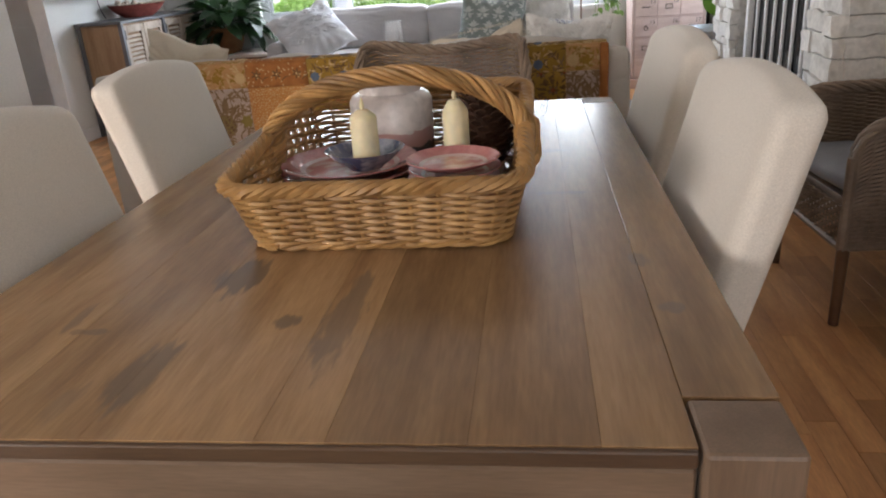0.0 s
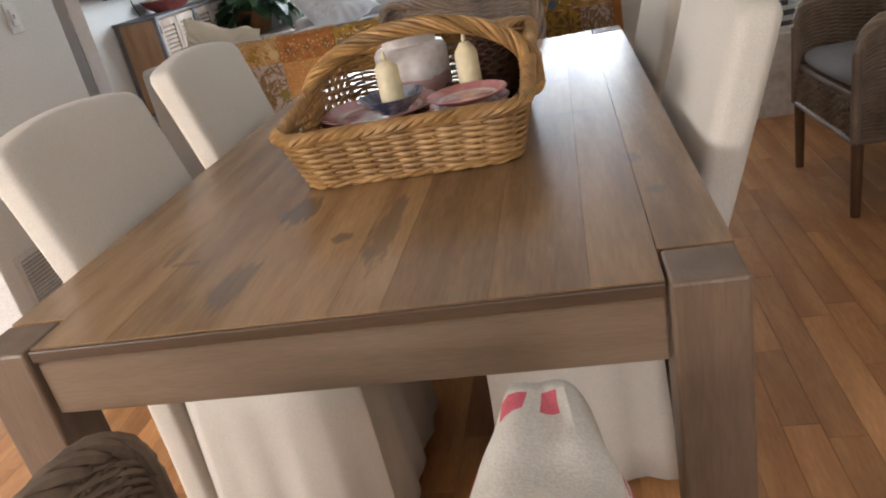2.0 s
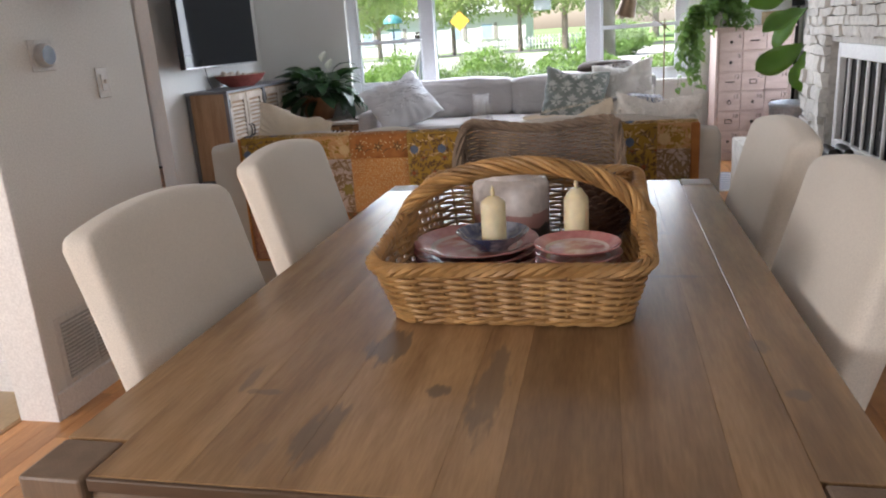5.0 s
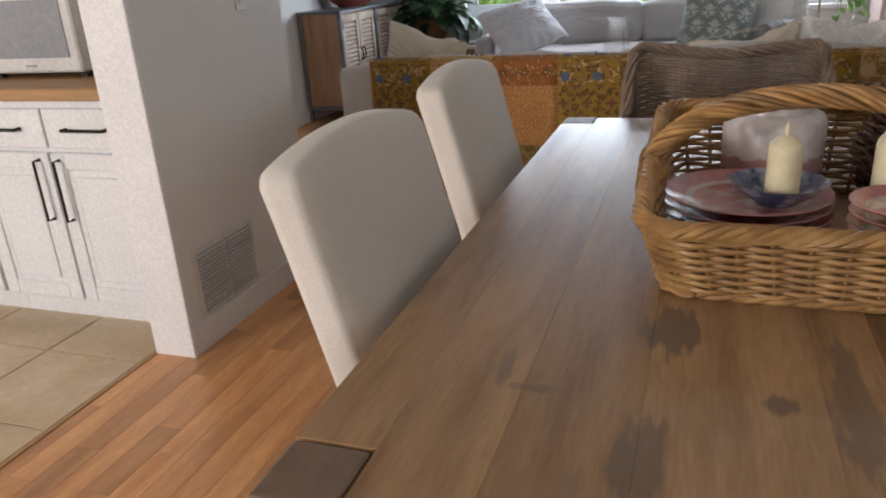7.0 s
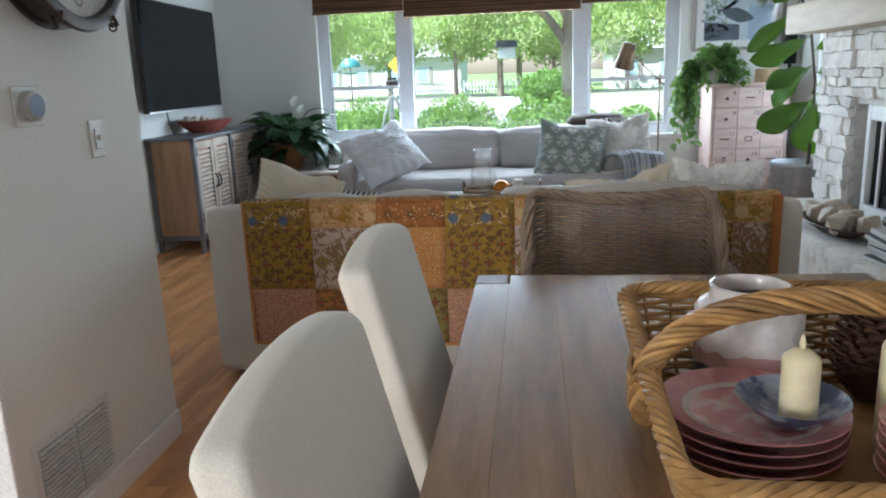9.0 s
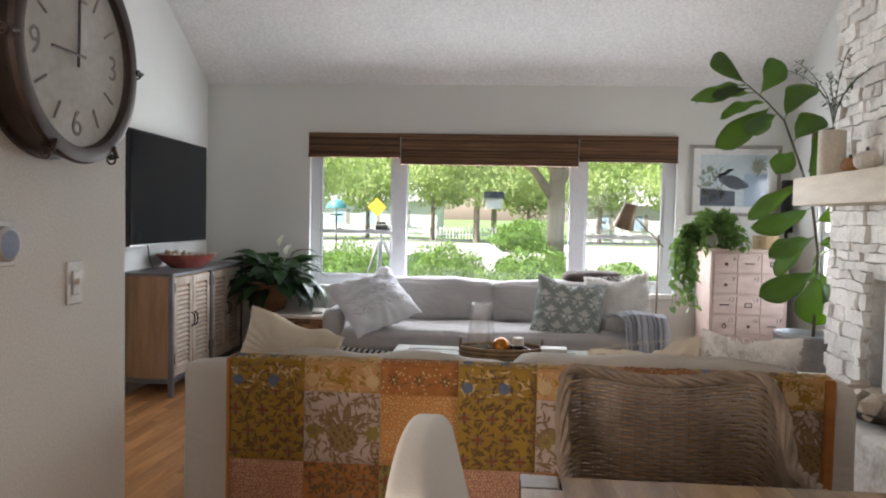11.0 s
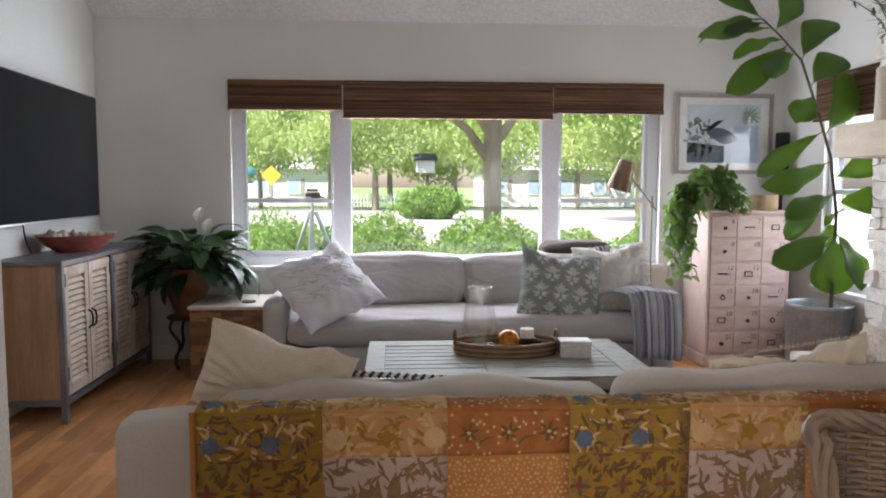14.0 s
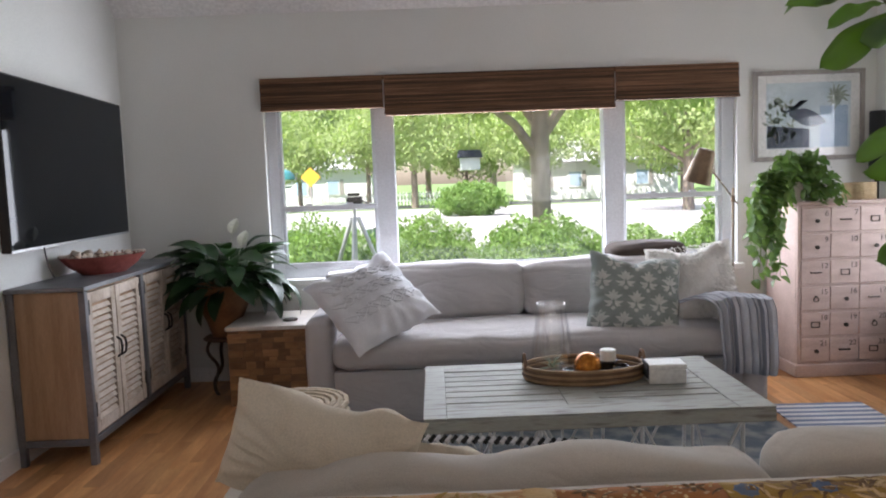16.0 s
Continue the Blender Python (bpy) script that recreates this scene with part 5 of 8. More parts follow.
def leaf_mesh(bm, m, ln, wd, droop=0.3, fold=0.15, n=8, shape=0.8, wave=0.02, seed=0.0, blunt=0.8):
    """A leaf along local +x with its face to +z, bent down along its length and folded at the midrib."""
    rows = []
    for i in range(n + 1):
        t = i / n
        half = wd / 2 * abs(math.sin(math.pi * t ** shape)) ** blunt * (1 if t < 1 else 0)
        a = droop * t
        x, z = ln * (math.sin(a) / droop if droop else t), -ln * ((1 - math.cos(a)) / droop if droop else 0)
        row = []
        for s in (-1, -0.5, 0, 0.5, 1):
            wv = wave * math.sin(t * 14 + s * 2 + seed) * abs(s)
            row.append(bm.verts.new(m @ Vector((x, s * half, z + fold * abs(s) * half + wv * ln))))
        rows.append(row)
    for a, b in zip(rows, rows[1:]):
        for k in range(4):
            bm.faces.new((a[k], a[k + 1], b[k + 1], b[k]))
    return bm


def aim(p, az, el, roll=0.0):
    return Matrix.Translation(p) @ Matrix.Rotation(az, 4, "Z") @ Matrix.Rotation(-el, 4, "Y") @ Matrix.Rotation(roll, 4, "X")


# ---- fiddle-leaf fig in a galvanised tub ----
ZINC = mat("galvanised_steel", (0.42, 0.44, 0.46), 0.42, (0.33, 0.35, 0.37), 9, 40, 0.08, metal=0.75)
SOIL = mat("soil", (0.05, 0.035, 0.025), 0.95, bump=0.6, fine=90)
FIG = thing("fig_plant", 1.965, 7.15, 0, "tall fiddle leaf fig in a ribbed galvanised steel tub", "plant")
part("tub", lathe(B(), [(0, 0.0), (0.215, 0.0), (0.22, 0.01), (0.243, 0.52), (0.252, 0.528), (0.255, 0.54), (0.252, 0.552), (0.243, 0.555), (0.236, 0.545), (0.232, 0.47), (0, 0.46)], 120, 0, 0, 0.84, 0.84, wob=lambda k, z: 1.0 + (0.016 * math.cos(k * math.pi / 1.5) if 0.005 < z < 0.525 else 0)), ZINC, FIG)
part("soil", lathe(B(), [(0, 0.485), (0.13, 0.482), (0.192, 0.475)], 24), SOIL, FIG)
TRUNK = [Vector(p) for p in ((0.05, -0.05, 0.46), (0.06, -0.05, 0.80), (0.062, -0.05, 1.16), (0.003, -0.05, 1.54), (-0.10, -0.05, 1.836), (-0.227, -0.06, 2.15), (-0.37, -0.07, 2.293), (-0.50, -0.08, 2.40))]
bm = B()
tube(bm, TRUNK, [0.013, 0.012, 0.011, 0.010, 0.009, 0.008, 0.006, 0.005], 8)
part("trunk", bm, BARKF, FIG)


def trunk_at(z):
    for a, b in zip(TRUNK, TRUNK[1:]):
        if a.z <= z <= b.z:
            return a.lerp(b, (z - a.z) / (b.z - a.z))
    return TRUNK[-1]


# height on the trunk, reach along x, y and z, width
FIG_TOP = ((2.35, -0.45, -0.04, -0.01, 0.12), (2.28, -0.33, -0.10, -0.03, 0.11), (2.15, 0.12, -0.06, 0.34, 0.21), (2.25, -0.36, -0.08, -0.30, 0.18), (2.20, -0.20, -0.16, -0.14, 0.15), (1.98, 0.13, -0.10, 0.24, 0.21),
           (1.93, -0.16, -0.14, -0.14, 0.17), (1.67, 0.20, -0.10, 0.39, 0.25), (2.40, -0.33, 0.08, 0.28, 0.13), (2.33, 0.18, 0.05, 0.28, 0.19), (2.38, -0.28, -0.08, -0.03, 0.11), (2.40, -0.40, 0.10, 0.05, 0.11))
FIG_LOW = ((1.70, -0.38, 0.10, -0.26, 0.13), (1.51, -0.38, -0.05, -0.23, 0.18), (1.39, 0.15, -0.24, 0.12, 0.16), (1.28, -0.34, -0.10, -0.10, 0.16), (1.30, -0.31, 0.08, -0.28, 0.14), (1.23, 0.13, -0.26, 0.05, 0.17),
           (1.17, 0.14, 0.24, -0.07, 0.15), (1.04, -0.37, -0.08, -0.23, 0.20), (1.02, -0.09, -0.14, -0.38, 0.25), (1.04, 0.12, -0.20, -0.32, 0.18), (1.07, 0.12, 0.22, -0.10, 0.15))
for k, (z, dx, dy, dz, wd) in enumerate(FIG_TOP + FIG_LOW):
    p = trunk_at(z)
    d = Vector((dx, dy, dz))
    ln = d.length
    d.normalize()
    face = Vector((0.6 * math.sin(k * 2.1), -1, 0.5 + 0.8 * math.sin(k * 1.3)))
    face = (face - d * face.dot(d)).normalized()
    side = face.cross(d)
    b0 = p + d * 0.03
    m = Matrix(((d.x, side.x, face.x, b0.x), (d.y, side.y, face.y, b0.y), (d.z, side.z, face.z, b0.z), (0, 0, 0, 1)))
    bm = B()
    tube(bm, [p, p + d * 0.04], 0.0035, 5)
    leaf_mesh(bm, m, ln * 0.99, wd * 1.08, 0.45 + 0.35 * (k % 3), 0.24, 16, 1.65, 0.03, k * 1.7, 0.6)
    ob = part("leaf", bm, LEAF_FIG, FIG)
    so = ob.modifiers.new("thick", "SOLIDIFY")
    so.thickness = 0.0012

# ---- peace lily on a stand ----
COPPER = mat("copper_pot", (0.30, 0.145, 0.065), 0.45, (0.20, 0.09, 0.04), 6, 40, 0.15, metal=0.3)
LILY = thing("peace_lily", -2.42, 7.88, 0, "dark green peace lily in a copper pot on a twisted stand", "plant")
part("stand_top", lathe(B(), [(0, 0.365), (0.14, 0.365), (0.15, 0.375), (0.14, 0.385), (0, 0.386)], 24), DARKW, LILY)
for k in range(4):
    a = k * 1.571 + 0.4
    bm = B()
    tube(bm, [(0.10 * math.cos(a + t * 0.8) * (1 + 0.3 * math.sin(t * 9)), 0.10 * math.sin(a + t * 0.8) * (1 + 0.3 * math.sin(t * 9)), 0.364 * (1 - t)) for t in np.linspace(0, 1, 16)], 0.012, 6)
    part("stand_leg", bm, DARKW, LILY)
part("pot", lathe(B(), [(0, 0.387), (0.085, 0.387), (0.115, 0.48), (0.165, 0.60), (0.190, 0.72), (0.198, 0.735), (0.188, 0.742), (0.175, 0.70), (0, 0.69)], 30), COPPER, LILY)
rl = random.Random(3)
for k in range(118):
    a = k * 2.39996
    el = rl.uniform(0.05, 1.30)
    ln = rl.uniform(0.20, 0.31)
    base = Vector((0.06 + 0.05 * math.cos(a), -0.03 + 0.05 * math.sin(a), 0.70))
    st = rl.uniform(0.10, 0.30)
    d = Vector((math.cos(a) * math.cos(el), 0.62 * math.sin(a) * math.cos(el), math.sin(el)))
    bm = B()
    tip = base + d * st
    tube(bm, [base, tip], 0.003, 4)
    leaf_mesh(bm, aim(tip, math.atan2(d.y, d.x), el - 0.35, rl.uniform(-0.5, 0.5)), ln, ln * 0.43, rl.uniform(0.8, 1.6), 0.2, 7, 0.85, 0.01, k)
    part("leaf", bm, LEAF_PEACE, LILY)
for x, y, z in ((0.10, -0.06, 1.08), (0.17, -0.10, 1.00)):
    bm = B()
    tube(bm, [(0, 0, 0.7), (x * 0.6, y * 0.6, (0.7 + z) / 2), (x, y, z)], 0.003, 4)
    leaf_mesh(bm, aim(Vector((x, y, z)), 1.2, 1.2, 0.3), 0.13, 0.075, 0.6, 0.4, 7, 0.8, 0.01)
    part("flower", bm, mat("lily_spathe", (0.70, 0.72, 0.62), 0.5), LILY, "white lily flower")

# ---- trailing pothos on the chest ----
POTH = thing("pothos_plant", 1.44, 7.80, 1.16, "bushy green pothos trailing down the side of the chest", "plant")
part("pot", lathe(B(), [(0, 0), (0.075, 0), (0.095, 0.13), (0.10, 0.14), (0.09, 0.135), (0, 0.12)], 24), mat("clay_pot", (0.55, 0.50, 0.45), 0.7), POTH)
rl = random.Random(17)
for s in range(72):
    if s < 40:
        a = rl.uniform(-3.6, -0.3)
        end = Vector((rl.uniform(-0.30, 0.24), rl.uniform(-0.24, 0.05), rl.uniform(-0.03, 0.12)))
        mid = Vector((end.x * 0.5, end.y * 0.5, rl.uniform(0.20, 0.36)))
        path = [Vector((0, 0, 0.12)), mid, end]
    else:
        x = rl.uniform(-0.36, -0.17)
        path = [Vector((0, 0, 0.12)), Vector((x * 0.7, -0.08, 0.20)), Vector((x, rl.uniform(-0.28, -0.06), 0.02)), Vector((x - 0.02 + rl.uniform(-0.03, 0.05), rl.uniform(-0.28, -0.08), rl.uniform(-0.50, -0.08)))]
    vine = B()
    tube(vine, path, 0.002, 4)
    nl = 4 + 3 * len(path)
    for k in range(nl):
        t = (k + 1) / nl * (len(path) - 1)
        i = min(int(t), len(path) - 2)
        p = path[i].lerp(path[i + 1], t - i)
        az = rl.uniform(3.4, 6.0)
        leaf_mesh(vine, aim(p, az, rl.uniform(-0.9, 0.3), rl.uniform(-0.6, 0.6)), rl.uniform(0.055, 0.095), rl.uniform(0.045, 0.065), 0.8, 0.2, 5, 0.65, 0.01, k)
    part("vine", vine, LEAF_POTH, POTH)

SEAG = mat("seagrass", (0.48, 0.36, 0.22), 0.85, (0.36, 0.26, 0.14), 30, 120, 0.5)
CB = thing("round_basket", 1.885, 7.80, 1.16, "small round beige woven basket on the chest", "basket")
bm = B()
for k in range(9):
    tube(bm, [(0.098 * math.cos(a) * (1 + 0.004 * math.sin(a * 30 + k * 3)), 0.098 * math.sin(a), 0.006 + k * 0.0125) for a in np.linspace(0, 6.283, 60, endpoint=False)], 0.0072, 5, True)
part("coils", bm, SEAG, CB)
part("inside", lathe(B(), [(0, 0.002), (0.094, 0.002), (0.094, 0.10), (0.0, 0.085)], 24), SEAG, CB)

SPK = thing("speaker", 2.115, 7.985, 0, "black tower speaker on a slim stand in the corner", "speaker")
part("stand_base", lathe(B(), [(0, 0), (0.066, 0), (0.066, 0.015), (0, 0.018)], 24), BLACK, SPK)
part("pole", lathe(B(), [(0, 0.017), (0.015, 0.017), (0.015, 1.30), (0, 1.30)], 10), BLACK, SPK)
part("cabinet", lathe(B(), [(0, 1.301), (0.05, 1.301), (0.052, 1.31), (0.052, 1.74), (0.048, 1.755), (0, 1.756)], 24), mat("speaker_cloth", (0.014, 0.014, 0.014), 0.9, bump=0.5, fine=400), SPK)

# ---- side table of wood blocks ----
BLOCKW = mat("block_wood", (0.30, 0.155, 0.065), 0.5, (0.20, 0.095, 0.04), 5, 50, 0.1, stretch=(2, 2, 6), jitter=0.45)
ST = thing("side_table", -2.035, 7.76, 0, "cube side table of stacked wood blocks with a pale top", "side table")
part("top", box(B(), -0.275, -0.285, 0.487, 0.275, 0.285, 0.512, 0.004), mat("pale_top", (0.66, 0.60, 0.54), 0.3, (0.58, 0.52, 0.46), 6, 40, 0.05), ST, smooth=False)
part("core", box(B(), -0.255, -0.265, 0.0, 0.255, 0.265, 0.486), BLOCKW, ST, smooth=False)
rb = random.Random(2)
for face in range(2):
    z = 0.002
    while z < 0.47:
        h = rb.choice((0.03, 0.045, 0.06))
        h = min(h, 0.486 - z)
        u = -0.265
        while u < 0.26:
            w = min(rb.uniform(0.05, 0.13), 0.265 - u)
            dpt = rb.uniform(0.004, 0.012)
            if face == 0:
                part("block", box(B(), u + 0.001, -0.265 - dpt, z, u + w - 0.001, -0.2655, z + h - 0.0015, 0.001), BLOCKW, ST, smooth=False)
            else:
                part("block", box(B(), 0.2555, u + 0.001, z, 0.255 + dpt, u + w - 0.001, z + h - 0.0015, 0.001), BLOCKW, ST, smooth=False)
            u += w
        z += h
CO = thing("coaster", -1.93, 7.66, 0.512, "small dark round coaster on the side table", "coaster")
part("disc", lathe(B(), [(0, 0), (0.048, 0), (0.05, 0.006), (0.047, 0.011), (0, 0.010)], 24), DARKW, CO)

# ---- woven pouf ----
PF = thing("pouf", -1.57, 5.90, 0, "round cream woven rope pouf on the floor", "pouf")
bm = B()
ROPE = mat("cream_rope", (0.60, 0.50, 0.37), 0.9, (0.48, 0.39, 0.27), 30, 90, 0.4)
prof = [(0.20 + 0.055 * math.sin(math.pi * k / 16), 0.014 + k * 0.0275) for k in range(17)] + [(0.235 - k * 0.0265, 0.468 + 0.006 * math.sin(k)) for k in range(1, 9)]
for k, (r, z) in enumerate(prof):
    tube(bm, [(r * math.cos(a) * (1 + 0.012 * math.sin(18 * a + 1.6 * k)), r * math.sin(a) * (1 + 0.012 * math.sin(18 * a + 1.6 * k)), z) for a in np.linspace(0, 6.283, 72, endpoint=False)], 0.0145, 5, True)
lathe(bm, [(0, 0.02), (0.2, 0.02), (0.245, 0.24), (0.2, 0.455), (0, 0.46)], 24)
part("rope", bm, ROPE, PF)

# ---- scatter cushions ----
def cushion(x, y, z, w, h, t, material, label, rx=0.0, ry=0.0, rz=0.0, seed=0.0, fringe=None, name="throw_pillow", pat=None, group=""):
    c = new(name)
    c.empty_display_size = 0.1
    c.matrix_basis = pose(x, y, z, rx, ry, rz)
    tagged(c, label, "pillow", group)
    part("cover", pillow(B(), w, h, t, 32, seed, 0.028 if fringe else 0.014), material, c)
    if fringe:
        rf = random.Random(seed)
        bm = B()
        for k in range(260):
            u = k / 260 * 4
            s = int(u)
            q = (u - s) * 2 - 1
            px, pz = ((q, -1), (1, q), (-q, 1), (-1, -q))[s]
            p = Vector((px * w / 2 * 0.985, 0, pz * h / 2 * 0.985))
            o = Vector((px if s % 2 else rf.uniform(-0.3, 0.3), rf.uniform(-0.5, 0.5), pz if not s % 2 else rf.uniform(-0.3, 0.3))).normalized()
            tube(bm, [p, p + o * rf.uniform(0.006, 0.016)], [0.0026, 0.0008], 3)
        part("fringe", bm, fringe, c)
    return c


SAGE = mat("sage_linen", (0.27, 0.30, 0.28), 0.9, (0.23, 0.26, 0.24), 6, 300, 0.25)
SCROLL = mat("pale_scroll_print", (0.58, 0.58, 0.55), 0.9, (0.50, 0.51, 0.48), 20, 300, 0.2)


def front_of(cushion_ob):
    """Gives the depth of a pillow's front at x, z, or None beside it."""
    me = next(k for k in cushion_ob.children if k.name.startswith("cover")).data
    skin = BVHTree.FromPolygons([v.co.copy() for v in me.vertices], [tuple(q.vertices) for q in me.polygons])

    def depth(x, z):
        hit = skin.ray_cast(Vector((x, -1, z)), Vector((0, 1, 0)))[0]
        return None if hit is None else hit.y
    return depth


def scroll_print(cushion_ob, w, h):
    """Pale damask scrolls laid on the front of a pillow."""
    depth = front_of(cushion_ob)
    bm = B()
    for r in range(4):
        for c in range(4):
            x, z = -w / 2 + 0.07 + c * 0.13 + (0.065 if r % 2 else 0), -h / 2 + 0.055 + r * 0.125
            for s in (-1, 1):
                for a0, ln, wd, bd in ((1.25, 0.062, 0.018, 0.14), (0.65, 0.058, 0.020, 0.20), (0.0, 0.050, 0.016, -0.22), (-0.7, 0.050, 0.018, -0.20), (-1.2, 0.045, 0.014, 0.16)):
                    a = a0 if s > 0 else math.pi - a0
                    leaf_poly(bm, x + s * 0.006, z, a, ln, wd, 0, 0, bd * s)
            leaf_poly(bm, x, z + 0.012, 1.571, 0.060, 0.024, 0, 0)
            disc_poly(bm, x, z - 0.045, 0.012, 0, 0, 10)
    clip_to(bm, -w / 2 + 0.02, -h / 2 + 0.02, w / 2 - 0.02, h / 2 - 0.03)
    bmesh.ops.subdivide_edges(bm, edges=[e for e in bm.edges if e.calc_length() > 0.012], cuts=1)
    gone = []
    for v in bm.verts:
        y = depth(v.co.x, v.co.z)
        if y is None:
            gone.append(v)
        else:
            v.co.y = y - 0.003
    bmesh.ops.delete(bm, geom=gone, context="VERTS")
    tagged(part("scroll", bm, SCROLL, cushion_ob, smooth=False), kind="stuff")


WHITEC = mat("white_cotton", (0.72, 0.72, 0.74), 0.95, (0.66, 0.66, 0.68), 5, 220, 0.4)
CREAMC = mat("cream_cotton", (0.66, 0.58, 0.46), 0.95, (0.60, 0.52, 0.40), 4, 260, 0.35)
FURC = mat("ivory_fleece", (0.82, 0.80, 0.76), 1.0, (0.77, 0.74, 0.70), 26, 120, 0.3, sheen=0.3, depth=0.01)
wp = cushion(-1.325, 7.10, 0.73, 0.58, 0.58, 0.21, WHITEC, "large white pillow with raised corded embroidery", 0, 0, 0, 2.0)
wp.matrix_basis = pose(-1.345, 7.13, 0.705, -50, 12, 0) @ Matrix.Rotation(radians(-45), 4, "Y")
wp_y = front_of(wp)
for row in range(3):
    for k in range(5):
        cx, cz = -0.17 + k * 0.085, -0.12 + row * 0.12
        for lean in (0.5, 2.6):
            pts = []
            for t in np.linspace(0, 6.283, 20, endpoint=False):
                u, v = 0.062 * math.cos(t) + 0.03, 0.017 * math.sin(t) * (1 - 0.4 * math.cos(t))
                x, z = cx + u * math.cos(lean) - v * math.sin(lean), cz + u * math.sin(lean) + v * math.cos(lean)
                y = wp_y(x, z)
                if y is not None:
                    pts.append((x, y - 0.0015, z))
            if len(pts) > 12:
                part("cord_loop", tube(B(), pts, 0.0046, 5, True), WHITEC, wp)
dp = cushion(0.19, 7.15, 0.675, 0.54, 0.50, 0.18, SAGE, "grey green damask patterned pillow on the far sofa", -24, 8, -4, 5.0)
scroll_print(dp, 0.54, 0.50)


def fur(bm, w, h, t, n, ln, seed):
    rf = random.Random(seed)
    for k in range(n):
        u, v = rf.uniform(-0.97, 0.97), rf.uniform(-0.97, 0.97)
        f = (max(0, 1 - abs(u) ** 2.6) * max(0, 1 - abs(v) ** 2.6)) ** 0.55
        p = Vector((u * w / 2 * 0.96, -t / 2 * f, v * h / 2 * 0.96))
        d = Vector((u * 0.5 + rf.uniform(-0.5, 0.5), -0.7, v * 0.5 - 0.5 + rf.uniform(-0.4, 0.4))).normalized() * ln * rf.uniform(0.6, 1.2)
        side = Vector((rf.uniform(-1, 1), 0, rf.uniform(-1, 1))).normalized() * 0.004
        a, b, c = bm.verts.new(p - side), bm.verts.new(p + side), bm.verts.new(p + d + Vector((0, 0, -0.006)))
        bm.faces.new((a, b, c))
    return bm


fp = cushion(0.60, 7.34, 0.71, 0.52, 0.48, 0.17, FURC, "ivory sheepskin pillow on the far sofa", -18, -6, -6, 9.0)
part("fleece", fur(B(), 0.52, 0.48, 0.17, 3600, 0.03, 4), FURC, fp)
cushion(-1.235, 4.475, 0.785, 0.42, 0.28, 0.19, CREAMC, "cream cotton pillow with a soft creased cover", 14, 19, 4, 12.0)
cushion(0.30, 4.50, 0.675, 0.46, 0.40, 0.15, CREAMC, "cream pillow with a tasselled fringe on the near sofa", 14, -10, -6, 15.0, fringe=CREAMC)
fp2 = cushion(0.70, 4.545, 0.72, 0.42, 0.40, 0.16, FURC, "white fluffy pillow on the near sofa", 14, 4, 4, 18.0)
part("fleece", fur(B(), 0.42, 0.40, 0.16, 1800, 0.03, 6), FURC, fp2)
bp = cushion(-0.88, 4.60, 0.60, 0.44, 0.34, 0.13, CREAMC, "cream pillow edged with black and white braid", 12, 4, 0, 20.0)
BW = mat("braid_black", (0.03, 0.03, 0.03), 0.9)
for k in range(34):
    x = -0.215 + k * 0.0128
    bm = B()
    tube(bm, [(x, -0.006, 0.168), (x + 0.012, 0.006, 0.176)], 0.006, 5)
    part("braid", bm, BW if k % 2 else WHITEC, bp)
cushion(2.0, 3.36, 0.70, 0.40, 0.40, 0.14, WHITEC, "white pillow on the wicker armchair", 12, 12, -84, 25.0)

# dark throw on the sofa back and striped throw on the arm
DT = tagged(new("dark_throw"), "dark brown fur throw over the sofa back", "blanket")
bm = B()
soft_box(bm, 0.20, 7.70, 0.81, 0.70, 7.98, 0.925, 0.05, 12, 0.03, 0.01, 8)
part("pelt", bm, mat("dark_fur", (0.035, 0.024, 0.018), 0.95, (0.06, 0.04, 0.03), 16, 120, 0.8), DT)
KNIT = mat("knit_grey", (0.52, 0.53, 0.57), 0.95, (0.44, 0.45, 0.49), 10, 260, 0.5)
KNIT2 = mat("knit_slate", (0.20, 0.21, 0.25), 0.95, (0.25, 0.26, 0.30), 10, 260, 0.5)
TW = tagged(new("knit_throw"), "grey and white striped knitted throw over the sofa arm", "blanket")
bm = B()
prof = [(0.66, 7.25, 0.60), (0.715, 7.10, 0.655), (0.74, 7.0, 0.668), (0.76, 6.93, 0.655), (0.775, 6.915, 0.60), (0.785, 6.91, 0.45), (0.79, 6.905, 0.30), (0.785, 6.90, 0.235)]
nu = 34
rows = []
for i in range(nu + 1):
    u = i / nu
    wid = 0.36 * (u - 0.55)
    rows.append([bm.verts.new((px - 0.01 + wid * (1 - 0.15 * (j / 7)) + 0.0, py - 0.012 - 0.016 * math.cos(u * 13 * 3.1416), pz + 0.012 - 0.05 * max(0, 0.35 - u) * (1 if j < 4 else 0) + 0.012 * math.sin(u * 5))) for j, (px, py, pz) in enumerate(prof)])
for i, (a, b) in enumerate(zip(rows, rows[1:])):
    for j in range(7):
        bm.faces.new((a[j], b[j], b[j + 1], a[j + 1])).material_index = 1 if i % 4 == 1 else 0
ob = part("knit", bm, [KNIT, KNIT2], TW)
so = ob.modifiers.new("thick", "SOLIDIFY")
so.thickness, so.offset = 0.01, 1

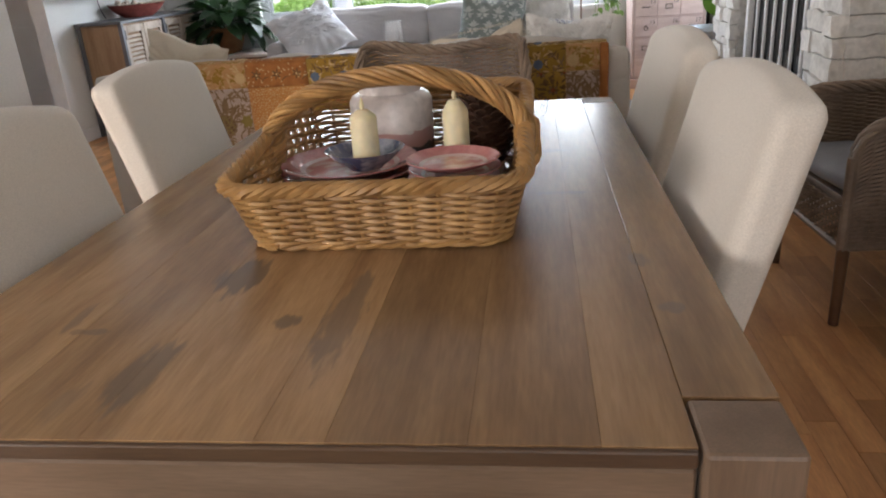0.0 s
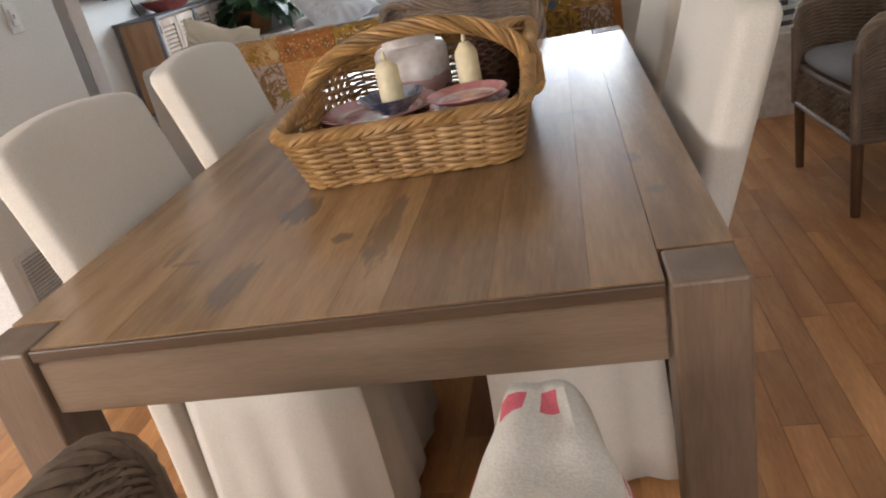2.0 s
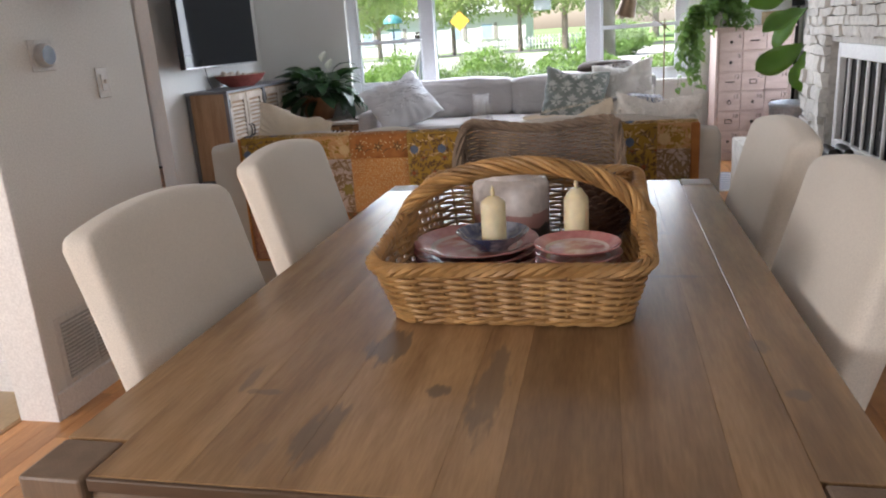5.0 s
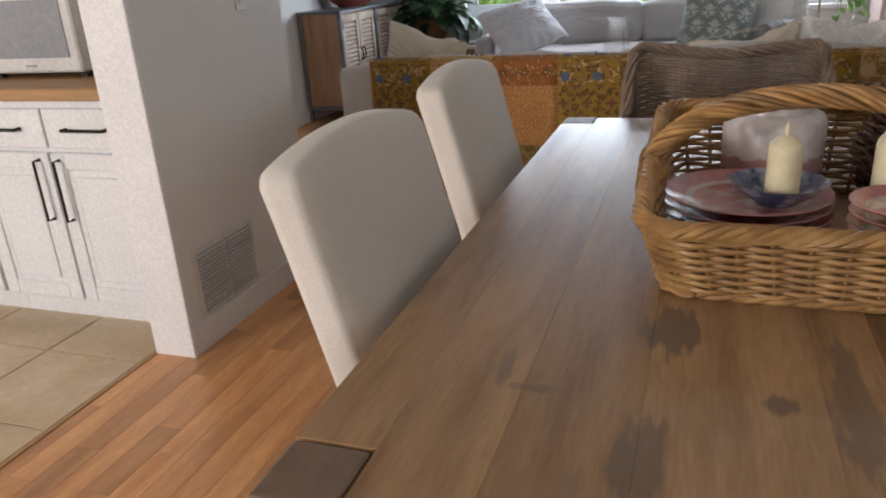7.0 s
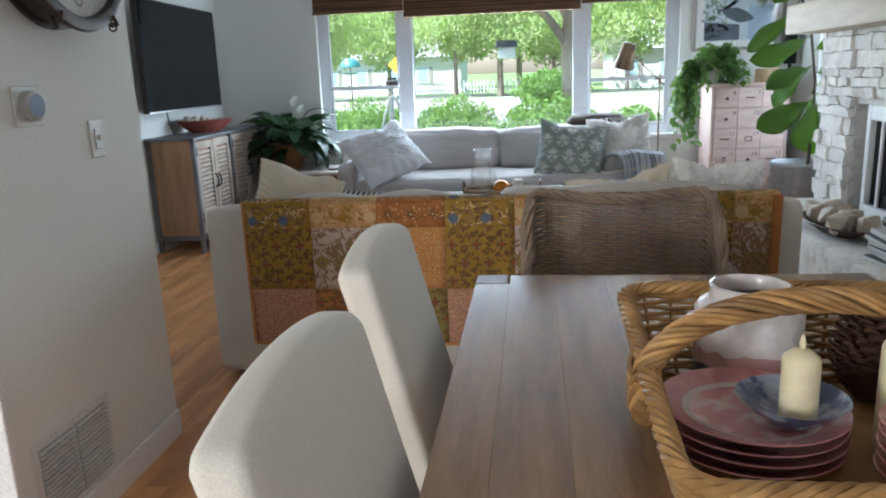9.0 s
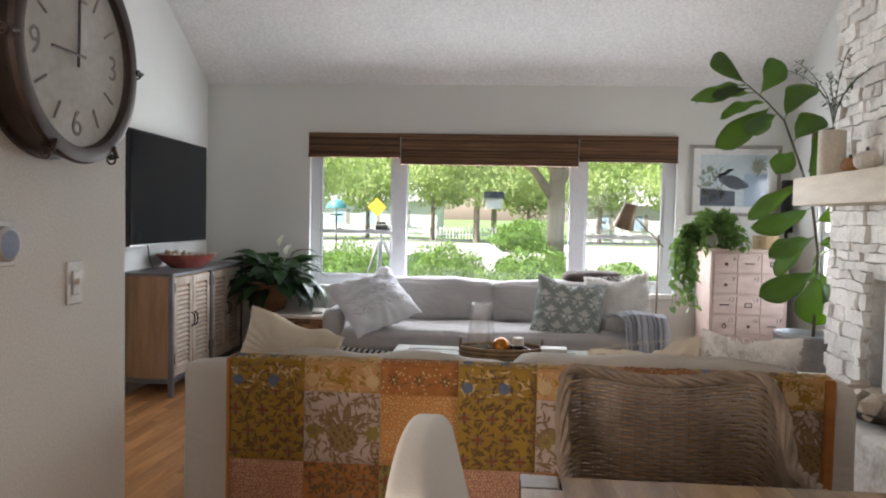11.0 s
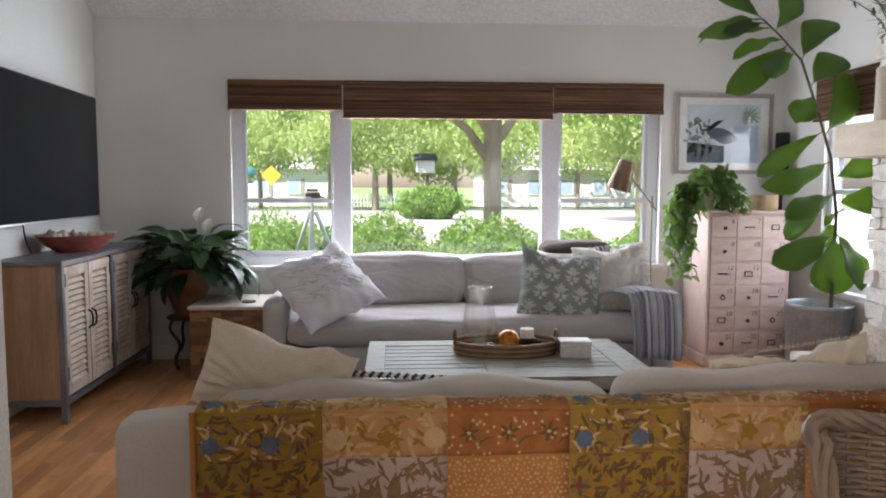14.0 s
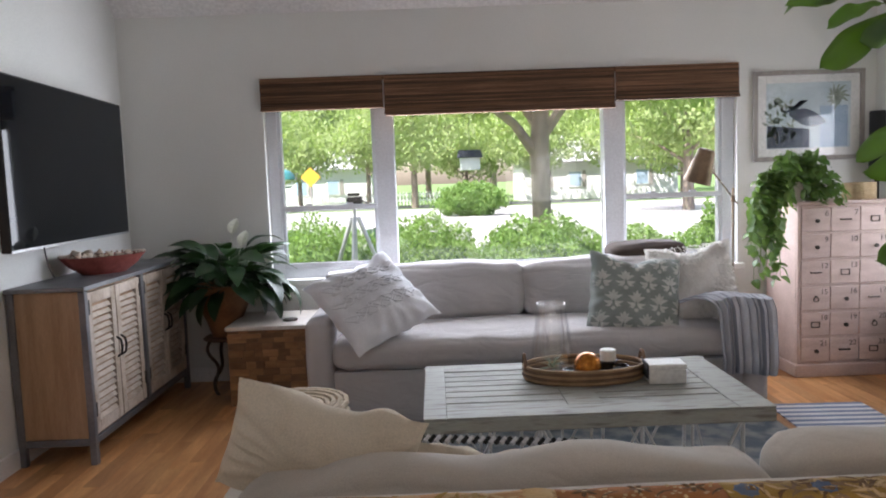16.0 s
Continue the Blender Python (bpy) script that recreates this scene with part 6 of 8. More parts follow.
# ---- tray and what stands on the coffee table ----
CT = 0.4866
TRAYW = mat("tray_wood", (0.20, 0.11, 0.055), 0.5, (0.13, 0.07, 0.035), 10, 60, 0.15)
TRAYB = mat("tray_rattan", (0.42, 0.28, 0.15), 0.6, (0.32, 0.2, 0.1), 20, 80, 0.2)
TR = thing("tray", -0.325, 6.10, CT, "oval rattan tray with looped handles on the coffee table", "tray")
part("tray_floor", lathe(B(), [(0, 0.0), (1, 0.0), (1, 0.012), (0, 0.012)], 48, sx=0.262, sy=0.16), TRAYW, TR)
for k in range(5):
    bm = B()
    tube(bm, [((0.264 + 0.004 * (k % 2)) * math.cos(a), (0.162 + 0.004 * (k % 2)) * math.sin(a), 0.012 + k * 0.0125) for a in np.linspace(0, 6.283, 64, endpoint=False)], 0.0068, 6, True)
    part("band", bm, TRAYB if k % 2 == 0 else TRAYW, TR)
for s in (-1, 1):
    bm = B()
    tube(bm, [(s * 0.262, 0.045 * c, 0.05 + 0.062 * (1 - abs(c) ** 2.5)) for c in np.linspace(-1, 1, 15)], 0.008, 6)
    part("handle", bm, TRAYW, TR)
CLEAR = pane_glass("clear_glass", 0.12)
HV = thing("hurricane_vase", -0.455, 6.15, CT + 0.0125, "clear tapered glass hurricane with an air plant inside", "vase")
v_ = part("vase_glass", lathe(B(), [(0, 0), (0.085, 0), (0.092, 0.006), (0.096, 0.03), (0.092, 0.12), (0.064, 0.315), (0.0645, 0.318), (0.0615, 0.316), (0.089, 0.12), (0.092, 0.03), (0.086, 0.009), (0, 0.008)], 40), CLEAR, HV)
v_.visible_shadow = False
part("vase_rim", tube(B(), [(0.063 * math.cos(a), 0.063 * math.sin(a), 0.317) for a in np.linspace(0, 6.283, 36, endpoint=False)], 0.0018, 5, True), mat("glass_lip", (0.62, 0.64, 0.64), 0.1, bump=0.0), HV)
rl = random.Random(31)
bm = B()
for k in range(26):
    a, el = k * 2.4, rl.uniform(0.2, 1.3)
    leaf_mesh(bm, aim(Vector((0, 0, 0.02)), a, el, 0), rl.uniform(0.06, 0.10), 0.008, 1.0, 0.3, 6, 0.5, 0.0)
part("air_plant", bm, mat("air_plant", (0.22, 0.30, 0.20), 0.7), HV, "spiky grey green air plant")
AB = thing("amber_ball", -0.325, 6.01, CT + 0.0125, "amber mercury glass ball on the tray", "ornament")
part("ball", lathe(B(), [(0, 0)] + [(0.06 * math.sin(t), 0.06 - 0.06 * math.cos(t)) for t in np.linspace(0.25, 3.0, 14)] + [(0, 0.12)], 32, wob=lambda k, z: 1 + 0.012 * math.sin(k * 2.1 + z * 160)), mat("amber_glass", (0.55, 0.22, 0.03), 0.16, (0.28, 0.09, 0.01), 40, 90, 0.5, metal=0.75), AB)
for x, y, h, dk in ((-0.215, 6.10, 0.075, 0), (-0.175, 6.04, 0.05, 1), (-0.39, 6.03, 0.045, 1), (-0.235, 6.17, 0.06, 1)):
    if dk:
        t_ = thing("tealight_holder", x, y, CT + 0.0125, "dark glass votive cup on the tray", "candle holder", group="dark votive cups")
        part("cup", lathe(B(), [(0, 0), (0.03, 0), (0.036, h), (0.033, h), (0.028, 0.006), (0, 0.006)], 20), mat("dark_glass", (0.03, 0.018, 0.012), 0.12, coat=0.5), t_)
    else:
        t_ = thing("candle", x, y, CT + 0.0125, "short white candle on a dark stand", "candle")
        part("stand", lathe(B(), [(0, 0), (0.035, 0), (0.03, 0.05), (0.045, 0.06), (0, 0.061)], 20), BLACK, t_)
        part("wax", lathe(B(), [(0, 0.0615), (0.036, 0.0615), (0.036, 0.105), (0.03, 0.11), (0, 0.107)], 24), mat("white_wax", (0.8, 0.78, 0.72), 0.5), t_)
BOXW = mat("white_box_paint", (0.72, 0.71, 0.68), 0.5)
BXX = thing("keepsake_box", 0.005, 5.99, CT, "small white box with a dark metal clasp", "box", rz=-4)
part("box_body", box(B(), -0.078, -0.055, 0, 0.078, 0.055, 0.062, 0.003), BOXW, BXX, smooth=False)
part("lid", box(B(), -0.080, -0.057, 0.0635, 0.080, 0.057, 0.084, 0.004), BOXW, BXX, smooth=False)
part("corner_trim", box(B(), -0.0845, -0.0585, 0.02, -0.0805, 0.0585, 0.0875, 0.001), BLACK, BXX, smooth=False)

BWL = thing("dough_bowl", -2.905, 7.20, 0.9185, "oval red woven bowl heaped with white shells on the console", "bowl", rz=50)
REDW = mat("red_basketry", (0.30, 0.075, 0.06), 0.6, (0.22, 0.05, 0.04), 20, 90, 0.3)
part("bowl_wall", lathe(B(), [(0, 0), (0.5, 0.0), (0.8, 0.05), (1.0, 0.105), (0.97, 0.105), (0.78, 0.06), (0, 0.03)], 44, sx=0.25, sy=0.14), REDW, BWL)
SHELL = mat("shell_white", (0.68, 0.60, 0.50), 0.55, (0.52, 0.42, 0.32), 20, 60, 0.2)
rl = random.Random(12)
for k in range(46):
    a = k / 46 * 6.283
    part("bead", lathe(B(), [(0, -0.008), (0.0085, 0), (0, 0.008)], 8, 0.245 * math.cos(a), 0.137 * math.sin(a)), SHELL, BWL).location.z = 0.112
for k in range(22):
    x, y = rl.uniform(-0.17, 0.17), rl.uniform(-0.075, 0.075)
    s = thing("shell", 0, 0, 0, "small white sea shell in the red bowl", "shell", group="shells in the red bowl")
    s.matrix_basis = BWL.matrix_basis @ pose(x, y, 0.085 + rl.uniform(0, 0.04), rl.uniform(0, 90), rl.uniform(0, 90), rl.uniform(0, 360))
    part("shell_body", lathe(B(), [(0, -0.03), (0.012, -0.022), (0.025, 0.0), (0.018, 0.014), (0.008, 0.024), (0, 0.034)], 10), SHELL, s)
bm = B()
tube(bm, [(-3.10, 6.93, 1.3), (-3.105, 6.93, 1.12), (-3.10, 6.95, 1.0), (-3.08, 6.97, 0.925)], 0.004, 5)
tagged(link("power_cord", bm, BLACK), "thin black cord hanging below the television", "cord")

# ---- rugs ----
RUGM = mat("rug_faded", (0.36, 0.38, 0.39), 1.0, (0.16, 0.20, 0.24), 9, 200, 0.6, spread=(0.40, 0.60))
RG = thing("rug", -0.35, 6.1, -0.001, "faded grey blue patterned rug with a checked border", "rug")
part("field", box(B(), -1.22, -0.95, 0.002, 1.22, 0.95, 0.011, 0.002), RUGM, RG, smooth=False)
for k in range(61):
    for y in (0.952, 0.972, -0.992, -0.972):
        x = -1.22 + k * 0.04
        part("check", box(B(), x, y, 0.003, x + 0.039, y + 0.0195, 0.0115), BW if (k + int(round(y * 50))) % 2 else WHITEC, RG, smooth=False) if y > 0 else None
SR = thing("striped_mat", 1.20, 6.72, -0.001, "blue and white striped cotton mat on the floor", "rug", rz=-3)
STB = mat("stripe_blue", (0.24, 0.28, 0.40), 1.0, bump=0.4, fine=200)
for k in range(20):
    part("stripe", box(B(), -0.27, -0.36 + k * 0.036, 0.002, 0.27, -0.36 + (k + 1) * 0.036 - 0.0005, 0.009, 0.001), STB if k % 2 else WHITEC, SR, smooth=False)

# ---- stone fireplace ----
STONE = mat("whitewashed_stone", (0.78, 0.75, 0.70), 0.85, (0.52, 0.48, 0.42), 9, 40, 0.5, jitter=0.12, spread=(0.50, 0.75), depth=0.01)
FX, FY0, FY1 = 1.84, 4.18, 6.45
FP = tagged(new("fireplace"), "whitewashed rough stone fireplace with a thick pale mantel", "fireplace", kind="structure")
OY0, OY1, OZ0, OZ1 = 4.58, 5.92, 0.40, 1.06
bm = B()
for y0, y1, z0, z1 in ((FY0 + 0.02, OY0, 0, 5.0), (OY1, FY1 - 0.02, 0, 4.0), (OY0, OY1, OZ1, 4.2), (OY0, OY1, 0, OZ0)):
    box(bm, FX + 0.02, y0, z0, EAST - 0.001, y1, min(z1, roof_z(y1) - 0.01))
part("core", bm, STONE, FP, smooth=False)
rs = random.Random(21)


def stone(x0, y0, z0, x1, y1, z1):
    bm = box(B(), x0, y0, z0, x1, y1, z1)
    bmesh.ops.subdivide_edges(bm, edges=bm.edges[:], cuts=2, use_grid_fill=True)
    for v in bm.verts:
        v.co += 0.016 * noise.noise_vector(v.co * 15)
    part("stone", bm, STONE, FP)


z = 0.0
while z < 2.9:
    h = rs.uniform(0.045, 0.115)
    y = FY0
    while y < FY1 - 0.02:
        w = min(rs.uniform(0.07, 0.28), FY1 - y)
        inside = y + w > OY0 and y < OY1 and z + h > OZ0 and z < OZ1
        if not inside:
            stone(FX - rs.uniform(0.0, 0.035), y + 0.003, z + 0.003, FX + 0.03, y + w - 0.003, z + h - 0.003)
        elif y < OY0 - 0.05:
            stone(FX - rs.uniform(0.0, 0.03), y + 0.003, z + 0.003, FX + 0.03, OY0, z + h - 0.003)
        elif y + w > OY1 + 0.05:
            stone(FX - rs.uniform(0.0, 0.03), OY1, z + 0.003, FX + 0.03, y + w - 0.003, z + h - 0.003)
        y += w
    if z < 2.0:
        stone(FX + 0.03, FY0 - rs.uniform(0, 0.02), z + 0.003, 2.05, FY0 + 0.03, z + h - 0.003)
    if z < 2.3:
        stone(FX + 0.03, FY1 - 0.03, z + 0.003, EAST - 0.002, FY1 + rs.uniform(0, 0.02), z + h - 0.003)
    z += h
MANTELW = mat("mantel_wood", (0.62, 0.53, 0.40), 0.6, (0.54, 0.45, 0.33), 5, 50, 0.12, stretch=(4, 0.8, 4))
MZ = 1.675
part("mantel", box(B(), 1.565, FY0 - 0.05, 1.495, FX + 0.015, 6.41, MZ, 0.008, 2), MANTELW, FP, "thick pale wood mantel beam")
part("firebox_back", box(B(), EAST - 0.06, OY0, OZ0, EAST - 0.02, OY1, OZ1), BLACK, FP)
FS = thing("fire_screen", FX + 0.05, 5.18, OZ0, "white painted fireplace screen with upright bars", "fire screen", kind="structure")
for y0, z0, y1, z1 in ((-0.58, 0, -0.53, 0.66), (0.53, 0, 0.58, 0.66), (-0.53, 0.57, 0.53, 0.66), (-0.53, 0, 0.53, 0.07)):
    part("screen_frame", box(B(), -0.03, y0, z0, 0.01, y1, z1, 0.005), TRIM, FS, smooth=False)
for k in range(6):
    part("bar", box(B(), -0.012, -0.43 + k * 0.167, 0.07, 0.004, -0.405 + k * 0.167, 0.57, 0.003), TRIM, FS, smooth=False)
part("screen_glass", box(B(), 0.006, -0.53, 0.07, 0.009, 0.53, 0.57), SCREEN, FS)
HEARTH = solid("hearth", soft_box(B(), 1.36, 4.25, -0.011, FX + 0.0, 6.42, 0.40, 0.02, 10, 0.006), STONE, "raised whitewashed stone hearth", "hearth", smooth=True)
SB = thing("shell_bowl", 1.55, 5.25, 0.405, "shallow dark wooden bowl of large pale shells on the hearth", "bowl")
part("bowl_wall", lathe(B(), [(0, 0), (0.5, 0.0), (1.0, 0.06), (0.97, 0.065), (0.5, 0.02), (0, 0.015)], 36, sx=0.17, sy=0.34), DARKW, SB)
rl = random.Random(6)
for k in range(9):
    s = thing("shell", 1.55 + rl.uniform(-0.08, 0.08), 5.0 + k * 0.062, 0.485, "large spiny pale shell in the hearth bowl", "shell", rz=rl.uniform(0, 360), group="shells on the hearth")
    bm = lathe(B(), [(0, -0.05), (0.03, -0.03), (0.06, 0.0), (0.045, 0.03), (0.02, 0.05), (0, 0.07)], 12, wob=lambda k, z: 1 + 0.25 * (k % 3 == 0))
    bmesh.ops.rotate(bm, verts=bm.verts[:], cent=(0, 0, 0), matrix=Euler((rl.uniform(0.4, 1.2), rl.uniform(0, 1), 0)).to_matrix())
    part("shell_body", bm, SHELL, s)
for k in range(6):
    b = thing("book", 1.56 + rl.uniform(-0.02, 0.02), 4.52, 0.403 + k * 0.0245, "hardback book lying in a stack on the hearth", "book", rz=rl.uniform(-8, 8), group="books on the hearth")
    part("cover", box(B(), -0.11, -0.14, 0, 0.11, 0.14, 0.0235, 0.002), mat("book_cover", (0.60, 0.60, 0.58) if k % 2 else (0.07, 0.07, 0.075), 0.6), b, smooth=False)
    part("page_block", box(B(), -0.1115, -0.136, 0.003, -0.1105, 0.136, 0.0205), BOXW, b, smooth=False)
FG = thing("binoculars", 1.56, 4.56, 0.551, "black binoculars lying on the stack of books", "binoculars")
for s in (-1, 1):
    bm = lathe(B(), [(0, -0.08), (0.03, -0.08), (0.032, 0.0), (0.024, 0.02), (0.024, 0.07), (0, 0.07)], 16)
    bmesh.ops.rotate(bm, verts=bm.verts[:], cent=(0, 0, 0), matrix=Matrix.Rotation(radians(90), 3, "X"))
    bmesh.ops.translate(bm, verts=bm.verts[:], vec=(s * 0.035, 0, 0.032))
    part("barrel", bm, BLACK, FG)
OV = thing("olive_vase", 1.665, 6.08, MZ, "tall cream cylinder vase with olive branches on the mantel", "vase")
part("vase_body", lathe(B(), [(0, 0), (0.075, 0), (0.078, 0.005), (0.078, 0.27), (0.07, 0.275), (0.07, 0.02), (0, 0.02)], 30), mat("cream_ceramic", (0.60, 0.53, 0.43), 0.7, bump=0.2), OV)
OLIVE = mat("olive_leaf", (0.06, 0.085, 0.045), 0.5, (0.09, 0.11, 0.07), 9, 40, 0.1)
for k in range(6):
    a = k * 1.05 + 0.3
    bm = B()
    pts = [Vector((0, 0, 0.2))]
    for j in range(6):
        pts.append(pts[-1] + Vector((0.055 * math.cos(a) * (j * 0.35), 0.055 * math.sin(a) * (j * 0.35), 0.11 - 0.012 * j)))
    tube(bm, pts, 0.003, 4)
    for j in range(26):
        t = 2 + j / 26 * 4
        i = min(int(t), 5)
        p = pts[i].lerp(pts[i + 1], t - i)
        leaf_mesh(bm, aim(p, rl.uniform(0, 6.28), rl.uniform(-0.5, 0.9), 0), rl.uniform(0.04, 0.065), 0.013, 0.3, 0.2, 4, 0.9, 0)
    part("branch", bm, OLIVE, OV)
for x, y, r, c, lb in ((1.66, 5.82, 0.055, (0.32, 0.15, 0.05), "small amber pumpkin on the mantel"), (1.66, 5.62, 0.07, (0.66, 0.60, 0.52), "white pumpkin on the mantel")):
    o = thing("pumpkin", x, y, MZ, lb, "pumpkin")
    part("fruit", lathe(B(), [(0, 0.0)] + [(r * math.sin(t), r * 0.8 - r * 0.8 * math.cos(t)) for t in np.linspace(0.3, 2.9, 10)] + [(0, r * 1.55)], 40, wob=lambda k, z: 1 + 0.06 * math.cos(k * 6.283 / 5)), mat("pumpkin_skin", c, 0.5), o)
    part("stem", lathe(B(), [(0.012, r * 1.5), (0.007, r * 1.5 + 0.025), (0, r * 1.5 + 0.026)], 8), DARKW, o)

# ---- bead chandelier over the table ----
BEAD = mat("wood_bead", (0.56, 0.43, 0.30), 0.6, (0.48, 0.36, 0.25), 6, 60, 0.05, jitter=0.1)
CH = thing("bead_chandelier", 0.455, 2.33, 1.47, "natural wood bead chandelier hanging over the table", "chandelier")
bead = link("bead", lathe(B(), [(0, -0.0148), (0.011, -0.011), (0.0165, 0), (0.011, 0.011), (0, 0.0148)], 10), BEAD)
bead_me = bead.data
bpy.data.objects.remove(bead)
for s in range(14):
    a = s / 14 * 6.283
    for j in range(18):
        r = 0.155 + 0.05 * (j / 18) ** 1.5
        piece("bead", bead_me, CH, pose(r * math.cos(a), r * math.sin(a), 0.018 + j * 0.0295))
for r, z in ((0.215, 0.56), (0.11, 0.95)):
    bm = B()
    tube(bm, [(r * math.cos(t), r * math.sin(t), z) for t in np.linspace(0, 6.283, 40, endpoint=False)], 0.012, 6, True)
    part("ring", bm, BLACK, CH)
bm = B()
tube(bm, [(0, 0, 0.56), (0, 0, roof_z(2.33) - 1.47)], 0.006, 6)
for k in range(4):
    a = k * 1.571
    tube(bm, [(0.215 * math.cos(a), 0.215 * math.sin(a), 0.56), (0.11 * math.cos(a), 0.11 * math.sin(a), 0.95), (0, 0, 1.1)], 0.004, 5)
part("rod", bm, BLACK, CH)

# ---- barn door, hutch ----
PLANKP = mat("cream_plank_paint", (0.68, 0.63, 0.56), 0.6, (0.60, 0.55, 0.48), 5, 60, 0.1, jitter=0.04)
BD = thing("door_2", 2.52, 4.225, 0, "cream plank door with a diagonal brace and black latch", "door", kind="structure")
for k in range(8):
    part("board", box(B(), -0.355 + k * 0.089, 0.025, 0.01, -0.355 + (k + 1) * 0.089 - 0.004, 0.055, 2.04, 0.004), PLANKP, BD, smooth=False)
for x0, z0, x1, z1 in ((-0.357, 0.01, -0.25, 2.04), (0.25, 0.01, 0.357, 2.04), (-0.2498, 1.0, 0.2498, 1.11), (-0.2498, 0.01, 0.2498, 0.16), (-0.2498, 1.9, 0.2498, 2.04)):
    part("rail", box(B(), x0, 0.002, z0, x1, 0.0245, z1, 0.004), PLANKP, BD, smooth=False)
bm = box(B(), -0.52, 0.003, -0.05, 0.52, 0.0242, 0.05, 0.004)
bmesh.ops.rotate(bm, verts=bm.verts[:], cent=(0, 0, 0), matrix=Matrix.Rotation(radians(58), 3, "Y"))
bmesh.ops.translate(bm, verts=bm.verts[:], vec=(0.0, 0.001, 0.58))
part("brace", bm, PLANKP, BD, smooth=False)
bm = box(B(), -0.43, -0.02, 0.76, -0.38, -0.006, 0.84, 0.003)
tube(bm, [(-0.40, -0.02, 0.80), (-0.40, -0.05, 0.80), (-0.31, -0.05, 0.80)], 0.008, 6)
box(bm, -0.335, -0.012, 0.73, -0.30, 0.0015, 0.87, 0.003)
part("latch", bm, BLACK, BD, "black iron thumb latch")
HUT = thing("hutch", 1.90, 2.29, 0, "distressed white painted wooden sideboard on bun feet", "sideboard")
HW = mat("distressed_white", (0.66, 0.63, 0.58), 0.6, (0.52, 0.47, 0.40), 12, 60, 0.15, spread=(0.55, 0.75))
part("body", box(B(), -0.255, -0.53, 0.125, 0.265, 0.53, 0.885, 0.004), HW, HUT, smooth=False)
part("top", box(B(), -0.295, -0.575, 0.905, 0.27, 0.575, 0.945, 0.010, 2), HW, HUT, smooth=False)
part("cornice", box(B(), -0.275, -0.555, 0.8855, 0.268, 0.555, 0.9045, 0.006), HW, HUT, smooth=False)
part("plinth", box(B(), -0.278, -0.555, 0.08, 0.266, 0.555, 0.1245, 0.008), HW, HUT, smooth=False)
for k in range(2):
    y0 = -0.50 + k * 0.505
    d = part("door", box(B(), -0.272, y0, 0.145, -0.2555, y0 + 0.495, 0.87, 0.003), HW, HUT, smooth=False)
    for a, b, c0, c1 in ((0.0, 0.07, 0, 0.725), (0.425, 0.495, 0, 0.725), (0.0702, 0.4248, 0, 0.08), (0.0702, 0.4248, 0.645, 0.725)):
        part("moulding", box(B(), -0.285, y0 + a, 0.145 + c0, -0.2725, y0 + b, 0.145 + c1, 0.004), HW, d, smooth=False)
    for zz in (0.28, 0.70):
        part("hinge", box(B(), -0.289, y0 + (0.0 if k == 0 else 0.482), zz, -0.2855, y0 + (0.012 if k == 0 else 0.494), zz + 0.06, 0.001), BLACK, d)
for y in (-0.47, 0.47):
    for x in (-0.2, 0.2):
        part("bun_foot", lathe(B(), [(0, 0), (0.03, 0), (0.05, 0.035), (0.045, 0.065), (0.03, 0.0795), (0, 0.0795)], 18, x, y), HW, HUT)

# ---- clock, thermostat, switch and vent on the short wall ----
SX = -1.50
CK = thing("wall_clock", SX, 3.155, 1.755, "large round dark metal industrial wall clock", "clock")
CKM = mat("clock_metal", (0.075, 0.055, 0.045), 0.45, (0.045, 0.033, 0.028), 7, 60, 0.1, metal=0.6)
CKN = mat("faded_numeral", (0.20, 0.19, 0.18), 0.7, (0.27, 0.26, 0.25), 9, 60, 0.0)
CKF = mat("clock_face", (0.56, 0.55, 0.52), 0.6, (0.46, 0.45, 0.42), 4, 60, 0.05)


def on_wall(bm, z=0.0):
    bmesh.ops.rotate(bm, verts=bm.verts[:], cent=(0, 0, 0), matrix=Matrix.Rotation(radians(90), 3, "Y"))
    return bm


part("drum", on_wall(lathe(B(), [(0, 0.001), (0.245, 0.001), (0.262, 0.006), (0.262, 0.018), (0.25, 0.022), (0.25, 0.085), (0.268, 0.09), (0.272, 0.10), (0.268, 0.112), (0.25, 0.116), (0.232, 0.112), (0.229, 0.088), (0, 0.088)], 64)), CKM, CK)
part("face", on_wall(lathe(B(), [(0.228, 0.0925), (0, 0.0925)], 64)), CKF, CK)
cg = part("crystal", on_wall(lathe(B(), [(0.229, 0.106), (0, 0.112), (0, 0.109), (0.229, 0.104)], 48)), PANE, CK)
cg.visible_shadow = False
for k in range(12):
    a = k * math.pi / 6
    yy, zz = math.sin(a), math.cos(a)
    if k % 3 == 0:
        # rx 90 and rz 90 turn a word to face +x
        digits(str(12 if k == 0 else k), 0.095, 0.0935, 0.168 * yy, 0.168 * zz - 0.033, CK, CKN, 90, 90, "CENTER")
    else:
        bm = B()
        tube(bm, [(0.0938, 0.145 * yy, 0.145 * zz), (0.0938, 0.195 * yy, 0.195 * zz)], 0.0035, 5)
        part("hour_mark", bm, CKN, CK)
for ln, a in ((0.16, 0.03), (0.11, -1.57)):
    bm = B()
    tube(bm, [(0.098, -0.03 * math.sin(a), -0.03 * math.cos(a)), (0.098, ln * math.sin(a), ln * math.cos(a))], 0.004, 5)
    part("hand", bm, CKM, CK)
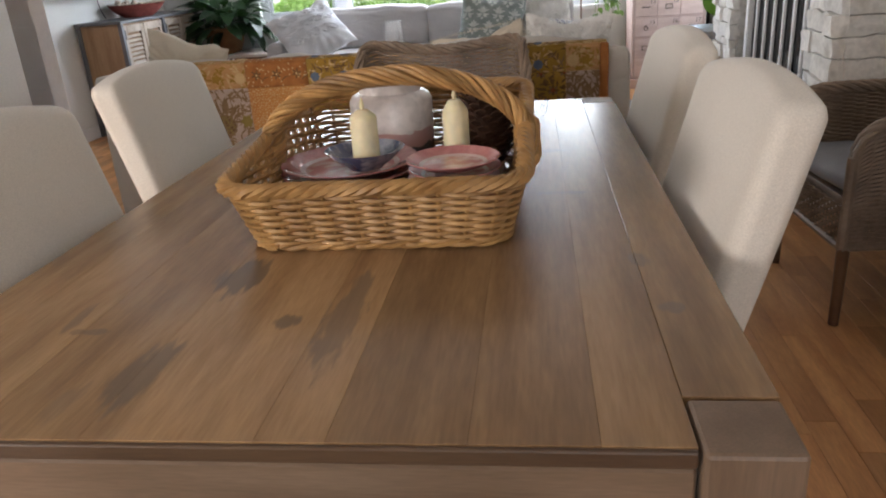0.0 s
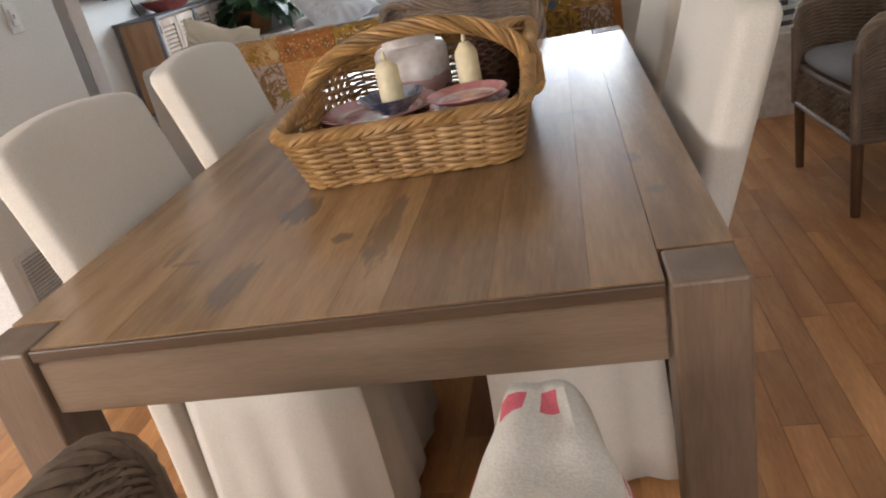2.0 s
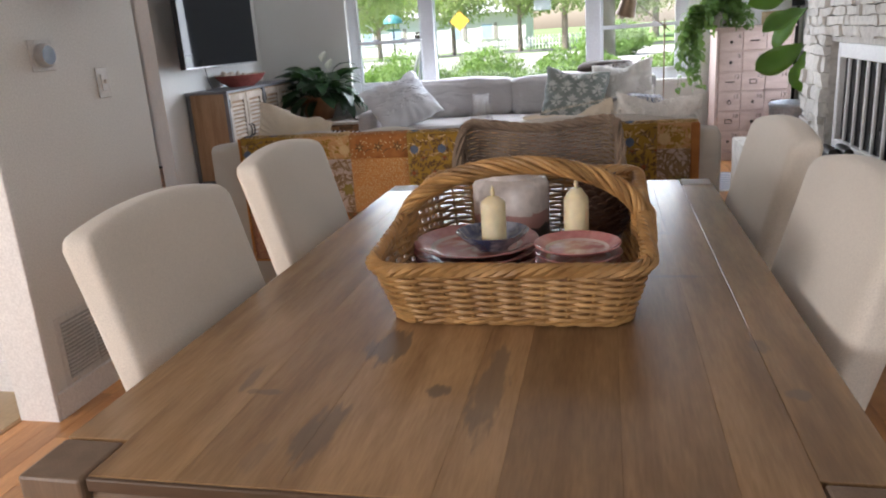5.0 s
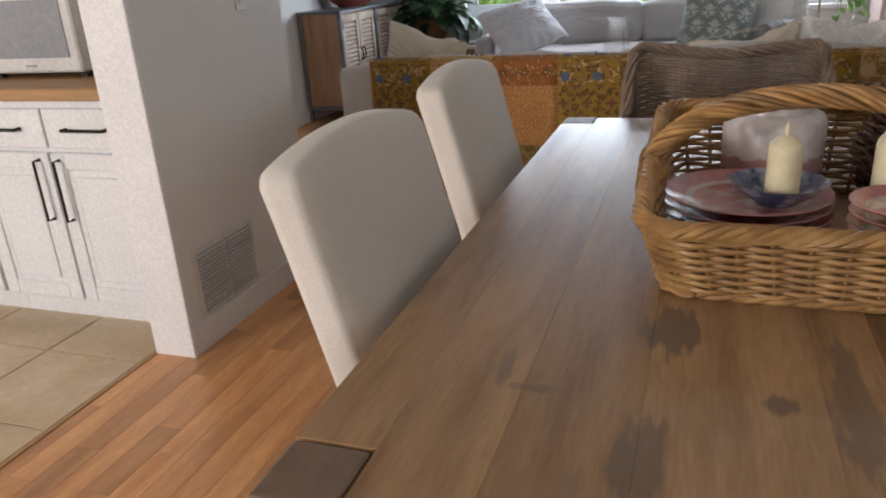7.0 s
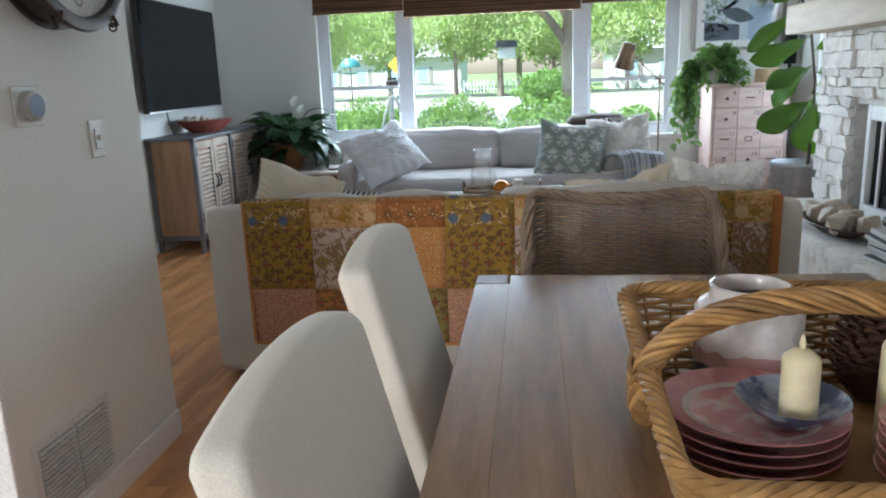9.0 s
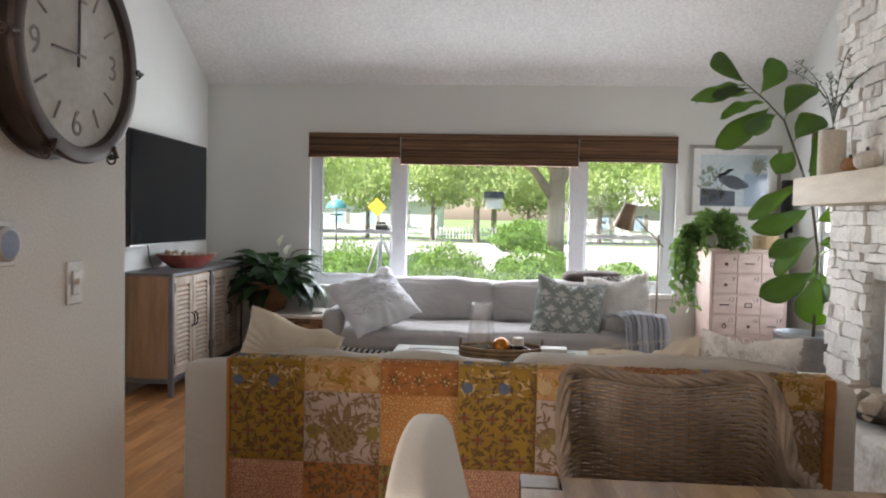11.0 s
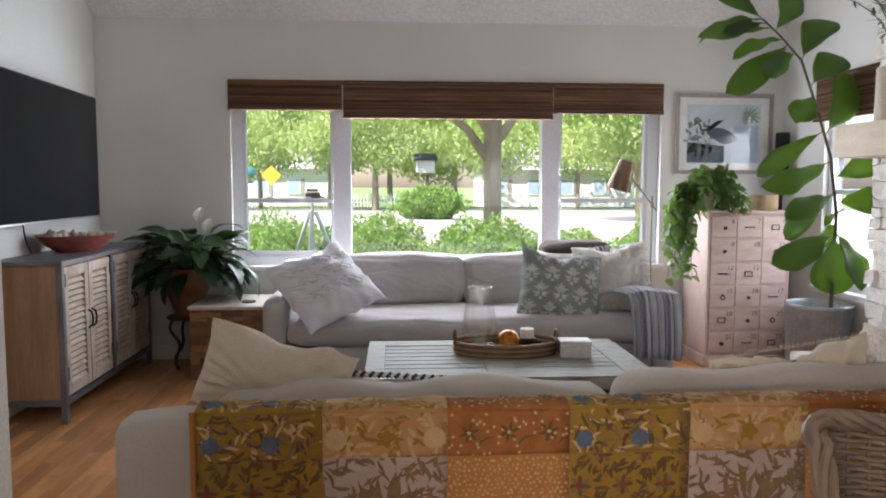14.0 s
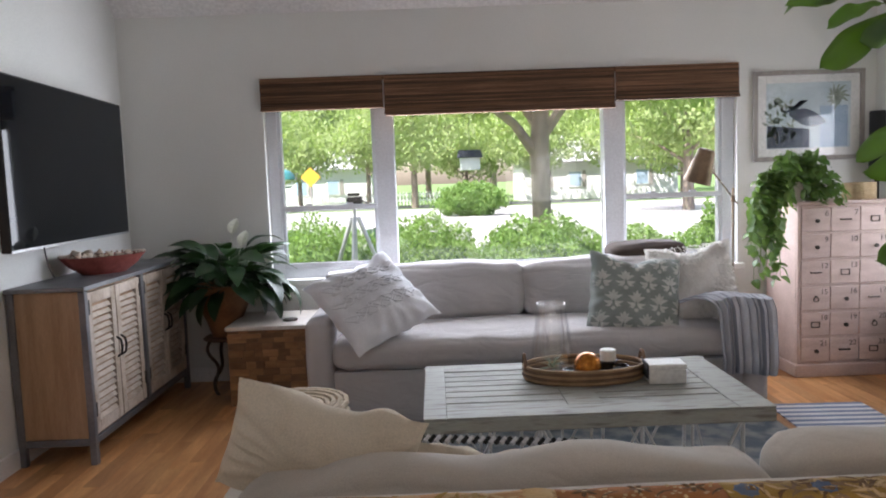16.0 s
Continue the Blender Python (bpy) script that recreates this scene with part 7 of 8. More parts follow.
for k in range(6):
    a = k * 1.047 + 0.5
    yy, zz = math.sin(a), math.cos(a)
    bm = B()
    tube(bm, [(0.085, 0.262 * yy, 0.262 * zz), (0.10, 0.29 * yy, 0.29 * zz), (0.118, 0.285 * yy, 0.285 * zz), (0.116, 0.255 * yy, 0.255 * zz)], 0.006, 6)
    tube(bm, [(0.10 + 0.012 * math.cos(t), 0.292 * yy, 0.292 * zz + 0.012 * math.sin(t)) for t in np.linspace(0, 6.283, 12, endpoint=False)], 0.003, 5, True)
    part("clamp", bm, CKM, CK)
TM = thing("thermostat", SX, 2.985, 1.283, "round white thermostat on a square plate", "thermostat")
PLAST = mat("white_plastic", (0.70, 0.69, 0.66), 0.4, bump=0.0)
part("plate", box(B(), 0.0005, -0.06, -0.055, 0.006, 0.06, 0.055, 0.003), PLAST, TM, smooth=False)
part("dial", on_wall(lathe(B(), [(0, 0.006), (0.042, 0.006), (0.042, 0.028), (0.034, 0.034), (0, 0.034)], 32)), mat("brushed_ring", (0.55, 0.55, 0.55), 0.3, metal=0.5), TM)
part("display", on_wall(lathe(B(), [(0.033, 0.0345), (0, 0.0355)], 28)), mat("display_blue", (0.20, 0.25, 0.36), 0.15), TM)
SW = thing("light_switch", SX, 3.292, 1.167, "white wall plate with one toggle switch", "light switch")
part("plate", box(B(), 0.0005, -0.038, -0.06, 0.006, 0.038, 0.06, 0.003), PLAST, SW, smooth=False)
part("rocker", box(B(), 0.0062, -0.017, -0.033, 0.010, 0.017, 0.033, 0.002), PLAST, SW, smooth=False)
part("toggle", box(B(), 0.010, -0.006, -0.004, 0.022, 0.006, 0.012, 0.002), PLAST, SW, smooth=False)
VENTB = mat("vent_backing", (0.42, 0.41, 0.39), 0.7, bump=0.0)
VT = thing("wall_vent", SX, 2.955, 0.23, "white louvred return air grille low on the wall", "vent")
part("plate", box(B(), 0.0005, -0.19, -0.135, 0.004, 0.19, 0.135, 0.002), PLAST, VT, smooth=False)
for s in range(2):
    part("backing", box(B(), 0.0042, -0.165 + s * 0.17, -0.11, 0.0052, -0.005 + s * 0.17, 0.11), VENTB, VT, smooth=False)
    for k in range(15):
        bm = box(B(), 0.0055, -0.165 + s * 0.17, -0.108 + k * 0.0147, 0.0135, -0.005 + s * 0.17, -0.108 + k * 0.0147 + 0.005)
        part("slat", bm, PLAST, VT, smooth=False)

# ---- kitchen cabinets ----
KW = mat("cabinet_white", (0.76, 0.76, 0.76), 0.3, (0.73, 0.73, 0.73), 3, 90, 0.02, coat=0.2)
BUTCH = mat("butcher_block", (0.42, 0.24, 0.10), 0.4, (0.33, 0.18, 0.07), 4, 50, 0.06, stretch=(1, 8, 8))
for k in range(3):
    x1 = -1.66 - k * 0.78
    cb = thing("base_cabinet", x1 - 0.39, 3.10, 0, "white raised panel base cabinet with dark bar pulls", "cabinet", group="kitchen base cabinets")
    part("carcass", box(B(), -0.39, -0.275, 0.10, 0.389, 0.32, 0.868, 0.002), KW, cb, smooth=False)
    part("toe_kick", box(B(), -0.39, -0.22, -0.002, 0.389, 0.32, 0.099), KW, cb, smooth=False)
    for s in range(2):
        a = -0.38 + s * 0.385
        d = part("drawer", box(B(), a, -0.295, 0.70, a + 0.375, -0.2755, 0.84, 0.006, 2), KW, cb, smooth=False)
        bm = B()
        tube(bm, [(a + 0.10, -0.2955, 0.77), (a + 0.10, -0.325, 0.77), (a + 0.275, -0.325, 0.77), (a + 0.275, -0.2955, 0.77)], 0.006, 4)
        part("handle", bm, BLACK, d)
        d = part("door", box(B(), a, -0.295, 0.115, a + 0.375, -0.2755, 0.685, 0.005, 2), KW, cb, smooth=False)
        for p0, p1, q0, q1 in ((0, 0.06, 0, 0.57), (0.315, 0.375, 0, 0.57), (0.0602, 0.3148, 0, 0.06), (0.0602, 0.3148, 0.51, 0.57)):
            part("stile", box(B(), a + p0, -0.302, 0.115 + q0, a + p1, -0.2952, 0.115 + q1, 0.003), KW, d, smooth=False)
        part("panel", box(B(), a + 0.085, -0.301, 0.20, a + 0.29, -0.2952, 0.60, 0.005), KW, d, smooth=False)
        xh = a + (0.335 if s == 0 else 0.04)
        bm = B()
        tube(bm, [(xh, -0.3025, 0.44), (xh, -0.332, 0.44), (xh, -0.332, 0.66), (xh, -0.3025, 0.66)], 0.0065, 4)
        part("handle", bm, BLACK, d)
solid("countertop", box(B(), -4.0, 2.785, 0.869, -1.645, 3.425, 0.91, 0.004), BUTCH, "butcher block kitchen countertop", "countertop", kind="thing")
MW = thing("microwave_oven", -2.28, 3.20, 0.911, "white countertop microwave oven with a dark door", "microwave")
part("case", box(B(), -0.26, -0.17, 0.02, 0.24, 0.17, 0.31, 0.008), PLAST, MW, smooth=False)
part("door_window", box(B(), -0.22, -0.174, 0.075, 0.20, -0.1705, 0.28, 0.002), mat("oven_glass", (0.30, 0.31, 0.33), 0.2), MW, smooth=False)
part("badge", box(B(), -0.02, -0.1725, 0.043, 0.03, -0.1705, 0.049), GREYF, MW, smooth=False)
for x in (-0.22, 0.2):
    part("foot", box(B(), x, -0.14, 0, x + 0.03, -0.11, 0.0195), BLACK, MW)
BBX = thing("bread_box", -2.75, 3.22, 0.911, "brown wooden bread box on the counter", "box")
part("box_body", box(B(), -0.17, -0.12, 0, 0.17, 0.12, 0.20, 0.015, 2), BUTCH, BBX)

# ---- foyer door ----
DR = thing("door_1", -4.55, NORTH + 0.05, 0, "white entry door with a dark knob and deadbolt", "door", kind="structure")
part("slab", box(B(), -0.44, 0.0, 0.02, 0.44, 0.045, 2.03, 0.003), TRIM, DR, smooth=False)
for x in (-0.38, 0.04):
    for z0, z1 in ((0.2, 0.85), (1.05, 1.85)):
        part("panel", box(B(), x, -0.008, z0, x + 0.34, -0.0005, z1, 0.006), TRIM, DR, smooth=False)
for z, r in ((0.98, 0.028), (1.12, 0.024)):
    bm = lathe(B(), [(0, 0), (r, 0), (r, 0.02), (r * 0.5, 0.03), (r * 1.05, 0.05), (0, 0.065)], 18)
    bmesh.ops.rotate(bm, verts=bm.verts[:], cent=(0, 0, 0), matrix=Matrix.Rotation(radians(90), 3, "X"))
    bmesh.ops.translate(bm, verts=bm.verts[:], vec=(-0.37, -0.0005, z))
    part("knob", bm, BLACK, DR)
part("sweep", box(B(), -0.44, -0.006, 0.0, 0.44, 0.04, 0.0195), BLACK, DR)

# ---- outdoors ----
GRASS = mat("lawn", (0.13, 0.22, 0.05), 0.95, (0.09, 0.16, 0.035), 1.2, 30, 0.5)
CONC = mat("driveway_concrete", (0.35, 0.34, 0.325), 0.9, (0.29, 0.28, 0.265), 0.8, 20, 0.2)
ASPH = mat("street_asphalt", (0.16, 0.16, 0.16), 0.9, (0.12, 0.12, 0.12), 0.8, 20, 0.3)
GZ = -0.25
# dark green that carries the shade deep between the hedge leaves
HEDGEC = mat("hedge_core_shade", (0.07, 0.13, 0.035), 0.95, fine=30, bump=0.6)
solid("ground", box(B(), -400, NORTH + 0.2, GZ - 0.5, 400, 900, GZ), GRASS, "green lawn", "lawn")
solid("driveway", box(B(), -60, 15.5, GZ - 0.1, 60, 50, GZ + 0.012), CONC, "sunlit pale concrete drive", "driveway")
solid("road", box(B(), -150, 52.5, GZ - 0.1, 150, 58, GZ + 0.010), ASPH, "grey street beyond the lawn", "road")
LEAFS = mat("hedge_leaf", (0.24, 0.36, 0.12), 0.9, (0.14, 0.25, 0.07), 1.5, 20, 0.2, spec=0.1)
translucent(LEAFS, (0.20, 0.34, 0.05), 0.35)
LEAFT = mat("tree_leaf", (0.46, 0.53, 0.25), 0.9, (0.33, 0.42, 0.18), 0.8, 12, 0.2, spec=0.1)
translucent(LEAFT, (0.26, 0.40, 0.06), 0.45)
TBARK = mat("tree_bark", (0.34, 0.27, 0.21), 0.9, (0.21, 0.165, 0.13), 6, 30, 0.6, stretch=(1, 1, 0.25))


def scatter_leaves(bm, centre, radii, n, size, seed, shell=0.45):
    rf = random.Random(seed)
    vs, fs = [], []
    for k in range(n):
        while True:
            d = Vector((rf.uniform(-1, 1), rf.uniform(-1, 1), rf.uniform(-1, 1)))
            if 0.05 < d.length < 1:
                break
        q = d.normalized() * (shell + (1 - shell) * rf.random() ** 0.6) * (1 + 0.28 * noise.noise(d.normalized() * 2.3 + Vector((seed, 0, 0))))
        p = Vector(centre) + Vector((q.x * radii[0], q.y * radii[1], q.z * radii[2]))
        s = size * rf.uniform(0.6, 1.3)
        m = Euler((rf.uniform(0, 6.3), rf.uniform(0, 6.3), rf.uniform(0, 6.3))).to_matrix()
        quad = [bm.verts.new(p + m @ Vector(c) * s) for c in ((-1, 0, 0), (0, -0.45, 0.1), (1, 0, 0), (0, 0.45, 0.1))]
        bm.faces.new(quad)


for k, (x, y, w, h) in enumerate(((-3.15, 10.3, 0.80, 0.63), (-2.15, 10.2, 0.72, 0.635), (-1.05, 10.35, 0.62, 0.64), (0.06, 10.25, 0.74, 0.635), (1.15, 10.8, 0.62, 0.53), (2.1, 10.9, 0.66, 0.53), (1.86, 10.2, 0.22, 0.70))):
    hd = thing("hedge_shrub", x, y, GZ, "clipped bright green shrub in the hedge outside", "shrub", group="hedge outside the window")
    bm = B()
    scatter_leaves(bm, (0, 0, h * 0.98), (w, 0.5 if w > 0.3 else 0.22, h), 13000 if w > 0.3 else 4000, 0.024, k + 1, 0.78)
    part("foliage", bm, LEAFS, hd, smooth=False)
    # added solid filler, coloured as shaded depth, closes gaps in the leaves
    part("inner_twigs", lathe(B(), [(0, 0), (w * 0.7, 0.1), (w * 0.90, h * 0.8), (w * 0.78, h * 1.40), (w * 0.4, h * 1.72), (0, h * 1.78)], 18, sy=0.65), HEDGEC, hd)


def tree(x, y, h, tr, crown, n, leaf, seed, label, limbs=6, lean=0.0):
    t = thing("tree", x, y, GZ, label, "tree", group="trees outside")
    rf = random.Random(seed)
    bm = B()
    tube(bm, [(0, 0, -0.1), (lean * 0.3, 0, h * 0.25), (lean, 0, h * 0.5), (lean * 1.3, 0.1, h * 0.8)], [tr * 1.25, tr, tr * 0.75, tr * 0.3], 12)
    part("trunk", bm, TBARK, t)
    cb = B()
    for k in range(limbs):
        a = k * 2.4 + seed
        z0 = h * (0.26 + 0.3 * k / limbs)
        ln = crown * rf.uniform(0.6, 0.95)
        p0 = Vector((lean * z0 / h * 1.5, 0, z0))
        p1 = p0 + Vector((math.cos(a) * ln * 0.5, math.sin(a) * ln * 0.5, ln * 0.35))
        p2 = p0 + Vector((math.cos(a) * ln, math.sin(a) * ln, ln * 0.55))
        bm = B()
        tube(bm, [p0, p1, p2], [tr * 0.42, tr * 0.28, tr * 0.1], 8)
        part("limb", bm, TBARK, t)
        for q, r in ((p1, 0.5), (p2, 0.6)):
            scatter_leaves(cb, q + Vector((0, 0, 0.1)), (crown * r, crown * r, crown * 0.34), n // (limbs * 2 + 3), leaf, seed * 10 + k, 0.25)
    for k in range(3):
        scatter_leaves(cb, (rf.uniform(-0.4, 0.4) * crown, rf.uniform(-0.4, 0.4) * crown, h * 0.82), (crown * 0.75, crown * 0.75, crown * 0.45), n // (limbs * 2 + 3), leaf, seed * 30 + k, 0.25)
    part("crown", cb, LEAFT, t, smooth=False)


def shade_tree():
    """A forked trunk close to the house, with one long limb to the west and a wide airy crown."""
    t = thing("tree", 0.47, 12.7, GZ, "shade tree with a forked grey brown trunk by the hedge", "tree", group="trees outside")
    bm = B()
    tube(bm, [(0, 0, -0.1), (0.01, 0, 0.4), (0.0, 0, 1.3), (-0.01, 0, 2.05), (0.02, 0, 2.6), (0.10, 0.05, 3.6), (0.05, 0.1, 5.0)], [0.17, 0.14, 0.125, 0.13, 0.105, 0.08, 0.04], 14)
    part("trunk", bm, TBARK, t)
    cb = B()
    arms = (((-0.06, -0.02, 1.95), (-0.35, -0.1, 2.35), (-0.75, -0.2, 2.65), (-1.5, -0.4, 3.0)), ((-0.02, 0, 2.3), (-0.3, 0.2, 2.8), (-0.6, 0.5, 3.6), (-0.8, 0.8, 4.6)),
            ((0.04, 0, 2.2), (0.4, -0.1, 2.7), (0.9, -0.2, 3.0), (1.7, -0.3, 3.3)), ((0.05, 0.02, 2.7), (0.5, 0.4, 3.2), (1.0, 0.9, 3.9), (1.4, 1.3, 4.6)), ((0, 0, 2.8), (-0.5, -0.6, 3.3), (-1.0, -1.2, 3.6), (-1.6, -1.6, 3.8)))
    for k, pts in enumerate(arms):
        bm = B()
        tube(bm, pts, [0.075, 0.058, 0.045, 0.018], 8)
        part("limb", bm, TBARK, t)
        for q, r in ((pts[2], 0.75), (pts[3], 1.0)):
            scatter_leaves(cb, Vector(q) + Vector((0, 0, 0.15)), (r, r, r * 0.48), 1500, 0.055, 70 + k, 0.15)
    for k in range(9):
        a = k * 2.4
        scatter_leaves(cb, (1.9 * math.cos(a), 0.6 + 1.2 * math.sin(a), 2.95 + 0.35 * (k % 3)), (1.0, 0.9, 0.48), 1300, 0.055, 90 + k, 0.15)
    part("crown", cb, LEAFT, t, smooth=False)


shade_tree()
tree(-2.2, 52.0, 9.0, 0.20, 3.6, 9000, 0.15, 5, "leafy maple tree across the lawn")
tree(-8.6, 26.0, 7.5, 0.18, 3.2, 9000, 0.13, 7, "leafy maple tree across the lawn")
tree(10.5, 36.0, 8.0, 0.22, 3.6, 9000, 0.15, 9, "leafy maple tree across the lawn")
for k, (x, y) in enumerate(((-15, 52), (-10.5, 56), (-5.5, 55), (1.5, 57), (6.5, 55), (12, 54), (17, 56))):
    tree(x, y, 6.5 + (k % 3), 0.14, 3.0, 5200, 0.17, 60 + k, "young leafy tree beyond the drive", 7)
for k in range(12):
    tree(-34 + k * 6.5, 76 + 6 * (k % 3), 12 + 3 * (k % 2), 0.3, 5.5, 4200, 0.34, 40 + k, "far green tree behind the houses", 5)


def house(x, y, w, h, label):
    hs = thing("house", x, y, GZ, label, "house", group="houses across the street")
    SID = mat("house_siding", (0.74, 0.73, 0.71), 0.8, (0.68, 0.67, 0.65), 0.5, 6, 0.2, stretch=(1, 1, 8))
    part("wall", box(B(), -w / 2, 0, 0, w / 2, 7, h), SID, hs, smooth=False)
    bm = B()
    v = [bm.verts.new(p) for p in ((-w / 2 - 0.4, -0.5, h), (w / 2 + 0.4, -0.5, h), (w / 2 + 0.4, 7.5, h), (-w / 2 - 0.4, 7.5, h), (-w / 2 + 1.5, 3.5, h + 2.2), (w / 2 - 1.5, 3.5, h + 2.2))]
    for q in ((0, 1, 5, 4), (1, 2, 5), (2, 3, 4, 5), (3, 0, 4), (0, 3, 2, 1)):
        bm.faces.new([v[i] for i in q])
    part("roof", bm, mat("roof_shingle", (0.34, 0.34, 0.35), 0.9), hs, smooth=False)
    for k in range(int(w / 2.6)):
        xx = -w / 2 + 1.4 + k * 2.6
        wn_ = part("window", box(B(), xx - 0.55, -0.06, 0.9, xx + 0.55, -0.001, 2.2, 0.02), TRIM, hs, smooth=False)
        part("pane", box(B(), xx - 0.45, -0.068, 1.0, xx + 0.45, -0.061, 2.1), P_BLU, wn_, smooth=False)
        part("shutter", box(B(), xx + 0.58, -0.05, 0.9, xx + 0.85, -0.002, 2.2), GREYF, hs, smooth=False)


house(-13.5, 64, 15, 3.0, "white single storey house with dark shutters across the street")
house(12, 60, 12, 2.9, "pale house half hidden by trees across the street")
WP = mat("white_picket", (0.78, 0.78, 0.77), 0.6)
PFN = thing("picket_fence", -6.0, 60.0, GZ, "white picket fence along the far side of the street", "fence")
pk = link("picket", box(B(), -0.05, -0.01, 0, 0.05, 0.01, 1.0), WP, False)
pkd = pk.data
bpy.data.objects.remove(pk)
for k in range(70):
    piece("picket", pkd, PFN, pose(-9 + k * 0.26, 0, 0))
for z in (0.3, 0.75):
    part("rail", box(B(), -9.1, 0.011, z, 9.2, 0.05, z + 0.08), WP, PFN, smooth=False)
SG = thing("road_sign", -7.9, 45.0, GZ, "yellow diamond road sign on a post", "sign")
part("post", lathe(B(), [(0, 0), (0.04, 0), (0.04, 2.0), (0, 2.0)], 8), GREYF, SG)
bm = box(B(), -0.4, -0.045, -0.4, 0.4, -0.041, 0.4)
bmesh.ops.rotate(bm, verts=bm.verts[:], cent=(0, 0, 0), matrix=Matrix.Rotation(radians(45), 3, "Y"))
bmesh.ops.translate(bm, verts=bm.verts[:], vec=(0, 0, 2.2))
part("plate", bm, mat("sign_yellow", (0.75, 0.42, 0.03), 0.5), SG)
OG = thing("ornamental_grass", 0.85, 38.0, GZ, "round clump of tall ornamental grass", "grass clump")
bm = B()
scatter_leaves(bm, (0, 0, 0.75), (1.75, 1.2, 0.85), 4200, 0.10, 9, 0.55)
part("blades", bm, LEAFS, OG, smooth=False)
BH = thing("bird_house", -0.48, 12.45, GZ, "small white bird house with a dark roof hanging from a limb", "bird house")
part("wire", lathe(B(), [(0, 2.0), (0.0025, 2.0), (0.0025, 2.80), (0, 2.80)], 6), BLACK, BH)
part("house_body", box(B(), -0.125, -0.09, 1.77, 0.125, 0.09, 1.93, 0.004), WP, BH, smooth=False)
bm = B()
v = [bm.verts.new(p) for p in ((-0.165, -0.13, 1.93), (0.165, -0.13, 1.93), (0.165, 0.13, 1.93), (-0.165, 0.13, 1.93), (-0.145, 0, 2.03), (0.145, 0, 2.03))]
for q in ((0, 1, 5, 4), (1, 2, 5), (2, 3, 4, 5), (3, 0, 4), (0, 3, 2, 1)):
    bm.faces.new([v[i] for i in q])
part("roof", bm, mat("bird_house_roof", (0.05, 0.055, 0.07), 0.8), BH, smooth=False)
for x in (-0.10, 0.0, 0.10):
    part("porch_post", box(B(), x - 0.006, -0.105, 1.77, x + 0.006, -0.0925, 1.93), WP, BH, smooth=False)
TPX = thing("tripod", -1.66, 9.35, GZ, "silver camera tripod standing outside the window", "tripod")
ALU = mat("tripod_aluminium", (0.62, 0.63, 0.64), 0.35, metal=0.7)
for k in range(3):
    a = k * 2.094 + 0.5
    bm = B()
    tube(bm, [(0.03 * math.cos(a), 0.03 * math.sin(a), 1.35), (0.60 * math.cos(a), 0.60 * math.sin(a), 0)], [0.020, 0.014], 8)
    part("leg", bm, ALU, TPX)
part("column", lathe(B(), [(0, 0.9), (0.014, 0.9), (0.014, 1.45), (0, 1.45)], 10), ALU, TPX)
bm = box(B(), -0.06, -0.05, 1.45, 0.07, 0.05, 1.53, 0.01)
tube(bm, [(0.05, -0.02, 1.50), (0.22, -0.14, 1.43)], 0.009, 6)
box(bm, -0.05, -0.035, 1.535, 0.05, 0.035, 1.56, 0.005)
part("pan_head", bm, BLACK, TPX)
ADM = mat("adirondack_green", (0.16, 0.26, 0.22), 0.6, (0.12, 0.2, 0.17), 5, 40, 0.1)


def adirondack(x, y, rz):
    c = thing("adirondack_chair", x, y, GZ, "weathered green slatted garden chair on the lawn", "garden chair", rz=rz, group="garden chairs")
    for k in range(6):
        bm = box(B(), -0.27 + k * 0.09, 0.25, 0.35, -0.19 + k * 0.09, 0.27, 1.05 - 0.02 * abs(k - 2.5))
        for v in bm.verts:
            v.co.y += (v.co.z - 0.35) * 0.35
        part("back_slat", bm, ADM, c, smooth=False)
        part("seat_slat", box(B(), -0.27, -0.28 + k * 0.09, 0.37 - 0.01 * k, 0.27, -0.20 + k * 0.09, 0.39 - 0.01 * k), ADM, c, smooth=False)
    for s in (-1, 1):
        part("arm", box(B(), s * 0.33 - 0.06, -0.35, 0.55, s * 0.33 + 0.06, 0.40, 0.575), ADM, c, smooth=False)
        for yy in (-0.3, 0.32):
            part("leg", box(B(), s * 0.33 - 0.04, yy - 0.02, 0, s * 0.33 + 0.04, yy + 0.02, 0.549), ADM, c, smooth=False)


BB = thing("bird_feeder", -3.0, 13.0, GZ, "teal domed bird feeder on a dark pole", "bird feeder")
TEAL = mat("teal_enamel", (0.05, 0.22, 0.22), 0.4, (0.04, 0.17, 0.18), 5, 40, 0.05)
part("pole", lathe(B(), [(0, 0), (0.012, 0), (0.012, 1.62), (0, 1.62)], 8), BLACK, BB)
part("dish", lathe(B(), [(0, 1.62), (0.10, 1.625), (0.12, 1.65), (0.115, 1.65), (0, 1.635)], 20), TEAL, BB)
part("dome", lathe(B(), [(0.165, 1.74), (0.15, 1.80), (0.09, 1.86), (0, 1.885), (0, 1.875), (0.09, 1.85), (0.145, 1.79)], 24), TEAL, BB)
part("hanger", lathe(B(), [(0, 1.636), (0.006, 1.636), (0.006, 1.876), (0, 1.876)], 6), BLACK, BB)
adirondack(-2.75, 13.6, 160)
adirondack(-1.85, 13.9, 200)

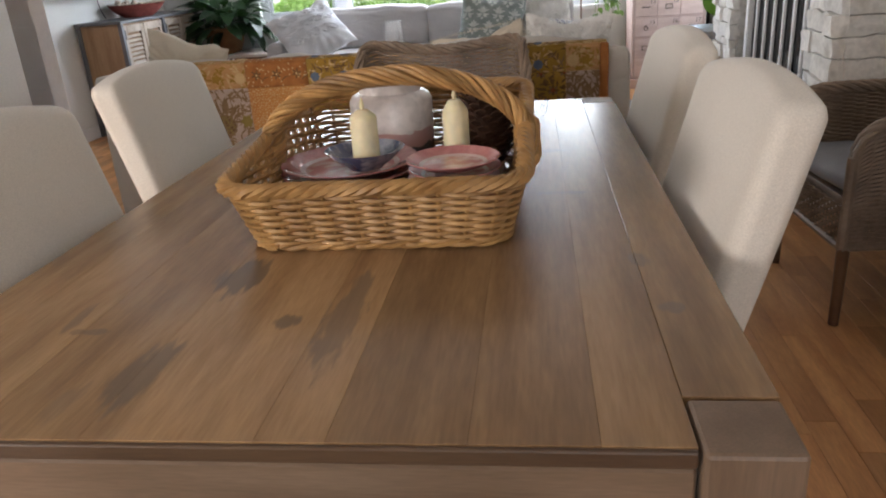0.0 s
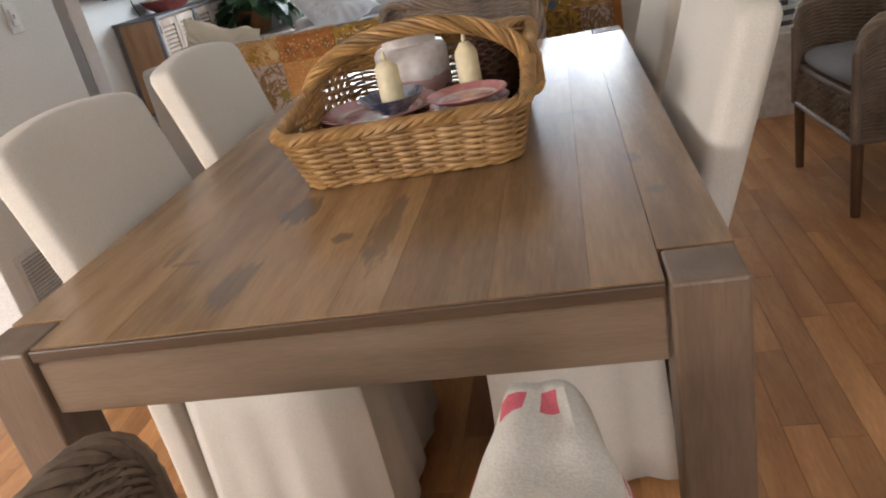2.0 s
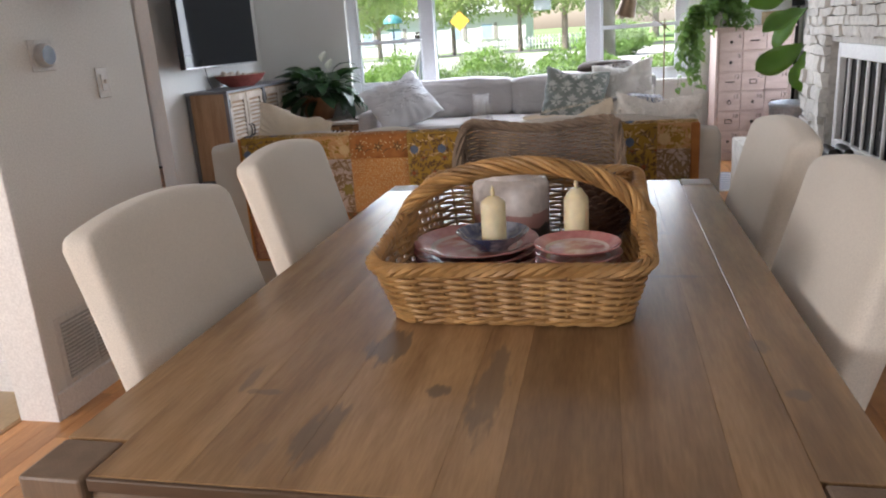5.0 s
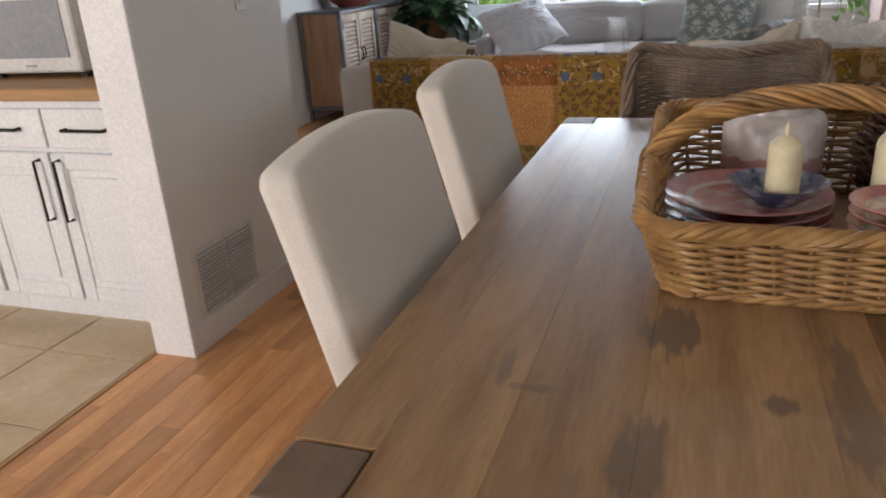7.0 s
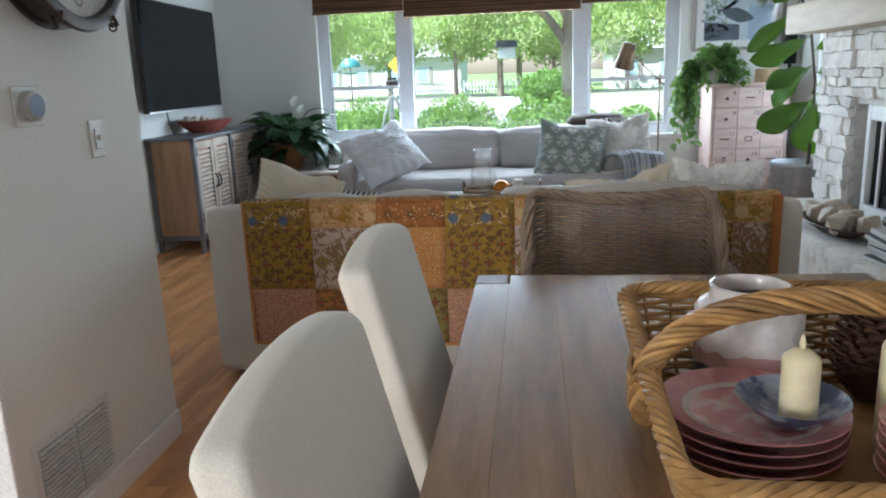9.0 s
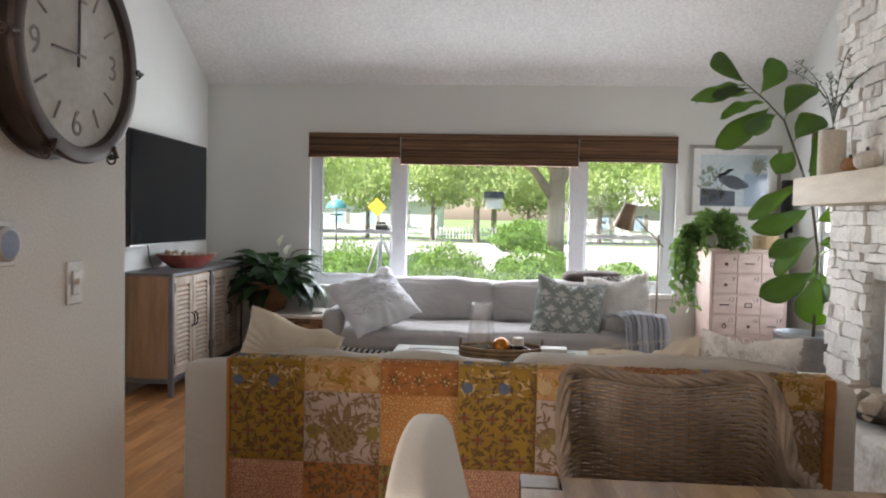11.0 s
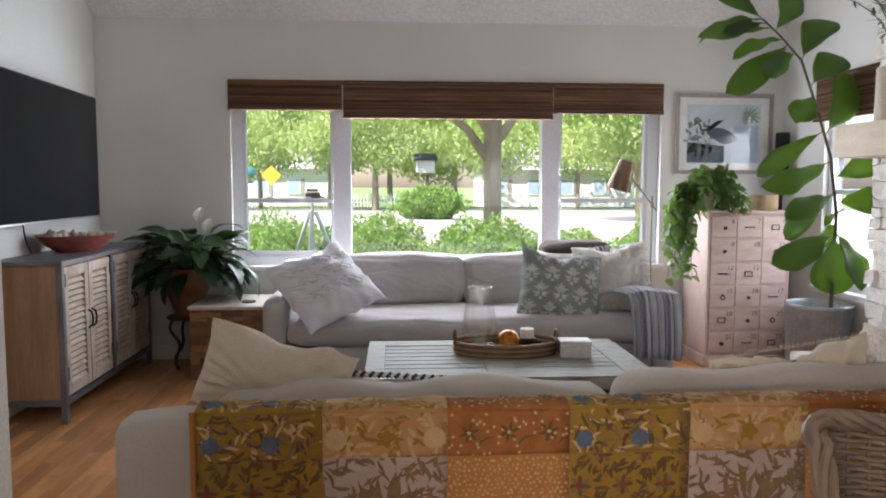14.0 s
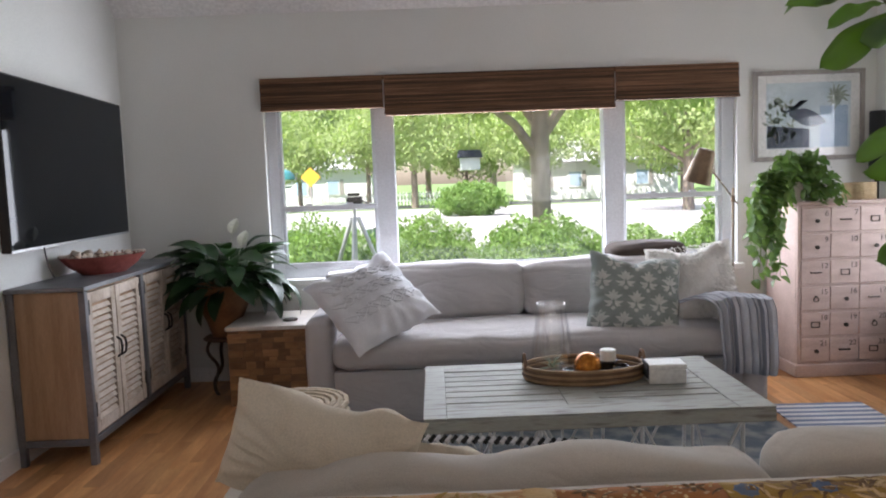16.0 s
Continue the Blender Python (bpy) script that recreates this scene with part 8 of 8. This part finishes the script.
# ---- floor boards and kitchen tiles ----
SW_, rfl = 0.0830, random.Random(77)
bm_far = B()
cache, near = {}, 0
lens = (0.30, 0.45, 0.60, 0.75, 0.90)
for i in range(int((EAST + 0.9 + 5.6) / SW_)):
    x = -5.58 + i * SW_
    y = -1.7 - rfl.random() * 0.5
    while y < NORTH + 0.0:
        ln = rfl.choice(lens)
        yc = y + ln / 2
        y1 = min(y + ln, NORTH + 0.0)
        if x + SW_ / 2 < -1.64 and y1 < 3.5:
            y += ln
            continue
        if y + ln <= NORTH and near < 300 and ((-1.62 < x < -0.25 and 1.35 < yc < 4.3) or (0.80 < x < 1.75 and 1.6 < yc < 4.2)):
            if ln not in cache:
                o = link("floor_board", box(B(), -SW_ / 2 + 0.0004, -ln / 2 + 0.0004, -0.0118, SW_ / 2 - 0.0004, ln / 2 - 0.0004, 0.0, 0.0005), FLOORW, False)
                cache[ln] = o.data
                bpy.data.objects.remove(o)
            piece("floor_board", cache[ln], FLOOR, pose(x + SW_ / 2, yc, 0))
            near += 1
        else:
            vs = [(x + 0.0004, y + 0.0004), (x + SW_ - 0.0004, y + 0.0004), (x + SW_ - 0.0004, y1 - 0.0004), (x + 0.0004, y1 - 0.0004)]
            top = [bm_far.verts.new((a, b, 0.0)) for a, b in vs]
            bot = [bm_far.verts.new((a, b, -0.0118)) for a, b in vs]
            bm_far.faces.new(top)
            for k in range(4):
                bm_far.faces.new((bot[k], bot[(k + 1) % 4], top[(k + 1) % 4], top[k]))
        y += ln
FLOORF = FLOORW.copy()
nt = FLOORF.node_tree
inf = next(nd for nd in nt.nodes if nd.bl_idname == "ShaderNodeObjectInfo")
geo = nt.nodes.new("ShaderNodeNewGeometry")
for lk in [k for k in nt.links if k.from_node == inf]:
    nt.links.new(geo.outputs["Random Per Island"], lk.to_socket)
tagged(part("floor_boards", bm_far, FLOORF, FLOOR, smooth=False), kind="stuff")
KF = solid("kitchen_floor", box(B(), -4.6, -1.2, -0.0115, -1.66, 3.43, -0.004), GROUT, "tan square tile kitchen floor", "floor")
tm = link("tile", box(B(), -0.202, -0.202, -0.0035, 0.202, 0.202, 0.003, 0.002), TILE, False)
tmd = tm.data
bpy.data.objects.remove(tm)
for i in range(7):
    for j in range(11):
        piece("tile", tmd, KF, pose(-1.868 - i * 0.41, 3.22 - j * 0.41, 0))
solid("threshold", box(B(), -1.662, -0.4, -0.0114, -1.645, 2.676, 0.004, 0.002), BUTCH, "wood strip between tile and boards", "trim")
